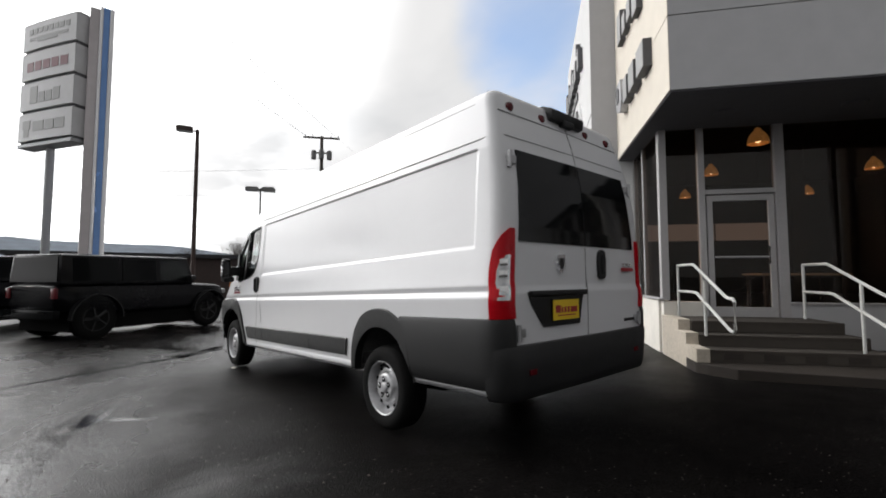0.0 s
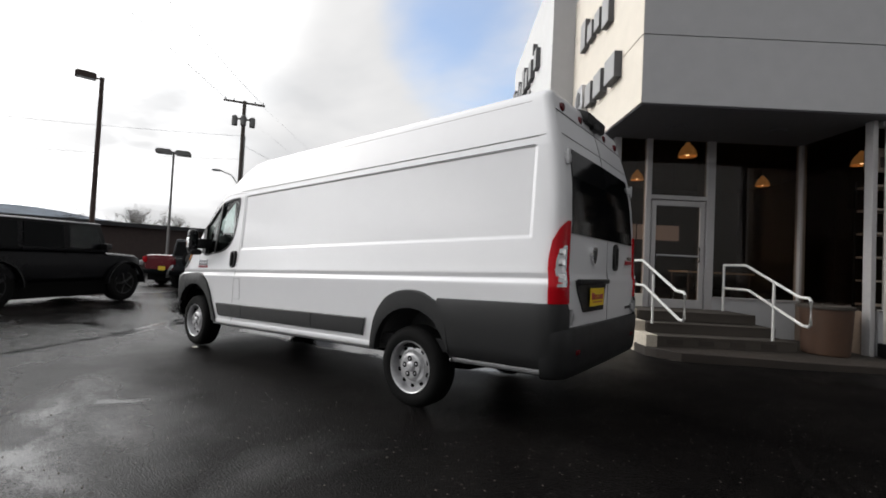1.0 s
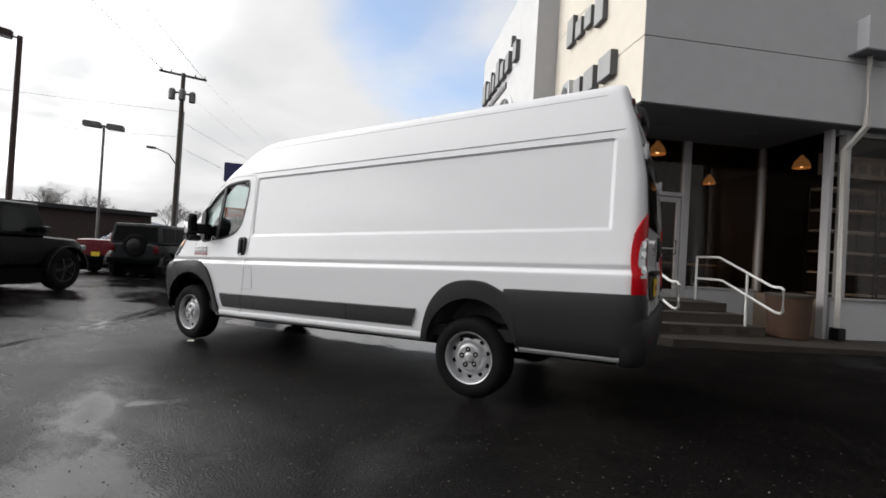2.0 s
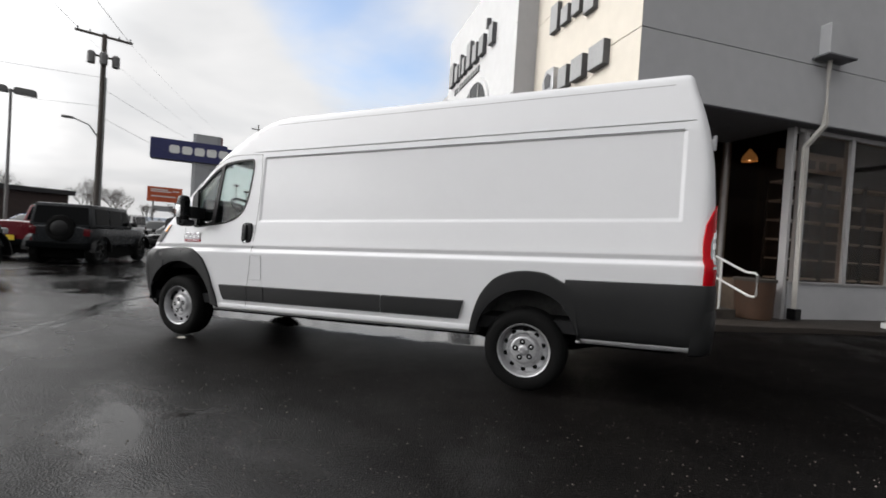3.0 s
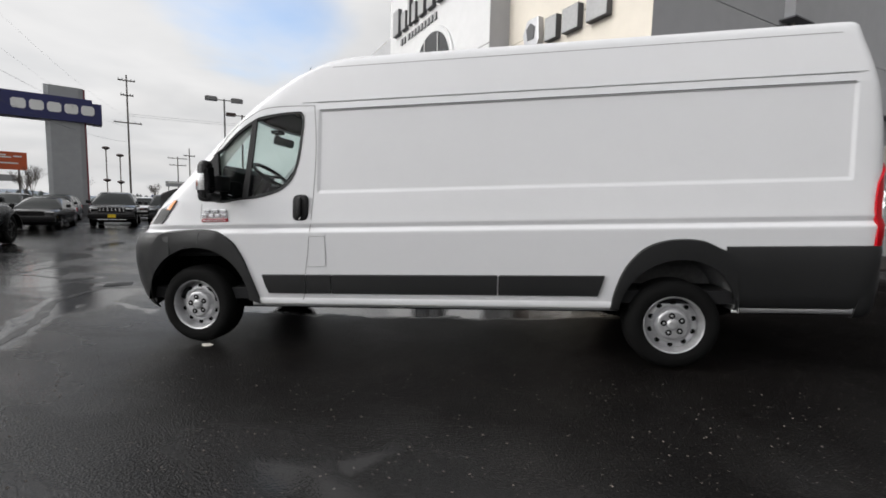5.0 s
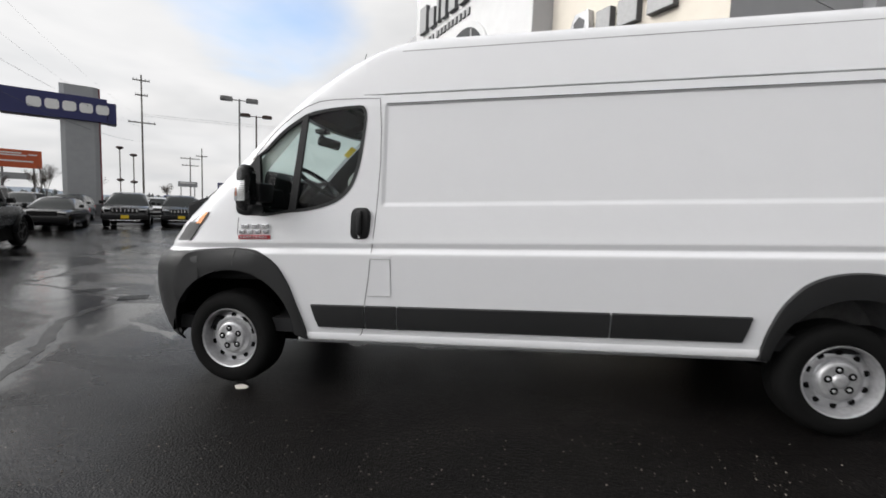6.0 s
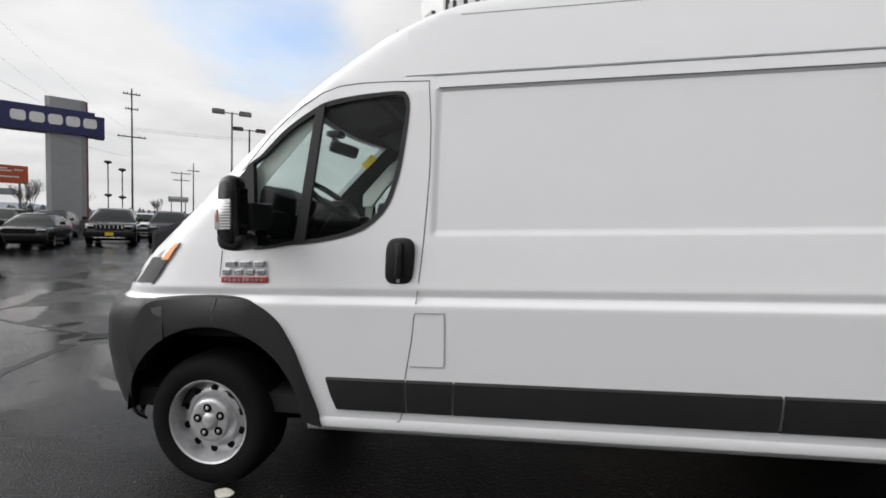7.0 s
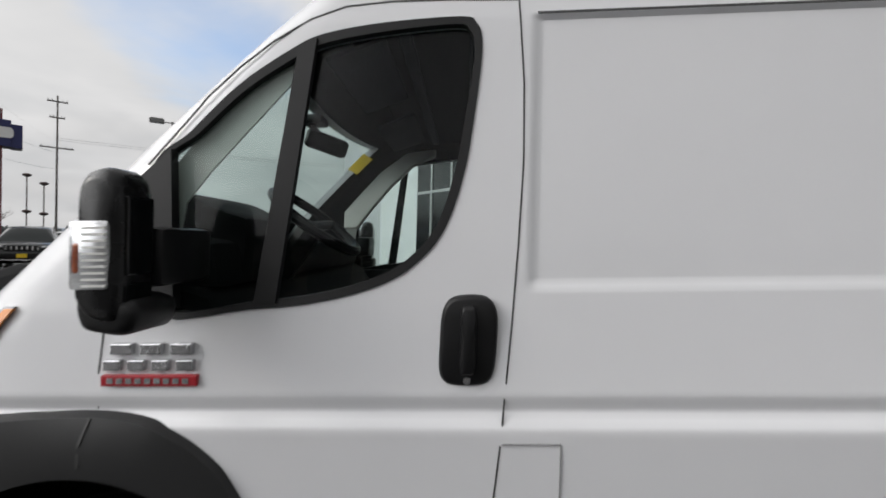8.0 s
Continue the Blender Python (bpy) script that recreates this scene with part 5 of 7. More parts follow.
    for u in edges:
        mullion(u - 0.05, u + 0.05, 0.22, 0.36, 0.885, SOF - 0.02)
    for a, c in zip(edges, edges[1:]):
        pane(a + 0.05, c - 0.05, 0.28, 0.885, SOF - 0.02)
    part("head_frame", box(3.88, 9.4, 0.23, 0.36, SOF - 0.10, SOF - 0.021), ALU, d)
    # inside of the showroom
    part("showroom_floor", box(0.45, 10.9, 1.92, 14.2, 0.50, 0.62), ROOM_FLOOR, d)
    part("showroom_floor", box(3.92, 10.9, 0.42, 1.92, 0.50, 0.62), ROOM_FLOOR, d)
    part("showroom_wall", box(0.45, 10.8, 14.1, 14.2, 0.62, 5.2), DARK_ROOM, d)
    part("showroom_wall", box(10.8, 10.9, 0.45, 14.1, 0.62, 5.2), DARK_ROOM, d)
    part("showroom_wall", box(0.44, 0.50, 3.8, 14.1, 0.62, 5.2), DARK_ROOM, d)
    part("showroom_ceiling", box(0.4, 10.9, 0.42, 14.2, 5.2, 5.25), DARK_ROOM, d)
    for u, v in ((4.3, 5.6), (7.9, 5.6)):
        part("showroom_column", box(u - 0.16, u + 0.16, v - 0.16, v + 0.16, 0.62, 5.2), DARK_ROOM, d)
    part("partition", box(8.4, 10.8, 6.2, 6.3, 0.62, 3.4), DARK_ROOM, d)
    # downpipe with its rain box, and the one at the far end
    for path in ([(3.86, 0.10, 0.35), (3.86, 0.10, 3.42), (4.03, -0.09, 3.80), (4.03, -0.09, 5.02)], [(9.95, 0.14, 0.35), (9.95, 0.14, 3.1), (10.35, -0.09, 3.6), (10.35, -0.09, 4.25)]):
        dpn = part("downpipe", tube(path, 0.054, 4), PIPE, d, "pale grey square downpipe")
        u, v = path[0][:2]
        part("downpipe_shoe", box(u - 0.08, u + 0.08, v - 0.10, v + 0.07, 0.17, 0.38, 0.02), BLACK, dpn)
    part("rain_box", prism([(-0.20, 5.03), (-0.20, 5.62), (-0.006, 5.62), (-0.006, 4.98)], 3.86, 4.26, 0.012, plane="yz"), WALL_GREY, d, "grey rainwater box")
    part("rain_box_lip", box(3.70, 4.42, -0.30, -0.006, 4.985, 5.015, 0.004), SOFFIT, d)
    for u, v in ((1.05, 0.98), (2.75, 0.95)):
        part("soffit_lamp", ring_lamp(u, v), SOFFIT, d, "round recessed soffit lamp")


def ring_lamp(u, v):
    b = lathe([(0.10, SOF - 0.05), (0.15, SOF - 0.045), (0.16, SOF - 0.021), (0.12, SOF - 0.0205)], 20)
    b.transform(Matrix.Translation((u, v, 0)))
    return b


build_dealership()


def fascia_sign(name, label, at_u, marks, depth, mat_face, lean=0.0):
    """Raised shapes, one for each character, along a wall that faces -u. marks: (v0, v1, z0, z1)."""
    s = thing(name, BUILD, label, "sign")
    for v0, v1, z0, z1 in marks:
        w, h = v1 - v0, z1 - z0
        bars = [(v0 + 0.10 * w, v1 - 0.10 * w, z0 + 0.04 * h, z1 - 0.04 * h)]
        sides, face = bmesh.new(), bmesh.new()
        for a0, a1, c0, c1 in bars:
            box(at_u - depth, at_u - 0.001, a0, a1, c0, c1, bm=sides)
            box(at_u - depth - 0.006, at_u - depth - 0.001, a0 + 0.01, a1 - 0.01, c0 + 0.01, c1 - 0.01, bm=face)
        ob = part("raised_shape", sides, LETTER_DARK, s)
        part("shape_face", face, mat_face, ob, "brushed grey face")
    return s


def build_fascia_signs():
    # lower sign on the cream wall: an emblem and three wide shapes
    s = fascia_sign("wall_sign", "three raised grey metal sign shapes on cream stucco wall", -0.006, [(2.00, 2.42, 4.56, 5.04), (1.42, 1.94, 4.56, 5.04), (0.74, 1.34, 4.56, 5.04)], 0.13, LETTER)
    b = prism([(2.62, 4.50), (2.98, 4.62), (3.06, 4.90), (2.92, 5.16), (2.58, 5.16), (2.54, 4.70)], -0.15, -0.007, 0.02, plane="yz")
    e = part("emblem", b, STEEL, s, "silver metal shield emblem")
    part("emblem_mark", prism([(2.68, 4.74), (2.88, 4.74), (2.94, 4.98), (2.80, 5.08), (2.66, 4.98)], -0.165, -0.148, 0.008, plane="yz"), LETTER_DARK, e)
    fascia_sign("wall_sign", "four rounded grey sign shapes high on cream stucco", -0.006, [(2.58, 2.98, 5.96, 6.62), (2.16, 2.52, 5.96, 6.36), (1.72, 2.10, 5.96, 6.36), (1.22, 1.66, 5.78, 6.36)], 0.10, LETTER)
    # tower: nine tall shapes and a small line below
    marks, v = [], 9.25
    for w, h in ((0.52, 0.82), (0.38, 0.58), (0.16, 0.80), (0.30, 0.58), (0.42, 0.85), (0.42, 0.58), (0.42, 0.58), (0.12, 0.30), (0.34, 0.58)):
        z0 = 6.62 if h != 0.30 else 7.2
        marks.append((v - 1.1 * w, v, z0, z0 + h))
        v -= 1.1 * w + 0.10
    fascia_sign("tower_sign", "nine raised dark grey sign shapes on white tower", -0.541, marks, 0.12, LETTER)
    marks, v = [], 8.75
    for k in range(12):
        if k == 2:
            v -= 0.1
            continue
        marks.append((v - 0.16, v, 6.28, 6.48))
        v -= 0.22
    fascia_sign("tower_sign", "line of small raised grey shapes on white tower", -0.541, marks, 0.04, LETTER)


build_fascia_signs()


def build_entrance():
    # steps: each tread a slab of its own
    st = thing("entrance_steps", BUILD, "worn grey concrete entrance steps with cream painted side", "steps")
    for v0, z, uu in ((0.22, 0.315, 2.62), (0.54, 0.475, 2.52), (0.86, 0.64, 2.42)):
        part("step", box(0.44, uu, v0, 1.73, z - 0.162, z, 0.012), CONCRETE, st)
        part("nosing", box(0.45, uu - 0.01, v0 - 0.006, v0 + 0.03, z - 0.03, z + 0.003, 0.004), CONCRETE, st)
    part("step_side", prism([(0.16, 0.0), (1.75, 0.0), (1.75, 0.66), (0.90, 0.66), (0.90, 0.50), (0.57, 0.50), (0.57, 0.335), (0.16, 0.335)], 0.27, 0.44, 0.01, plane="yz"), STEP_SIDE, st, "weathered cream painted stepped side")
    for k in range(4):
        part("vent_slot", box(0.62 + 0.48 * k, 0.86 + 0.48 * k, 0.213, 0.222, 0.19, 0.27), PAVE, st)
    for u, v1, vp in ((0.52, 1.68, 0.52), (2.28, 1.52, 0.28)):
        r = thing("handrail", BUILD, "white painted tubular steel handrail beside entrance steps", "handrail", "handrails of the entrance")
        top = [(u, v1, 1.48), (u, 0.95, 1.48), (u, 0.88, 1.46), (u, -0.18, 1.04), (u, -0.26, 1.025), (u, -0.38, 1.025), (u, -0.42, 0.99), (u, -0.42, 0.66), (u, -0.38, 0.62), (u, -0.28, 0.63), (u, 0.82, 1.05), (u, 0.90, 1.06), (u, v1, 1.06)]
        part("rail", tube(top, 0.021, 8), RAIL, r, smooth=True)
        part("post", tube([(u, v1, 0.64), (u, v1, 1.485)], 0.021, 8), RAIL, r, smooth=True)
        zg = 0.475 if vp > 0.5 else 0.315
        part("post", tube([(u, vp, zg - 0.01), (u, vp, 1.245 if vp > 0.5 else 1.22)], 0.021, 8), RAIL, r, smooth=True)
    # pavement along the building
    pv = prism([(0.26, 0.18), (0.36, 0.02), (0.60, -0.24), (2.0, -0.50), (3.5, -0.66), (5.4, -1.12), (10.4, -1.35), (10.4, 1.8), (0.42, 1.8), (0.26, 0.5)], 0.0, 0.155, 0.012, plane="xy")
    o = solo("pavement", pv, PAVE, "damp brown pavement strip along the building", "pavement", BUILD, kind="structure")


build_entrance()


def pendant(u, v, z):
    p = thing("pendant_lamp", BUILD @ Matrix.Translation((u, v, z)), "lit amber glass bell pendant lamp hanging in showroom", "pendant lamp", "pendant lamps of the showroom")
    part("shade", thick(lathe([(0.20, 0.0), (0.196, 0.04), (0.18, 0.11), (0.145, 0.19), (0.095, 0.25), (0.06, 0.28), (0.055, 0.32), (0.03, 0.335)], 24, caps=False), 0.006), COPPER, p, smooth=True)
    part("bulb", lathe([(0.02, 0.02), (0.06, 0.05), (0.06, 0.10), (0.02, 0.14)], 12), BULB, p, smooth=True)
    part("cord", tube([(0, 0, 0.33), (0, 0, 5.2 - z)], 0.008, 5), BLACK, p)


for _u in (2.75, 6.85):
    for _v, _z in ((3.75, 4.05), (7.8, 4.28), (11.9, 4.3)):
        pendant(_u + 0.14 * (_v - 3.75), _v, _z)


def build_showroom_things():
    for k in range(4):
        s = thing("display_shelf", BUILD @ Matrix.Translation((4.25 + 1.2 * k, 0.75, 0.62)), "tall open metal shelf unit seen through the window", "shelf", "shelves behind the windows")
        for z in (0.28, 0.68, 1.08, 1.48, 1.88, 2.28):
            part("board", box(0.03, 1.12, 0, 0.36, z, z + 0.035), SHELF, s)
        for x in (0.0, 1.12):
            for y in (0.0, 0.33):
                part("upright", box(x, x + 0.03, y, y + 0.03, 0, 2.4), BLACK, s)
    hb = thing("hanging_board", BUILD @ Matrix.Translation((4.25, 0.9, 3.18)), "pale hanging board with dark shapes above the shelves", "sign")
    part("board", box(0, 1.9, 0, 0.04, 0, 0.42, 0.005), SHELF, hb)
    for k in range(5):
        part("board_mark", box(0.25 + 0.3 * k, 0.45 + 0.3 * k, -0.008, 0.0, 0.08, 0.26), LETTER_DARK, hb)
    for x in (0.1, 1.8):
        part("hanger", tube([(x, 0.02, 0.41), (x, 0.02, 2.03)], 0.008, 5), BLACK, hb)
    # added glowing panel for a pale band in the glass of unknown source
    lb = thing("glow_band", BUILD @ Matrix.Translation((2.7, 7.9, 2.35)), "long glowing pale panel added deep in the showroom", "light box")
    part("panel", box(-2.1, 2.1, 0, 0.08, 0, 0.50, 0.006), GLOW_PANEL, lb, "softly glowing pale panel")
    part("frame", box(-2.14, 2.14, -0.01, 0.09, -0.04, 0.0, 0.004), BLACK, lb)
    for x in (-0.7, 0.7):
        part("divider", box(x - 0.015, x + 0.015, -0.012, 0.0, 0.0, 0.50), BLACK, lb)
    for x in (-1.9, 1.9):
        part("hanger", tube([(x, 0.04, 0.49), (x, 0.04, 2.86)], 0.008, 5), BLACK, lb)
    t = thing("table", BUILD @ Matrix.Translation((2.9, 3.0, 0.62)), "pale wooden table with dark legs inside the showroom window", "table")
    part("tabletop", box(-0.7, 0.7, -0.4, 0.4, 0.70, 0.74, 0.01), TABLE_TOP, t)
    for x in (-0.62, 0.62):
        for y in (-0.33, 0.33):
            part("leg", box(x - 0.025, x + 0.025, y - 0.025, y + 0.025, 0, 0.70), BRICK_DARK, t)


build_showroom_things()


def build_side_wing():
    w = thing("side_wing", BUILD, "low grey building wing with metal roof and glazed door", "building")
    part("wall", box(10.5, 18, -9.0, 0.25, 0.0, 4.15), WALL_GREY, w)
    part("gutter", box(10.32, 18, -9.0, 0.2, 4.15, 4.72, 0.02), WALL_GREY, w, "deep pale gutter fascia")
    part("roof", prism([(10.3, 4.72), (18.0, 7.2), (18.0, 7.1), (10.3, 4.66)], -9.0, 0.24), METAL_ROOF, w, "grey standing-seam metal roof")
    for k in range(18):
        v = 0.1 - 0.5 * k
        part("roof_seam", prism([(10.3, 4.72), (18.0, 7.2), (18.0, 7.25), (10.3, 4.77)], v - 0.015, v + 0.015), METAL_ROOF, w)
    for v0, v1 in ((-0.86, -0.08), (-1.98, -1.2)):
        dr = part("door", box(10.46, 10.51, v0, v1, 0.18, 2.02, 0.008), WALL_WHITE, w, "white door with a tall dark pane")
        part("door_pane", box(10.452, 10.462, v0 + 0.13, v1 - 0.13, 0.38, 1.88), TINT, dr)
        part("door_notice", box(10.448, 10.453, v0 + 0.2, v1 - 0.3, 1.15, 1.5), PAPER, dr)
        part("push_bar", box(10.42, 10.46, v0 + 0.1, v1 - 0.1, 1.05, 1.09), ALU, dr)
        part("hood_mould", box(10.40, 10.5, v0 - 0.12, v1 + 0.12, 2.05, 2.09), SOFFIT, dr)
    part("base_course", box(10.47, 10.52, -9.0, 0.24, 0.0, 0.18), WALL_GREY, w)


build_side_wing()


def build_front_things():
    # brown bin with a pale rim
    b = thing("litter_bin", Matrix.Translation((7.16, 6.22, 0.155)) @ Matrix.Diagonal((0.9, 0.9, 1, 1)), "round brown concrete litter bin on the pavement", "bin")
    part("drum", lathe([(0.31, 0.0), (0.33, 0.02), (0.37, 0.70), (0.37, 0.72)], 36), POT, b, smooth=True)
    part("rim", lathe([(0.385, 0.70), (0.39, 0.72), (0.385, 0.75), (0.30, 0.76), (0.29, 0.70)], 36, caps=False), CONCRETE, b, smooth=True)
    # planter and notice board further along
    p = thing("planter", Matrix.Translation((9.22, 5.92, 0.155)), "terracotta planter standing on the pavement", "planter")
    part("pot", lathe([(0.17, 0.0), (0.19, 0.02), (0.23, 0.38), (0.245, 0.39), (0.245, 0.45), (0.215, 0.46), (0.205, 0.38)], 30), POT, p, smooth=True)
    n = thing("notice_board", Matrix.Translation((9.62, 6.82, 0.155)) @ pose(0, 0, 0, 0, 0, 26), "white free-standing notice board with blue poster", "notice board")
    part("frame", box(-0.34, 0.34, -0.03, 0.03, 0.10, 1.15, 0.012), PAPER, n, "white frame")
    po = part("poster", box(-0.26, 0.22, -0.036, -0.031, 0.28, 0.86), BLUE_PAPER, n, "blue poster with white lines")
    bb = bmesh.new()
    for z, a in ((0.80, 0.16), (0.70, 0.06), (0.62, 0.08), (0.54, 0.10), (0.48, 0.14), (0.40, 0.15)):
        box(-0.02 - a, -0.02 + a, -0.039, -0.0355, z, z + 0.018, bm=bb)
    part("poster_line", bb, PAPER, po)
    bb = bmesh.new()
    for z, a in ((1.02, 0.30), (0.95, 0.26)):
        box(-a, a, -0.034, -0.0305, z, z + 0.03, bm=bb)
    part("heading_bar", bb, GAP, n)
    for x in (-0.28, 0.28):
        part("foot", box(x - 0.03, x + 0.03, -0.14, 0.14, 0.0, 0.10, 0.01), PAPER, n)


build_front_things()


# ---- marks on the lot ----
def crack(name, pts, w, seed, material, label):
    """An irregular sealed seam in the asphalt."""
    rnd = random.Random(seed)
    P, rows = [Vector(p) for p in pts], [[], []]
    for a, c in zip(P, P[1:]):
        n = max(2, int((c - a).length / 0.12))
        d = (c - a).normalized()
        s = Vector((-d.y, d.x))
        for i in range(n):
            p = a + (c - a) * i / n + s * rnd.uniform(-0.025, 0.025)
            for row, k in zip(rows, (1, -1)):
                q = p + s * k * w * rnd.uniform(0.3, 0.8)
                row.append((q.x, q.y, ground_z(q.x, q.y) + 0.003))
    solo(name, grid(rows), material, label, "crack", kind="structure")


crack("asphalt_seam", [(0.3, -4.6), (-0.5, -2.5), (-1.1, -1.35), (-1.75, -0.22), (-2.15, 0.40), (-3.0, 1.30), (-3.35, 2.4)], 0.09, 5, TAR, "dark sealed crack across the asphalt")
crack("asphalt_seam", [(-3.35, 2.6), (-5.4, 3.1), (-7.6, 3.2), (-9.8, 4.4), (-12, 5.0)], 0.05, 6, TAR, "dark sealed crack across the asphalt")
crack("asphalt_seam", [(-3.2, 2.9), (-4.4, 4.2), (-6.8, 6.0), (-8.5, 8.6)], 0.05, 7, TAR, "dark sealed crack across the asphalt")


def build_drain():
    x, y = -3.32, 2.62
    d = thing("drain_grate", Matrix.Translation((x, y, ground_z(x, y) + 0.002)) @ pose(0, 0, 0, 0, 0, 37) @ Matrix.Scale(0.6, 4), "dark cast-iron drain grate set in wet asphalt", "drain")
    for a in ((-0.30, 0.30, -0.22, -0.19), (-0.30, 0.30, 0.19, 0.22), (-0.30, -0.27, -0.19, 0.19), (0.27, 0.30, -0.19, 0.19)):
        part("frame", box(*a, 0.0, 0.014), IRON, d)
    for k in range(11):
        part("bar", box(-0.255 + 0.05 * k, -0.235 + 0.05 * k, -0.19, 0.19, 0.0, 0.012), IRON, d)


build_drain()


def build_litter():
    rnd = random.Random(4)
    ring = [(0.062 * math.cos(a) * rnd.uniform(0.7, 1.2), 0.036 * math.sin(a) * rnd.uniform(0.7, 1.2)) for a in [0.6 * i for i in range(10)]]
    solo("paper_scrap", prism(ring, 0.0, 0.006, plane="xy"), LITTER, "pale crumpled scrap lying by the front wheel", "litter", Matrix.Translation((0.11, 0.046, ground_z(0.11, 0) + 0.001)))
    g = bmesh.new()
    for _ in range(3200):
        x, y, r = rnd.uniform(-1.5, 7.5), rnd.uniform(-3.6, -0.2), 0.0018 + 0.0065 * rnd.random() ** 3
        z = ground_z(x, y)
        v = [g.verts.new((x + r * math.cos(a), y + r * math.sin(a), z)) for a in (0.3, 2.2, 4.4)]
        t = g.verts.new((x, y, z + r))
        for i in range(3):
            g.faces.new((v[i], v[(i + 1) % 3], t))
    solo("gravel", g, GRIT, "scattered brown-grey grit on the asphalt", "gravel", kind="stuff")


build_litter()


# ---- parked vehicles: x forwards, y to the left, origin on the ground ----
def far_wheel(parent, x, y, r, w=0.24, dark=False):
    s = 1 if y > 0 else -1
    b = lathe([(r * 0.62, 0.0), (r * 0.75, 0.012), (r * 0.93, 0.0), (r, -0.03), (r, -w + 0.03), (r * 0.93, -w), (r * 0.62, -w + 0.02)], 28, "y")
    b.transform(Matrix.Translation((x, y, r)) @ (Matrix.Identity(4) if s > 0 else pose(0, 0, 0, 0, 0, 180)))
    t = part("wheel", b, RUBBER, parent, smooth=True)
    b = lathe([(r * 0.62, -0.06), (r * 0.62, 0.004), (r * 0.57, 0.006), (r * 0.50, -0.03), (r * 0.2, -0.02), (r * 0.14, 0.004), (r * 0.05, 0.008)], 20, "y")
    for k in range(5):
        a = 2 * math.pi * k / 5
        tube([(r * 0.15 * math.cos(a), -0.012, r * 0.15 * math.sin(a)), (r * 0.56 * math.cos(a), -0.005, r * 0.56 * math.sin(a))], r * 0.07, 5, bm=b)
    b.transform(Matrix.Translation((x, y, r)) @ (Matrix.Identity(4) if s > 0 else pose(0, 0, 0, 0, 0, 180)))
    part("rim", b, BLACK if dark else STEEL, t, smooth=True)


SHAPES = {
    "boxy": dict(W=2.0, low=[(-2.42, 0.60), (-2.45, 1.18), (-2.38, 1.24), (0.95, 1.24), (2.05, 1.18), (2.28, 1.08), (2.32, 0.62), (1.9, 0.50), (-2.0, 0.50)], cab=[(-2.40, 1.22), (-2.36, 1.95), (0.86, 1.98), (1.12, 1.22)], ins=0.07, wins=[(-2.15, -1.15), (-1.02, -0.12), (0.02, 0.8)], wb=1.62, r=0.50, lift=0.08),
    "jeep": dict(W=1.85, low=[(-1.95, 0.62), (-1.98, 1.12), (-1.92, 1.18), (0.75, 1.18), (1.85, 1.12), (2.0, 1.05), (2.0, 0.60), (1.6, 0.52), (-1.6, 0.52)], cab=[(-1.93, 1.16), (-1.85, 1.90), (0.42, 1.90), (0.78, 1.16)], ins=0.09, wins=[(-1.72, -0.95), (-0.86, -0.08), (0.0, 0.42)], wb=1.47, r=0.45, lift=0.08),
    "pickup": dict(W=2.0, low=[(-2.85, 0.62), (-2.88, 1.20), (-2.82, 1.24), (0.95, 1.22), (2.35, 1.15), (2.72, 1.0), (2.78, 0.55), (2.3, 0.45), (-2.5, 0.48)], cab=[(-1.0, 1.2), (-0.85, 1.86), (0.55, 1.88), (1.25, 1.2)], ins=0.16, wins=[(-0.78, -0.08), (0.02, 0.62)], wb=1.80, r=0.41, lift=0.04),
    "crossover": dict(W=1.88, low=[(-2.22, 0.50), (-2.28, 0.95), (-2.20, 1.06), (0.95, 1.07), (1.55, 1.03), (1.98, 0.95), (2.22, 0.80), (2.30, 0.55), (2.18, 0.32), (-2.1, 0.32)], cab=[(-2.18, 1.0), (-1.72, 1.60), (0.12, 1.66), (1.10, 1.0)], roof=[(-2.20, 1.05), (-2.02, 1.34), (-1.82, 1.54), (-1.5, 1.63), (-0.7, 1.675), (-0.05, 1.66), (0.25, 1.60), (0.65, 1.38), (1.18, 1.05)], ins=0.20, posts=(-1.55, -0.72, 0.22), wb=1.36, r=0.37, lift=0.0),
    "coupe": dict(W=1.92, low=[(-2.42, 0.48), (-2.48, 0.92), (-2.40, 1.0), (0.75, 0.98), (1.6, 0.95), (2.10, 0.90), (2.44, 0.78), (2.48, 0.45), (2.35, 0.22), (-2.3, 0.25)], cab=[(-2.05, 0.95), (-1.20, 1.40), (-0.05, 1.43), (0.98, 0.94)], roof=[(-2.15, 1.0), (-1.75, 1.20), (-1.35, 1.40), (-0.9, 1.50), (-0.3, 1.53), (0.05, 1.48), (0.45, 1.30), (1.02, 0.97)], ins=0.24, posts=(-1.05, 0.10), wb=1.48, r=0.36, lift=0.0),
}


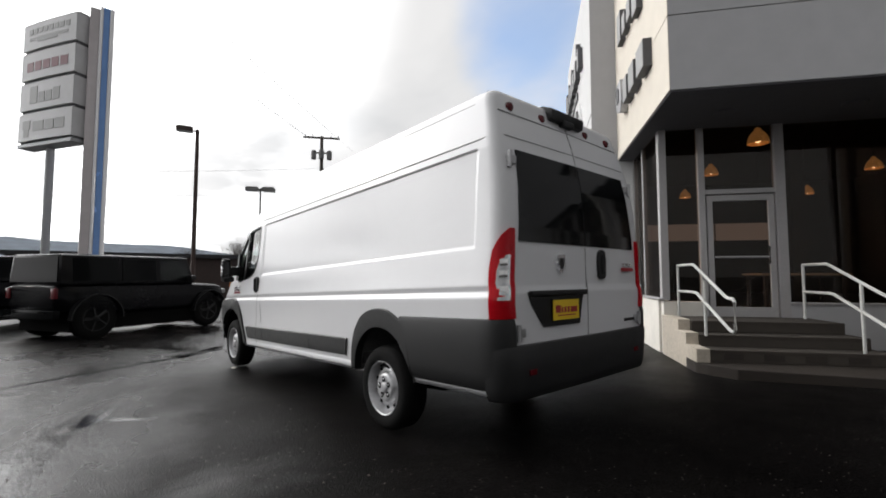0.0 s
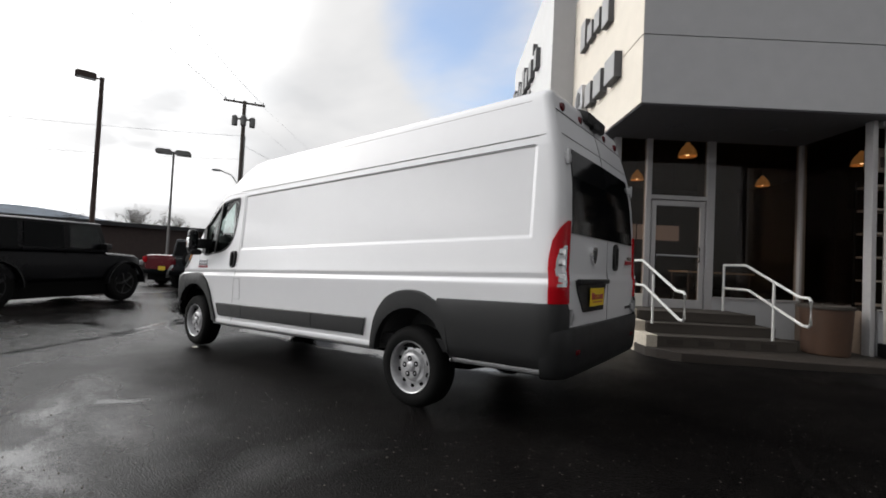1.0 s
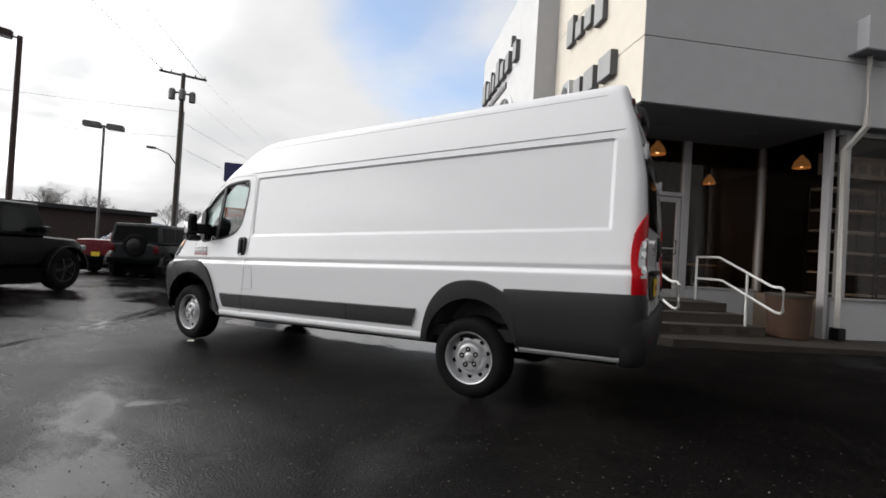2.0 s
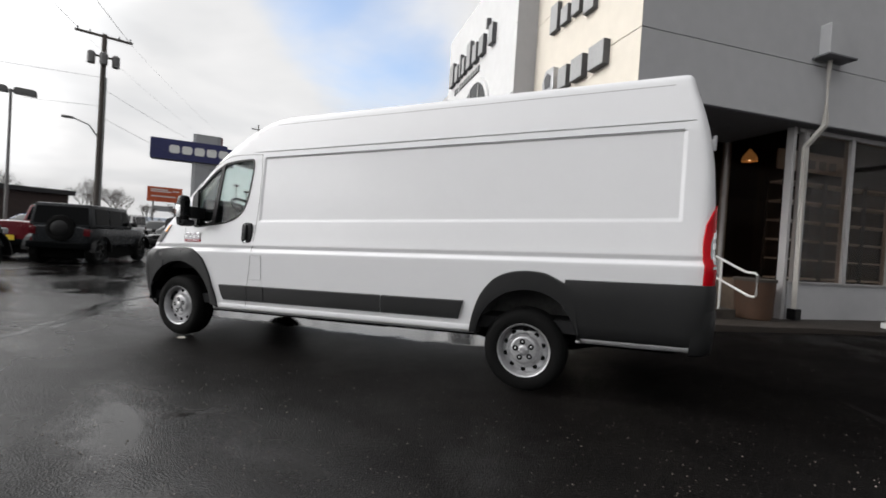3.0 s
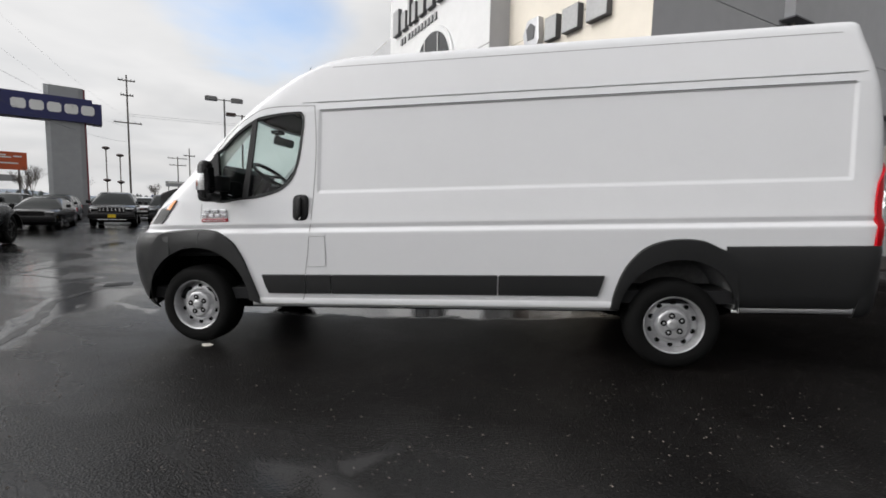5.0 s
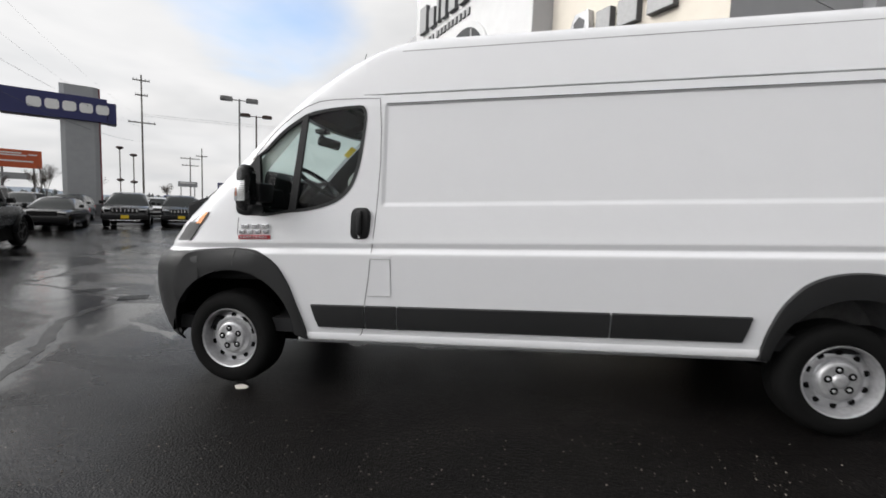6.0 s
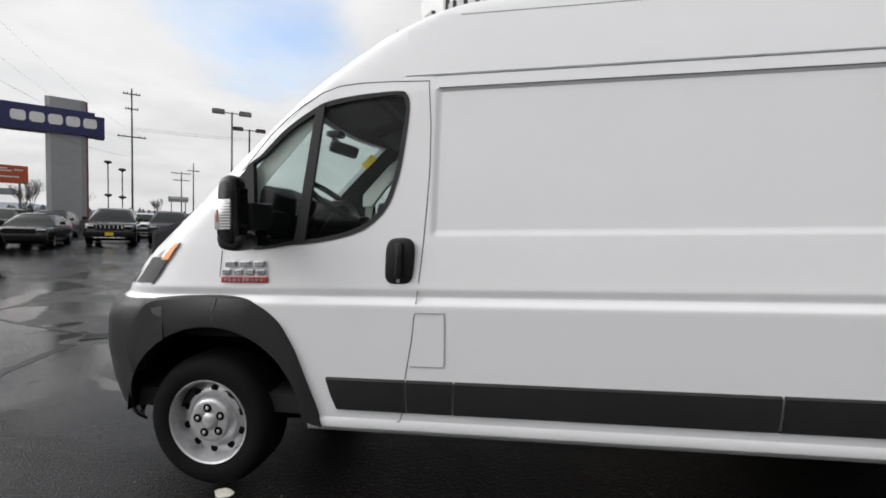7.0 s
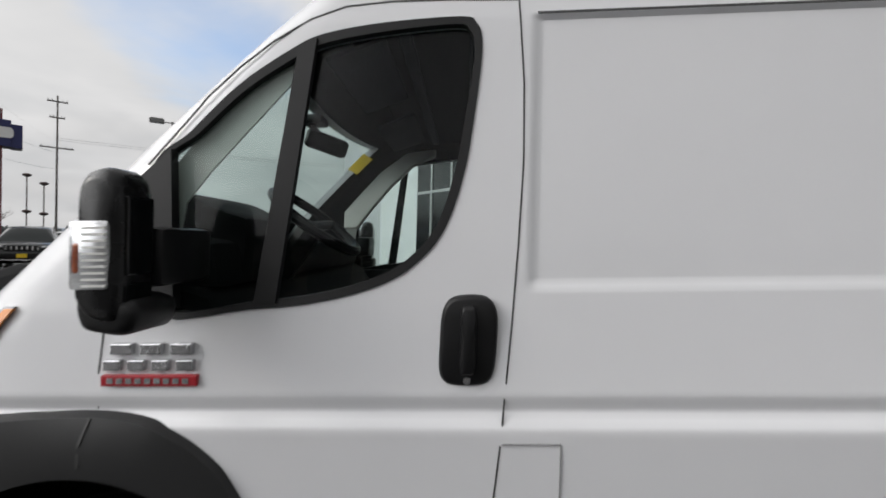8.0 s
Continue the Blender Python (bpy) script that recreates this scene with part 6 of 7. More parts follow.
def car_body(poly, W):
    """The lower body of a car: rounded sections along a profile, drawn in at nose and tail."""
    def span(x):
        zs = []
        for (xa, za), (xb, zb) in zip(poly, poly[1:] + poly[:1]):
            if min(xa, xb) - 1e-6 <= x <= max(xa, xb) + 1e-6:
                zs += [za, zb] if abs(xb - xa) < 1e-6 else [za + (zb - za) * (x - xa) / (xb - xa)]
        return min(zs), max(zs)
    x0, x1 = min(p[0] for p in poly), max(p[0] for p in poly)
    mid, half = (x0 + x1) / 2, (x1 - x0) / 2
    b = bmesh.new()
    rings = []
    for i in range(25):
        k = -math.cos(math.pi * i / 24)
        x = mid + half * k * 0.998
        lo, hi = span(x)
        w = W * (1 - 0.17 * max(0.0, (abs(k) - 0.70) / 0.30) ** 2)
        hgt = hi - lo
        half_ring = [(w * 0.90, lo), (w * 0.985, lo + 0.12 * hgt), (w, lo + 0.5 * hgt), (w * 0.985, hi - 0.20 * hgt), (w * 0.955, hi - 0.07 * hgt), (w * 0.88, hi - 0.005), (w * 0.5, hi + 0.012), (0, hi + 0.018)]
        ring = half_ring + [(-y, z) for y, z in half_ring[-2::-1]]
        rings.append([b.verts.new((x, y, z)) for y, z in ring])
    n = len(rings[0])
    for r0, r1 in zip(rings, rings[1:]):
        for j in range(n):
            b.faces.new((r0[j], r0[(j + 1) % n], r1[(j + 1) % n], r1[j]))
    b.faces.new(rings[0])
    b.faces.new(rings[-1])
    bmesh.ops.recalc_face_normals(b, faces=b.faces)
    return b


def cabin_ring(p, x, grow=0.0):
    """Half a section of a rounded cabin at x, from the belt up to the middle of the roof."""
    W, base = p["W"] / 2 * 0.94, p["roof"][0][1] - 0.03
    top = lerp(p["roof"], x)
    k = max(0.02, top - base)
    full = max(q[1] for q in p["roof"]) - base
    lean = p["ins"] * 1.25
    pts = []
    for f, c in ((0.0, 0.0), (0.35, 0.30), (0.70, 0.62), (0.88, 0.86), (0.96, 1.12), (1.0, 1.7), (1.015, 3.0)):
        y = W - lean * c * k / full
        pts.append((x, max(0.05, y) + grow, base + f * k + (grow if f > 0.8 else 0.0)))
    return pts + [(x, 0.0, base + 1.02 * k + grow)]


def cabin_sheet(p, x0, x1, f0, f1, n=16, grow=0.0, both=True):
    """A piece of the cabin's skin between two stations and two rows of its section; both: over the top to the other side."""
    rows = []
    for i in range(n + 1):
        half = cabin_ring(p, x0 + (x1 - x0) * i / n, grow)[f0:f1 + 1]
        rows.append(half + ([(x, -y, z) for x, y, z in half[-2::-1]] if both else []))
    return grid(rows)


def rounded_cabin(p, paint, v):
    x0, x1 = p["roof"][0][0], p["roof"][-1][0]
    g = part("glasshouse", cabin_sheet(p, x0 + 0.01, x1 - 0.01, 0, 7, 22), CAR_PANE, v, "dark reflecting glass all round", smooth=True)
    tops = [q[0] for q in p["roof"] if q[1] > max(w[1] for w in p["roof"]) - 0.09]
    part("roof", thick(cabin_sheet(p, min(tops) - 0.10, max(tops) + 0.02, 3, 7, 10, 0.006), 0.004), paint, v, smooth=True)
    for s in (1, -1):
        def flip(b):
            if s < 0:
                b.transform(Matrix.Diagonal((1, -1, 1, 1)))
            return b
        for x in p["posts"]:
            part("door_post", flip(thick(cabin_sheet(p, x - 0.035, x + 0.035, 0, 4, 2, 0.006, False), 0.004)), paint, g)
        for a, c in ((x0 + 0.02, min(tops) - 0.05), (max(tops) - 0.02, x1 - 0.03)):
            rows = []
            for i in range(9):
                r = cabin_ring(p, a + (c - a) * i / 8, 0.007)
                rows.append([r[2], r[3], r[4], r[5]])
            part("roof_pillar", flip(thick(grid(rows), 0.004)), paint, g, smooth=True)


def parked(shape, paint, x, y, heading, name, label, category, group="", plate=False, spare=False, scale=1.0, dark_rims=False):
    p = SHAPES[shape]
    v = thing(name, Matrix.Translation((x, y, ground_z(x, y))) @ pose(0, 0, 0, 0, 0, heading) @ Matrix.Scale(scale, 4), label, category, group)
    W, h, L = p["W"] / 2, p["lift"], p["low"]
    up = lambda q: (q[0], q[1] + h)
    body = car_body([up(q) for q in L], W)
    body_ob = part("body", body, paint, v, smooth=True)
    carve(body_ob, [prism(disc_poly((sx * p["wb"], p["r"], p["r"] * 1.14), 24), a, c) for sx in (-1, 1) for a, c in ((-W - 0.3, -W + 0.32), (W - 0.32, W + 0.3))])
    cab = [up(q) for q in p["cab"]]
    zb, zt = cab[0][1], max(q[1] for q in cab)
    ins = lambda q: 0.03 + p["ins"] * (q[1] - zb) / (zt - zb)
    if "roof" in p:
        rounded_cabin(p, paint, v)
    else:
        cabin = part("cabin", prism(cab, -W, W, 0.07, taper=ins), paint, v, smooth=True)
    # side glass, pane by pane
    z0, z1 = zb + 0.10, zt - 0.12
    def edge_x(z, front):
        a, c = (cab[3], cab[2]) if front else (cab[0], cab[1])
        return a[0] + (c[0] - a[0]) * (z - a[1]) / (c[1] - a[1])
    if shape == "boxy":
        # the front row is hollow, so that daylight shows through its windows
        fx = lambda z, d: (edge_x(z, True) + d, z)
        carve(cabin, [prism([(-0.1, z0 - 0.04), (-0.1, z1 + 0.03), fx(z1 + 0.03, -0.06), fx(z0 - 0.04, -0.06)], -W + 0.14, W - 0.14),
                      prism([(0.06, z0 + 0.03), (0.06, z1 - 0.03), fx(z1 - 0.03, -0.18), fx(z0 + 0.03, -0.18)], -W - 0.2, W + 0.2),
                      prism([fx(z0 + 0.02, -0.2), fx(z1, -0.2), fx(z1, 0.2), fx(z0 + 0.02, 0.2)], -W * 0.78, W * 0.78)])
        # silver tubes added for the sky's bright reflection along the roof edges
        for s in (-1, 1):
            part("roof_edge_glint", tube([(q[0], s * (W - ins(q) - 0.01), q[1] - 0.03) for q in (cab[1], cab[2])], 0.016, 6), STEEL, v, smooth=True)
    for s in (-1, 1):
        for k, (a, c) in enumerate(p.get("wins", ())):
            a0 = max(a, edge_x(z0, False) + 0.12)
            a1 = max(a, edge_x(z1, False) + 0.12)
            c0 = min(c if k < len(p["wins"]) - 1 else 9, edge_x(z0, True) - 0.14)
            c1 = min(c if k < len(p["wins"]) - 1 else 9, edge_x(z1, True) - 0.14)
            q = [(a0, z0), (c0, z0), (c1, z1), (a1, z1)]
            b = bmesh.new()
            b.faces.new([b.verts.new((e[0], s * (W - ins(e) + 0.006), e[1])) for e in q])
            part("side_window", thick(b, 0.01), PANE if shape == "boxy" and k == 2 else CAR_GLASS, v)
    for front in (True, False) if "roof" not in p else ():
        sgn = 1 if front else -1
        rows = []
        for z in (zb + 0.08, zt - 0.10):
            w = (W - ins((0, z))) * 0.88
            rows.append([(edge_x(z, front) + sgn * 0.008, -w, z), (edge_x(z, front) + sgn * 0.008, w, z)])
        part("windscreen" if front else "rear_window", thick(grid(rows), 0.01), PANE if front and shape == "boxy" else TINT if front else CAR_GLASS, v)
    nose, tail = max(q[0] for q in L), min(q[0] for q in L)
    zl = 0.72 * zb
    part("front_bumper", box(nose - 0.08, nose + 0.06, -W * 0.96, W * 0.96, 0.40 + h, 0.62 + h, 0.03), BLACK, v, smooth=True)
    part("rear_bumper", box(tail - 0.06, tail + 0.08, -W * 0.96, W * 0.96, 0.45 + h, 0.66 + h, 0.03), CAR_GLASS, v, smooth=True)
    gr = part("grille", box(nose - 0.03, nose + 0.015, -W * 0.55, W * 0.55, zl, zl + 0.20, 0.01), BLACK, v)
    for k in range(7):
        y0 = -W * 0.48 + k * W * 0.16
        part("grille_slot", box(nose + 0.010, nose + 0.024, y0 - 0.025, y0 + 0.025, zl + 0.03, zl + 0.17, 0.004), CHROME if shape == "crossover" else BLACK, gr)
    for s in (-1, 1):
        if "roof" in p:
            part("fog_lamp", box(nose - 0.10, nose + 0.03, s * W * 0.70 - 0.11, s * W * 0.70 + 0.11, 0.40, 0.47, 0.02), CLEAR_LENS, v, smooth=True)
        part("headlamp", box(nose - 0.14, nose + 0.012, s * W * 0.74 - 0.16, s * W * 0.74 + 0.16, zl + (0.10 if "roof" in p else 0.04), zl + 0.18, 0.03), LAMP_LENS if shape in ("boxy", "jeep") else CLEAR_LENS, v, smooth=True)
        part("tail_lamp", box(tail - 0.015, tail + 0.05, s * W * 0.82 - 0.09, s * W * 0.82 + 0.09, zl + 0.06, zl + 0.30, 0.02), DARK_LENS if shape in ("boxy", "jeep") else RED_LENS, v, smooth=True)
        part("door_mirror", box(edge_x(z0, True) - 0.28, edge_x(z0, True) - 0.12, s * (W + 0.10) - 0.09, s * (W + 0.10) + 0.09, z0 - 0.02, z0 + 0.14, 0.03), BLACK, v, smooth=True)
        for sx in (-1, 1):
            far_wheel(v, sx * p["wb"], s * (W - 0.02), p["r"], dark=dark_rims)
            if shape in ("jeep", "boxy"):
                c = (sx * p["wb"], p["r"], p["r"] * 1.14)
                a = [(c[0] + (c[2] + 0.03) * math.cos(radians(t)), c[1] + (c[2] + 0.03) * math.sin(radians(t))) for t in range(0, 181, 15)]
                rows = [[(q[0], s * (W - 0.05), q[1]) for q in a], [(q[0], s * (W + 0.09), q[1]) for q in a]]
                part("fender_flare", thick(grid(rows), 0.03), BLACK, v)
    if shape == "crossover":
        part("bumper_lip", box(nose - 0.06, nose + 0.07, -W * 0.62, W * 0.62, 0.34, 0.375, 0.012), CHROME, v)
    part("underbody", box(tail + 0.3, nose - 0.3, -W * 0.9, W * 0.9, 0.22, 0.55 + h), UNDER, v)
    if plate:
        part("plate_card", box(nose + 0.06, nose + 0.066, -0.15, 0.15, 0.45 + h, 0.60 + h), YELLOW, v)
        part("plate_card", box(tail - 0.068, tail - 0.06, -0.55 if spare else -0.15, -0.25 if spare else 0.15, 0.62 + h, 0.78 + h), YELLOW, v)
    if spare:
        b = lathe([(0.26, 0.0), (0.30, 0.02), (0.40, 0.0), (0.42, -0.05), (0.42, -0.20), (0.3, -0.22)], 28, "x")
        b.transform(Matrix.Translation((tail - 0.02, 0.0, 1.10 + h)) @ pose(0, 0, 0, 0, 0, 180))
        sp = part("spare_wheel", b, RUBBER, v, smooth=True)
        b = lathe([(0.25, 0.0), (0.2, 0.02), (0.05, 0.03)], 20, "x")
        b.transform(Matrix.Translation((tail - 0.03, 0.0, 1.10 + h)) @ pose(0, 0, 0, 0, 0, 180))
        part("spare_rim", b, BLACK, sp, smooth=True)
    return v


parked("boxy", CAR_BLACK, -7.95, -0.25, 119, "off_roader", "black boxy four-door off-roader parked on wet asphalt", "car", dark_rims=True)
parked("jeep", CAR_GREY, -12.9, 6.75, 123, "off_roader", "dark grey boxy off-roader with spare wheel on back", "car", spare=True, dark_rims=True)
parked("pickup", CAR_RED, -16.2, 7.75, 121, "pickup_truck", "dark red pickup truck parked beside an off-roader", "car", plate=True, scale=1.06)
parked("pickup", CAR_BLACK, -12.6, -3.9, 120, "pickup_truck", "tall black pickup truck parked beyond an off-roader", "car", scale=1.16)
parked("coupe", CAR_GLOSS, -20.36, 15.7, -52, "coupe", "black low coupe parked nose towards the lot", "car")
parked("crossover", CAR_GLOSS, -20.1, 19.6, -50, "crossover_car", "black crossover with bright slotted grille and yellow plate card", "car", plate=True, scale=1.15)
parked("crossover", CAR_GREY, -18.9, 22.2, -50, "crossover_car", "dark grey crossover parked in the row", "car", plate=True, scale=1.12)
for _p, _x, _y, _sh, _l in ((CAR_WHITE, -24.5, 26.5, "crossover", "white crossover parked in the back row"), (CAR_GLOSS, -28.6, 20.4, "crossover", "black crossover parked in the back row"), (CAR_GREY, -25.3, 20.6, "crossover", "dark grey crossover parked in the back row"), (CAR_WHITE, -24.8, 15.2, "jeep", "white boxy off-roader parked in the back row"), (CAR_BLUE, -33.0, 38.0, "pickup", "blue pickup truck far across the lot"), (CAR_BLUE, -22.2, 9.6, "crossover", "blue crossover parked beyond a red pickup"), (CAR_GREY, -15.2, 27.0, "crossover", "grey crossover parked in the back row"), (CAR_GLOSS, -22.0, 29.0, "crossover", "black crossover parked in the back row")):
    parked(_sh, _p, _x, _y, -52, "parked_car", _l, "car", "cars in the back row")


# ---- signs, poles and wires ----
def build_brand_pylon():
    m = Matrix.Translation((-14.77, -1.31, 0)) @ pose(0, 0, 0, 0, 0, 209) @ Matrix.Translation((0.22, 0, 0)) @ Matrix.Diagonal((0.87, 1, 1, 1))
    s = thing("pylon_sign", m, "tall pylon sign with four grey-white bowed panels and polished column", "sign")

    def bow(x):
        return 0.30 + 0.05 * (1 - ((x - 1.885) / 1.885) ** 2)
    xs = [3.77 * i / 12 for i in range(13)]

    def plate(x0, x1, z0, z1, bm, slant=0.0):
        """A raised flat shape that follows the bowed face."""
        n = 4
        rows = []
        for z in (z0, z1):
            rows.append([(x0 + (x1 - x0) * i / n + (slant if z == z1 else 0), bow(x0 + (x1 - x0) * i / n) + 0.012, z) for i in range(n + 1)])
        vs = [[bm.verts.new(p) for p in r] for r in rows]
        for i in range(n):
            bm.faces.new((vs[0][i], vs[0][i + 1], vs[1][i + 1], vs[1][i]))
    for k in range(4):
        z0 = 6.67 + 1.265 * k
        p = part("panel", prism([(x, bow(x)) for x in xs] + [(3.77, -0.28), (0.0, -0.28)], z0 + 0.09, z0 + 1.215, plane="xy"), PANEL_GREY, s, "pale grey bowed sign panel with darker shapes")
        bb = bmesh.new()
        if k == 0:
            for a, c in ((0.45, 1.05), (1.13, 1.75), (1.83, 2.62)):
                plate(a, c, z0 + 0.44, z0 + 0.84, bb)
        elif k == 1:
            for a, c, t in ((0.85, 1.28, 0.80), (1.36, 1.78, 0.72), (1.86, 2.28, 0.72), (2.40, 2.95, 1.0)):
                plate(a, c, z0 + 0.34, z0 + 0.04 + t, bb)
        elif k == 2:
            for i in range(5):
                plate(0.42 + 0.60 * i, 0.90 + 0.60 * i, z0 + 0.42, z0 + 0.80, bb)
        else:
            for i in range(8):
                plate(0.40 + 0.37 * i, 0.68 + 0.37 * i, z0 + 0.72, z0 + 0.94, bb)
            plate(0.5, 3.2, z0 + 0.46, z0 + 0.58, bb)
            plate(1.2, 2.6, z0 + 0.36, z0 + 0.455, bb)
        part("sign_shape", thick(bb, 0.02), PLUM if k == 2 else LETTER, p)
        if k == 0:
            bb = bmesh.new()
            plate(2.82, 3.40, z0 + 0.55, z0 + 0.92, bb)
            plate(2.92, 3.30, z0 + 0.24, z0 + 0.545, bb)
            part("sign_shield", thick(bb, 0.02), LETTER, p)
    part("back_frame", box(0.02, 3.75, -0.2, 0.2, 6.60, 11.75), LETTER_DARK, s)
    part("panel_base", box(-0.02, 3.79, -0.30, 0.30, 6.52, 6.66, 0.02), SIGN_GREY, s)
    g = ground_z(-15, -1)
    inv = m.inverted()
    for nm, mt, x0, x1, y0, y1, top, lb in (("column", COLUMN, -15.3, -14.8, -1.28, -0.98, 12.05, "pale grey clad column"), ("polished_strip", MIRRORED, -15.35, -14.70, -0.979, -0.86, 12.15, "polished bright metal strip"), ("blue_strip", STRIPE_BLUE, -15.35, -14.72, -0.859, -0.66, 12.14, "blue strip coloured as a reflection in the column"), ("polished_strip", MIRRORED, -15.35, -14.70, -0.659, -0.50, 12.15, "polished bright metal strip")):
        b = box(x0, x1, y0, y1, g, top, 0.05 if mt is MIRRORED else 0.02)
        b.transform(inv)
        part(nm, b, mt, s, lb)
    b = tube([(-16.8, -2.25, g), (-16.8, -2.25, 6.6)], 0.15, 14)
    b.transform(inv)
    part("post", b, SIGN_GREY, s, smooth=True)


build_brand_pylon()


def build_blue_sign():
    x, y = -32.7, 27.97
    g = ground_z(x, y)
    s = thing("roadside_sign", Matrix.Translation((x, y, 0)) @ pose(0, 0, 0, 0, 0, 48), "navy blue sign panel on a wide grey pillar", "sign")
    part("pillar", prism([(-1.2, -0.40), (-0.9, -0.50), (0.9, -0.50), (1.2, -0.40), (1.2, 0.45), (-1.2, 0.45)], g, 9.95, plane="xy"), SIGN_GREY, s, "wide grey metal pillar")
    part("pillar_edge", box(1.2, 1.32, -0.38, 0.45, g, 9.9), SIGN_EDGE, s)
    part("plinth", box(-1.4, 1.45, -0.6, 0.6, g, g + 0.9), LETTER_DARK, s)
    p = part("panel", box(-4.55, 1.75, -0.75, 0.75, 7.25, 9.10, 0.02), SIGN_BLUE, s, "navy blue sign panel with five white shapes")
    part("panel_step", box(1.75, 2.35, -0.70, 0.70, 7.2, 8.85, 0.02), SIGN_BLUE, p)
    for k in range(5):
        a = -3.05 + 1.02 * k
        part("sign_shape", prism([(a + 0.12, 7.84), (a + 0.72, 7.84), (a + 0.84, 8.0), (a + 0.84, 8.42), (a + 0.72, 8.58), (a + 0.12, 8.58), (a, 8.42), (a, 8.0)], -0.775, -0.751), SIGN_WHITE, p)


build_blue_sign()


def build_billboard():
    d, az = 88.0, radians(53.4)
    x, y = 4.2 - d * math.sin(az), -3.7 + d * math.cos(az)
    g = ground_z(x, y)
    s = thing("billboard", Matrix.Translation((x, y, g)) @ pose(0, 0, 0, 0, 0, 53), "orange-red roadside billboard with pale lines", "billboard")
    p = part("board", box(-2.5, 2.5, -0.15, 0.15, 5.1, 7.55, 0.02), ORANGE, s)
    bb = bmesh.new()
    for z, a, c in ((7.0, -2.0, 0.4), (6.7, -2.0, 0.9), (5.9, -1.9, 1.6), (6.85, 1.1, 2.0)):
        box(a, c, -0.165, -0.151, z, z + 0.18, bm=bb)
    part("board_line", bb, SIGN_WHITE, p)
    for a in (-1.6, 1.6):
        part("leg", box(a - 0.12, a + 0.12, -0.1, 0.1, 0, 5.1), POLE_GREY, s)
    part("lower_sign", box(-1.8, 1.2, -0.12, 0.12, 3.5, 4.4, 0.02), SIGN_GREY, s)


build_billboard()


def street_lamp(x, y, top, heads, material, turn, label, r=0.10):
    """A post with one or two box heads. heads: offsets along the arm."""
    g = ground_z(x, y)
    s = thing("street_lamp", Matrix.Translation((x, y, g)) @ pose(0, 0, 0, 0, 0, turn), label, "street lamp", "lamps of the lot")
    h = top - g
    part("post", tube([(0, 0, 0), (0, 0, h)], r, 10, r1=r * 0.75), material, s, smooth=True)
    part("base", lathe([(r * 2.2, 0), (r * 2.2, 0.5), (r * 1.3, 0.55)], 14), CONCRETE, s)
    lo, hi = min(0, min(heads)), max(0, max(heads))
    part("arm", tube([(lo, 0, h - 0.08), (hi, 0, h - 0.08)], 0.035, 6), material, s)
    for k in heads:
        a = part("lamp_head", prism([(k - 0.36, h - 0.16), (k + 0.36, h - 0.16), (k + 0.36, h + 0.02), (k + 0.28, h + 0.08), (k - 0.28, h + 0.08), (k - 0.36, h + 0.02)], -0.22, 0.22, 0.015), material, s, "flat box lamp head")
        part("lamp_glass", box(k - 0.3, k + 0.3, -0.17, 0.17, h - 0.175, h - 0.161), CLEAR_LENS, a)


def far_lamp(x, y, top, mid):
    """A slim post with a shallow round head and a second fitting half way up."""
    g = ground_z(x, y)
    s = thing("street_lamp", Matrix.Translation((x, y, g)), "slim dark lamp post with small round head across the lot", "street lamp", "lamps of the lot")
    part("post", tube([(0, 0, 0), (0, 0, top - g)], 0.05, 8), RUST, s, smooth=True)
    for z in (top - g, mid - g):
        b = lathe([(0.06, -0.22), (0.30, -0.10), (0.34, 0.0), (0.26, 0.08), (0.08, 0.12)], 14)
        b.transform(Matrix.Translation((0, 0, z)))
        part("lamp_head", b, RUST, s, smooth=True)


street_lamp(-16.7, 3.07, 8.47, (-0.55,), RUST, 78, "tall dark brown lamp post with single flat head", 0.11)
street_lamp(-19.33, 7.06, 6.49, (-0.45, 0.45), POLE_GREY, 60, "slim grey lamp post with twin flat heads", 0.07)
street_lamp(-15.85, 23.7, 7.85, (-0.75, 0.75), POLE_GREY, 34, "grey lamp post with two wide flat heads", 0.07)
street_lamp(-18.76, 30.2, 8.15, (-0.8, 0.8), RUST, 34, "dark lamp post with two flat heads", 0.08)
far_lamp(-37.4, 36.16, 6.29, 3.1)
far_lamp(-36.6, 36.95, 5.65, 2.95)
street_lamp(-5.5, 33.0, 8.5, (-0.8, 0.8), POLE_GREY, 20, "grey lamp post with two wide flat heads", 0.07)


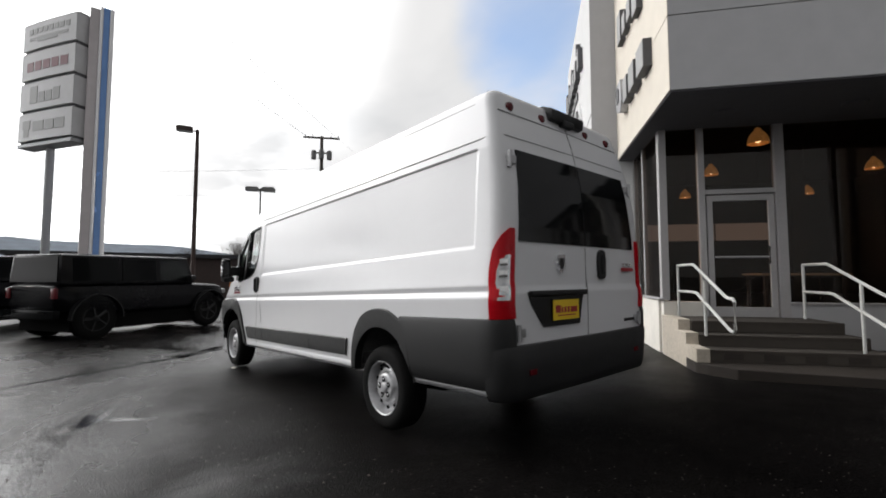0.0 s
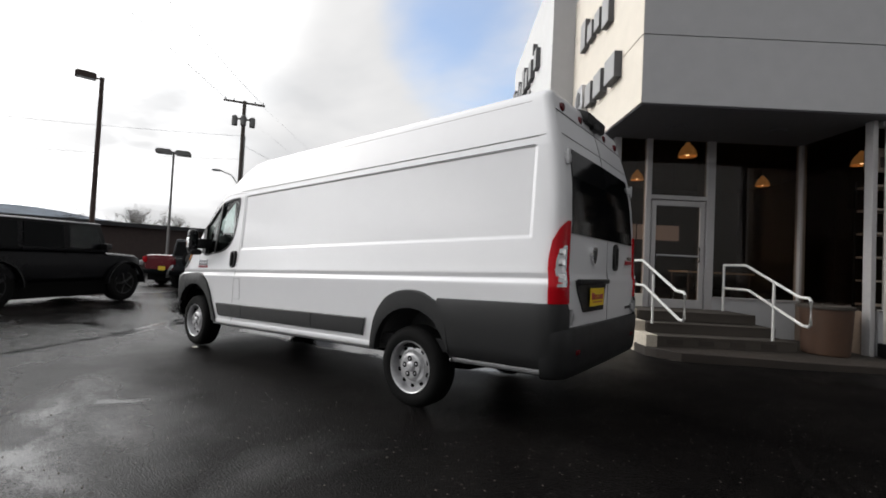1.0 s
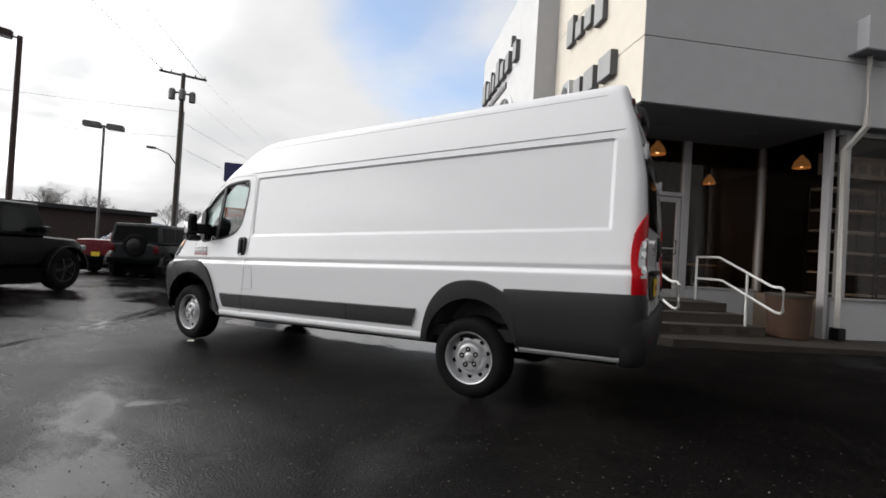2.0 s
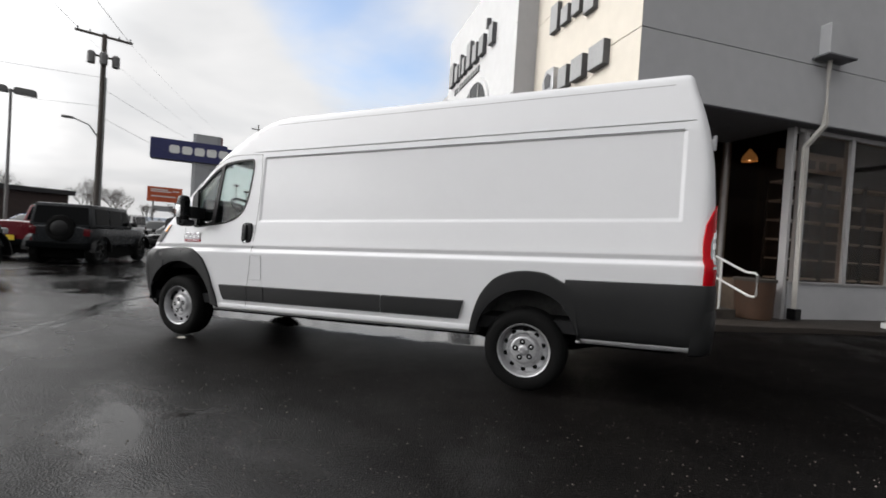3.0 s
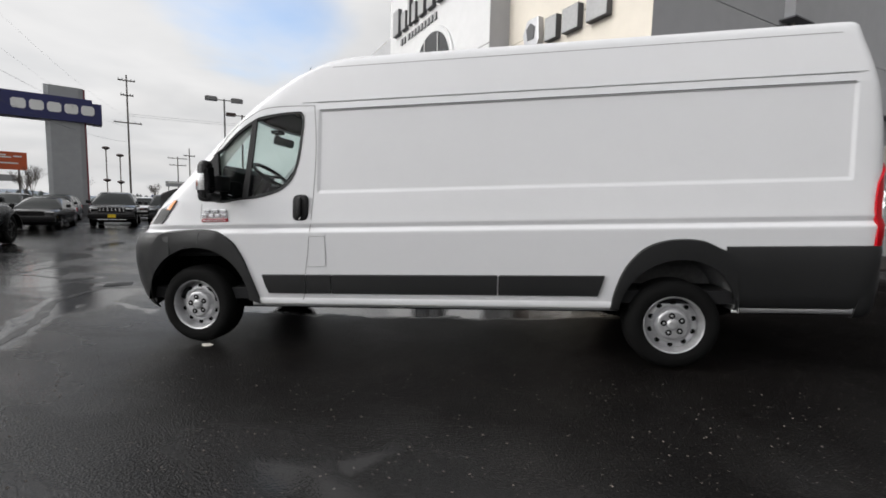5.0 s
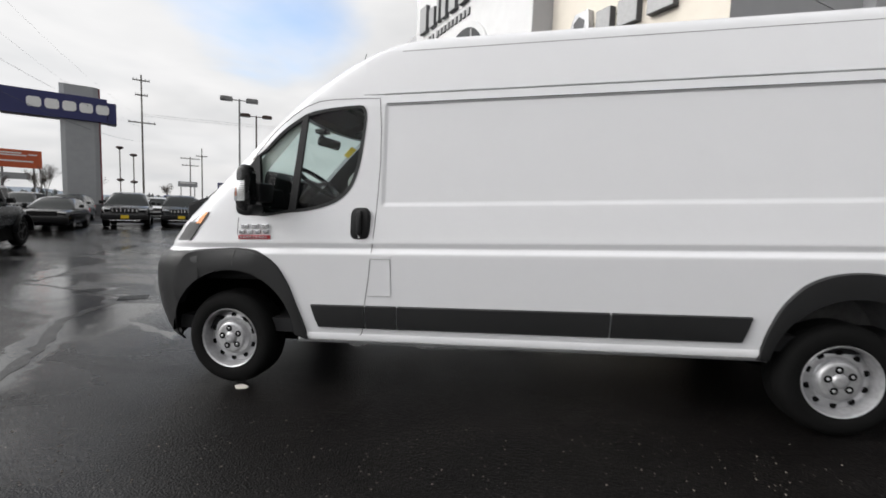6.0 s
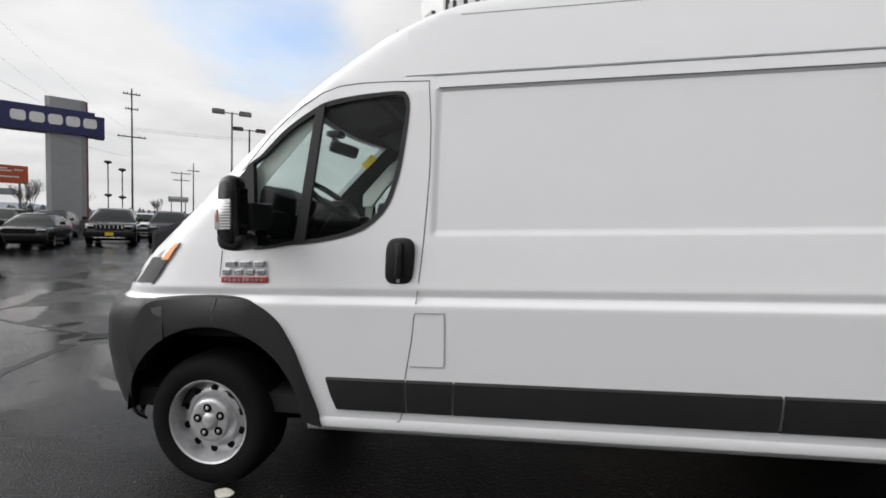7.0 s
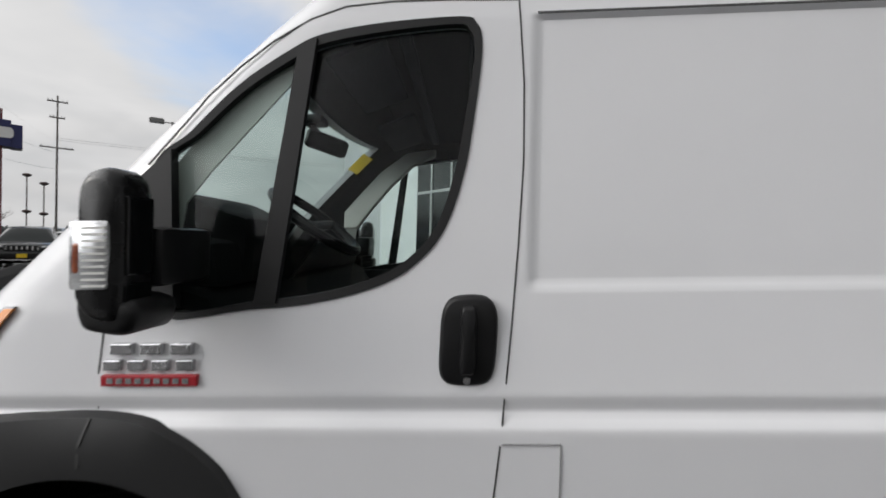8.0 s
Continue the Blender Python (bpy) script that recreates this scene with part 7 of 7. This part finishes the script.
def timber_pole(x, y, top, turn, arms, label, cans=0):
    g = ground_z(x, y)
    s = thing("utility_pole", Matrix.Translation((x, y, g)) @ pose(0, 0, 0, 0, 0, turn), label, "utility pole", "utility poles")
    h = top - g
    part("post", tube([(0, 0, 0), (0, 0, h)], 0.17 if cans else 0.11, 12, r1=0.12 if cans else 0.07), TIMBER, s, smooth=True)
    for z, w in arms:
        a = part("cross_arm", box(-w, w, -0.06, 0.06, h - z - 0.06, h - z + 0.06, 0.01), TIMBER, s)
        for k in (-0.9, -0.5, 0.5, 0.9):
            part("insulator", insul(w * k, h - z + 0.06), SIGN_GREY, a)
    for k in range(cans):
        b = lathe([(0.16, 0.0), (0.19, 0.03), (0.19, 0.60), (0.12, 0.68)], 14)
        b.transform(Matrix.Translation((-0.55 + 0.55 * k, -0.25 if k == 1 else -0.05, h - 1.75)))
        part("transformer", b, POLE_GREY, s, smooth=True)
    if cans:
        part("bracket", box(-0.7, 0.7, -0.05, 0.05, h - 1.3, h - 1.2), TIMBER, s)
        part("service_pipe", tube([(0.14, -0.14, 0), (0.14, -0.14, h - 2.4)], 0.05, 8), POLE_GREY, s)
        arm = part("light_arm", tube([(0, 0, 6.0), (-0.5, -0.3, 6.7), (-1.2, -0.6, 6.9)], 0.035, 6), POLE_GREY, s)
        part("light_head", box(-1.65, -1.15, -0.72, -0.5, 6.82, 6.95, 0.04), POLE_GREY, arm)


def insul(x, z):
    b = lathe([(0.035, 0.0), (0.05, 0.04), (0.03, 0.10), (0.045, 0.14), (0.02, 0.16)], 8)
    b.transform(Matrix.Translation((x, 0, z)))
    return b


timber_pole(-22.67, 12.52, 11.6, 60, ((0.12, 1.3),), "dark timber utility pole with cross arm and three transformers", 3)
timber_pole(-39.8, 41.5, 14.9, 44, ((0.6, 0.8), (2.2, 0.6), (5.2, 1.3)), "tall timber utility pole with three cross arms")
timber_pole(-51.1, 62.8, 8.3, 44, ((0.3, 1.4), (1.4, 1.2)), "timber utility pole far down the road")
timber_pole(-46.7, 59.9, 9.3, 40, ((1.2, 0.8),), "timber utility pole far down the road")
timber_pole(7.0, -19.0, 12.4, 50, ((0.12, 1.3),), "timber utility pole behind the lot")


def wire(a, c, sag, r=0.0045):
    A, C = Vector(a), Vector(c)
    pts = [A + (C - A) * k / 14 - Vector((0, 0, sag * 4 * (k / 14) * (1 - k / 14))) for k in range(15)]
    solo("overhead_wire", tube(pts, r, 4), WIRE, "thin black overhead cable strung between poles", "wire", group="overhead wires")


for _k in (-1.1, 1.1):
    wire((-22.67 + 0.5 * _k, 12.52 + 0.87 * _k, 11.55), (7.0 + 0.64 * _k, -19.0 + 0.77 * _k, 12.3), 0.5, 0.014)
    wire((-22.67 + 0.5 * _k, 12.52 + 0.87 * _k, 11.5), (-39.8 + 0.7 * _k, 41.5 + 0.7 * _k, 9.7), 0.8)
for _z, _s in ((9.2, 0.5), (7.6, 0.7)):
    wire((-22.67, 12.52, _z), (-44.0, -16.0, _z), _s, 0.008)
    wire((-39.8, 41.5, 9.4 + 0.14 * _z), (-3.0, 60, 9.5 + 0.18 * _z), 0.4, 0.012)
    wire((-22.67, 12.52, _z - 0.6), (-39.8, 41.5, _z), _s, 0.009)



def build_far_boards():
    # boards along the road, far beyond the cars
    for x, y, w, z0, z1, m, label in ((-42.2, 51.3, 1.15, 3.05, 3.75, SIGN_GREY, "small grey road sign board on two posts"), (-39.3, 55.2, 1.05, 1.8, 3.9, SIGN_BLUE, "blue and white road sign board far away")):
        g = ground_z(x, y)
        s = thing("road_sign", Matrix.Translation((x, y, g)) @ pose(0, 0, 0, 0, 0, 40), label, "sign")
        p = part("board", box(-w, w, -0.08, 0.08, z0 - g, z1 - g, 0.02), m, s)
        part("board_stripe", box(-w * 0.8, w * 0.8, -0.10, -0.081, z0 - g + (z1 - z0) * 0.62, z0 - g + (z1 - z0) * 0.86), SIGN_WHITE, p)
        for k in (-0.7, 0.7):
            part("post", box(w * k - 0.06, w * k + 0.06, -0.06, 0.06, 0, z0 - g), POLE_GREY, s)
    # worn paint on the asphalt by the side wing
    for a, c in (((11.83, 7.74), (12.6, 6.6)), ((13.2, 9.2), (13.9, 8.2))):
        d = (Vector(c) - Vector(a)).normalized()
        n = Vector((-d.y, d.x)) * 0.09
        b = bmesh.new()
        b.faces.new([b.verts.new((q.x, q.y, ground_z(q.x, q.y) + 0.004)) for q in (Vector(a) - n, Vector(c) - n, Vector(c) + n, Vector(a) + n)])
        solo("painted_line", b, SIGN_GREY, "worn white painted line on wet asphalt", "road marking", kind="structure")


build_far_boards()


# ---- distance: low buildings, trees and hills ----
def build_distance():
    b = thing("low_building", Matrix.Identity(4), "long low dark brown building beyond the lot", "building")
    g = -0.4
    w = prism([(-27.9, -4.0), (-25.0, 12.4), (-33.0, 14.0), (-36.0, -3.0)], g, 2.55, plane="xy")
    part("wall", w, BRICK_DARK, b)
    part("roof", prism([(-27.6, -4.2), (-24.7, 12.6), (-33.2, 14.2), (-36.2, -3.2)], 2.55, 2.8, plane="xy"), ROOF_DARK, b)
    # the shops across the lot, behind the camera, which the glass mirrors
    o = thing("shop_row", Matrix.Translation((2, -30, 0.1)), "low pale shop row across the lot", "building")
    part("wall", box(-22, 26, -8, 0, -0.4, 4.2), WALL_CREAM, o)
    part("roof", box(-22.3, 26.3, -8.3, 0.5, 4.2, 4.7), ROOF_DARK, o)
    for k in range(11):
        x = -20.5 + 4.2 * k
        wn = part("window", box(x, x + 3.2, -0.05, 0.04, 0.9, 3.0), TINT, o)
        part("window_frame", box(x - 0.06, x + 3.26, -0.06, 0.03, 3.0, 3.12), ALU, wn)
        part("fascia_board", box(x - 0.3, x + 3.5, -0.02, 0.06, 3.2, 4.0), WALL_CREAM, o)
    # hills
    rows = []
    rnd = [noise.noise(Vector((k * 0.17, 3.1, 0))) for k in range(200)]
    top, foot = [], []
    for k in range(61):
        az = radians(20 + 100 * k / 60)
        el = 0.35 + 3.3 / (1 + math.exp(-(math.degrees(az) - 66) / 5)) + 0.7 * rnd[k] + 0.3 * rnd[(k * 3) % 200]
        d = 620
        x, y = -d * math.sin(az), d * math.cos(az)
        top.append((x, y, d * math.tan(radians(el))))
        foot.append((x * 0.8, y * 0.8, -1))
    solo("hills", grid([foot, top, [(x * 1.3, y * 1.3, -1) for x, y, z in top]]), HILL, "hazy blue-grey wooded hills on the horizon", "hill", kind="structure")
    # a far belt of conifers
    rnd = random.Random(8)
    c = bmesh.new()
    for k in range(420):
        az = radians(rnd.uniform(24, 100))
        d = rnd.uniform(150, 240)
        x, y = -d * math.sin(az), d * math.cos(az)
        h, r = rnd.uniform(1.8, 3.4) * rnd.choice((0.8, 1.0, 1.0, 1.7)) * (d / 170) * (0.55 if az < radians(58) else 1.0), rnd.uniform(1.2, 2.6)
        for i in range(3):
            z0, z1, rr = h * (0.1 + 0.27 * i), h * (0.50 + 0.25 * i), r * (1 - 0.27 * i)
            ring = [c.verts.new((x + rr * rnd.uniform(0.7, 1.2) * math.cos(a), y + rr * rnd.uniform(0.7, 1.2) * math.sin(a), z0 + rnd.uniform(-0.3, 0.3))) for a in (0, 1.25, 2.5, 3.8, 5.0)]
            t = c.verts.new((x, y, z1))
            for j in range(5):
                c.faces.new((ring[j], ring[(j + 1) % 5], t))
    solo("tree_belt", c, FOLIAGE, "far belt of haze-grey conifers along the horizon", "trees", kind="stuff")


build_distance()


def bare_tree(x, y, height, seed, label, wide=0.75):
    rnd = random.Random(seed)
    t = thing("bare_tree", Matrix.Translation((x, y, ground_z(x, y))), label, "tree", "bare trees")
    trunk, crown = bmesh.new(), bmesh.new()

    def grow(p, d, length, r, depth):
        q = p + d * length
        mid = p + d * length * 0.5 + Vector((rnd.uniform(-1, 1), rnd.uniform(-1, 1), 0)) * length * 0.06
        tube([p, mid, q], r, 5 if depth > 1 else 3, bm=trunk if depth > 3 else crown, r1=r * 0.65)
        if depth == 0:
            return
        for _ in range(3 if depth < 4 else 4):
            e = (d + Vector((rnd.uniform(-1, 1), rnd.uniform(-1, 1), rnd.uniform(-0.25, 0.7))) * wide).normalized()
            grow(p + (q - p) * rnd.uniform(0.6, 1.0), e, length * rnd.uniform(0.58, 0.82), r * 0.58, depth - 1)
    grow(Vector((0, 0, 0)), Vector((0, 0, 1)), height * 0.27, height * 0.011, 6)
    part("trunk", trunk, BARK, t)
    part("crown", crown, BARK, t, "fine bare winter twigs")


bare_tree(-35.5, 10.6, 7.0, 1, "bushy leafless winter tree behind the parked cars", 1.1)
bare_tree(-34.0, 13.6, 6.2, 2, "bushy leafless winter tree behind the parked cars", 1.1)
bare_tree(-36.0, 8.0, 6.4, 6, "bushy leafless winter tree behind the parked cars", 1.1)
bare_tree(-47.0, 26.0, 7.8, 3, "leafless winter tree beyond the lot")
bare_tree(-47.0, 29.5, 7.4, 4, "leafless winter tree beyond the lot")
for _x, _y, _h, _s in ((-57.0, 44.0, 6.4, 11), (-58.5, 46.0, 7.0, 12), (-60.0, 41.5, 6.2, 13), (-55.0, 49.0, 5.6, 14), (-50.0, 57.0, 5.4, 15)):
    bare_tree(_x, _y, _h, _s, "slender leafless winter tree far across the road", 0.42)
bare_tree(-38.0, 4.6, 5.2, 5, "bushy leafless winter tree behind the parked cars", 1.1)
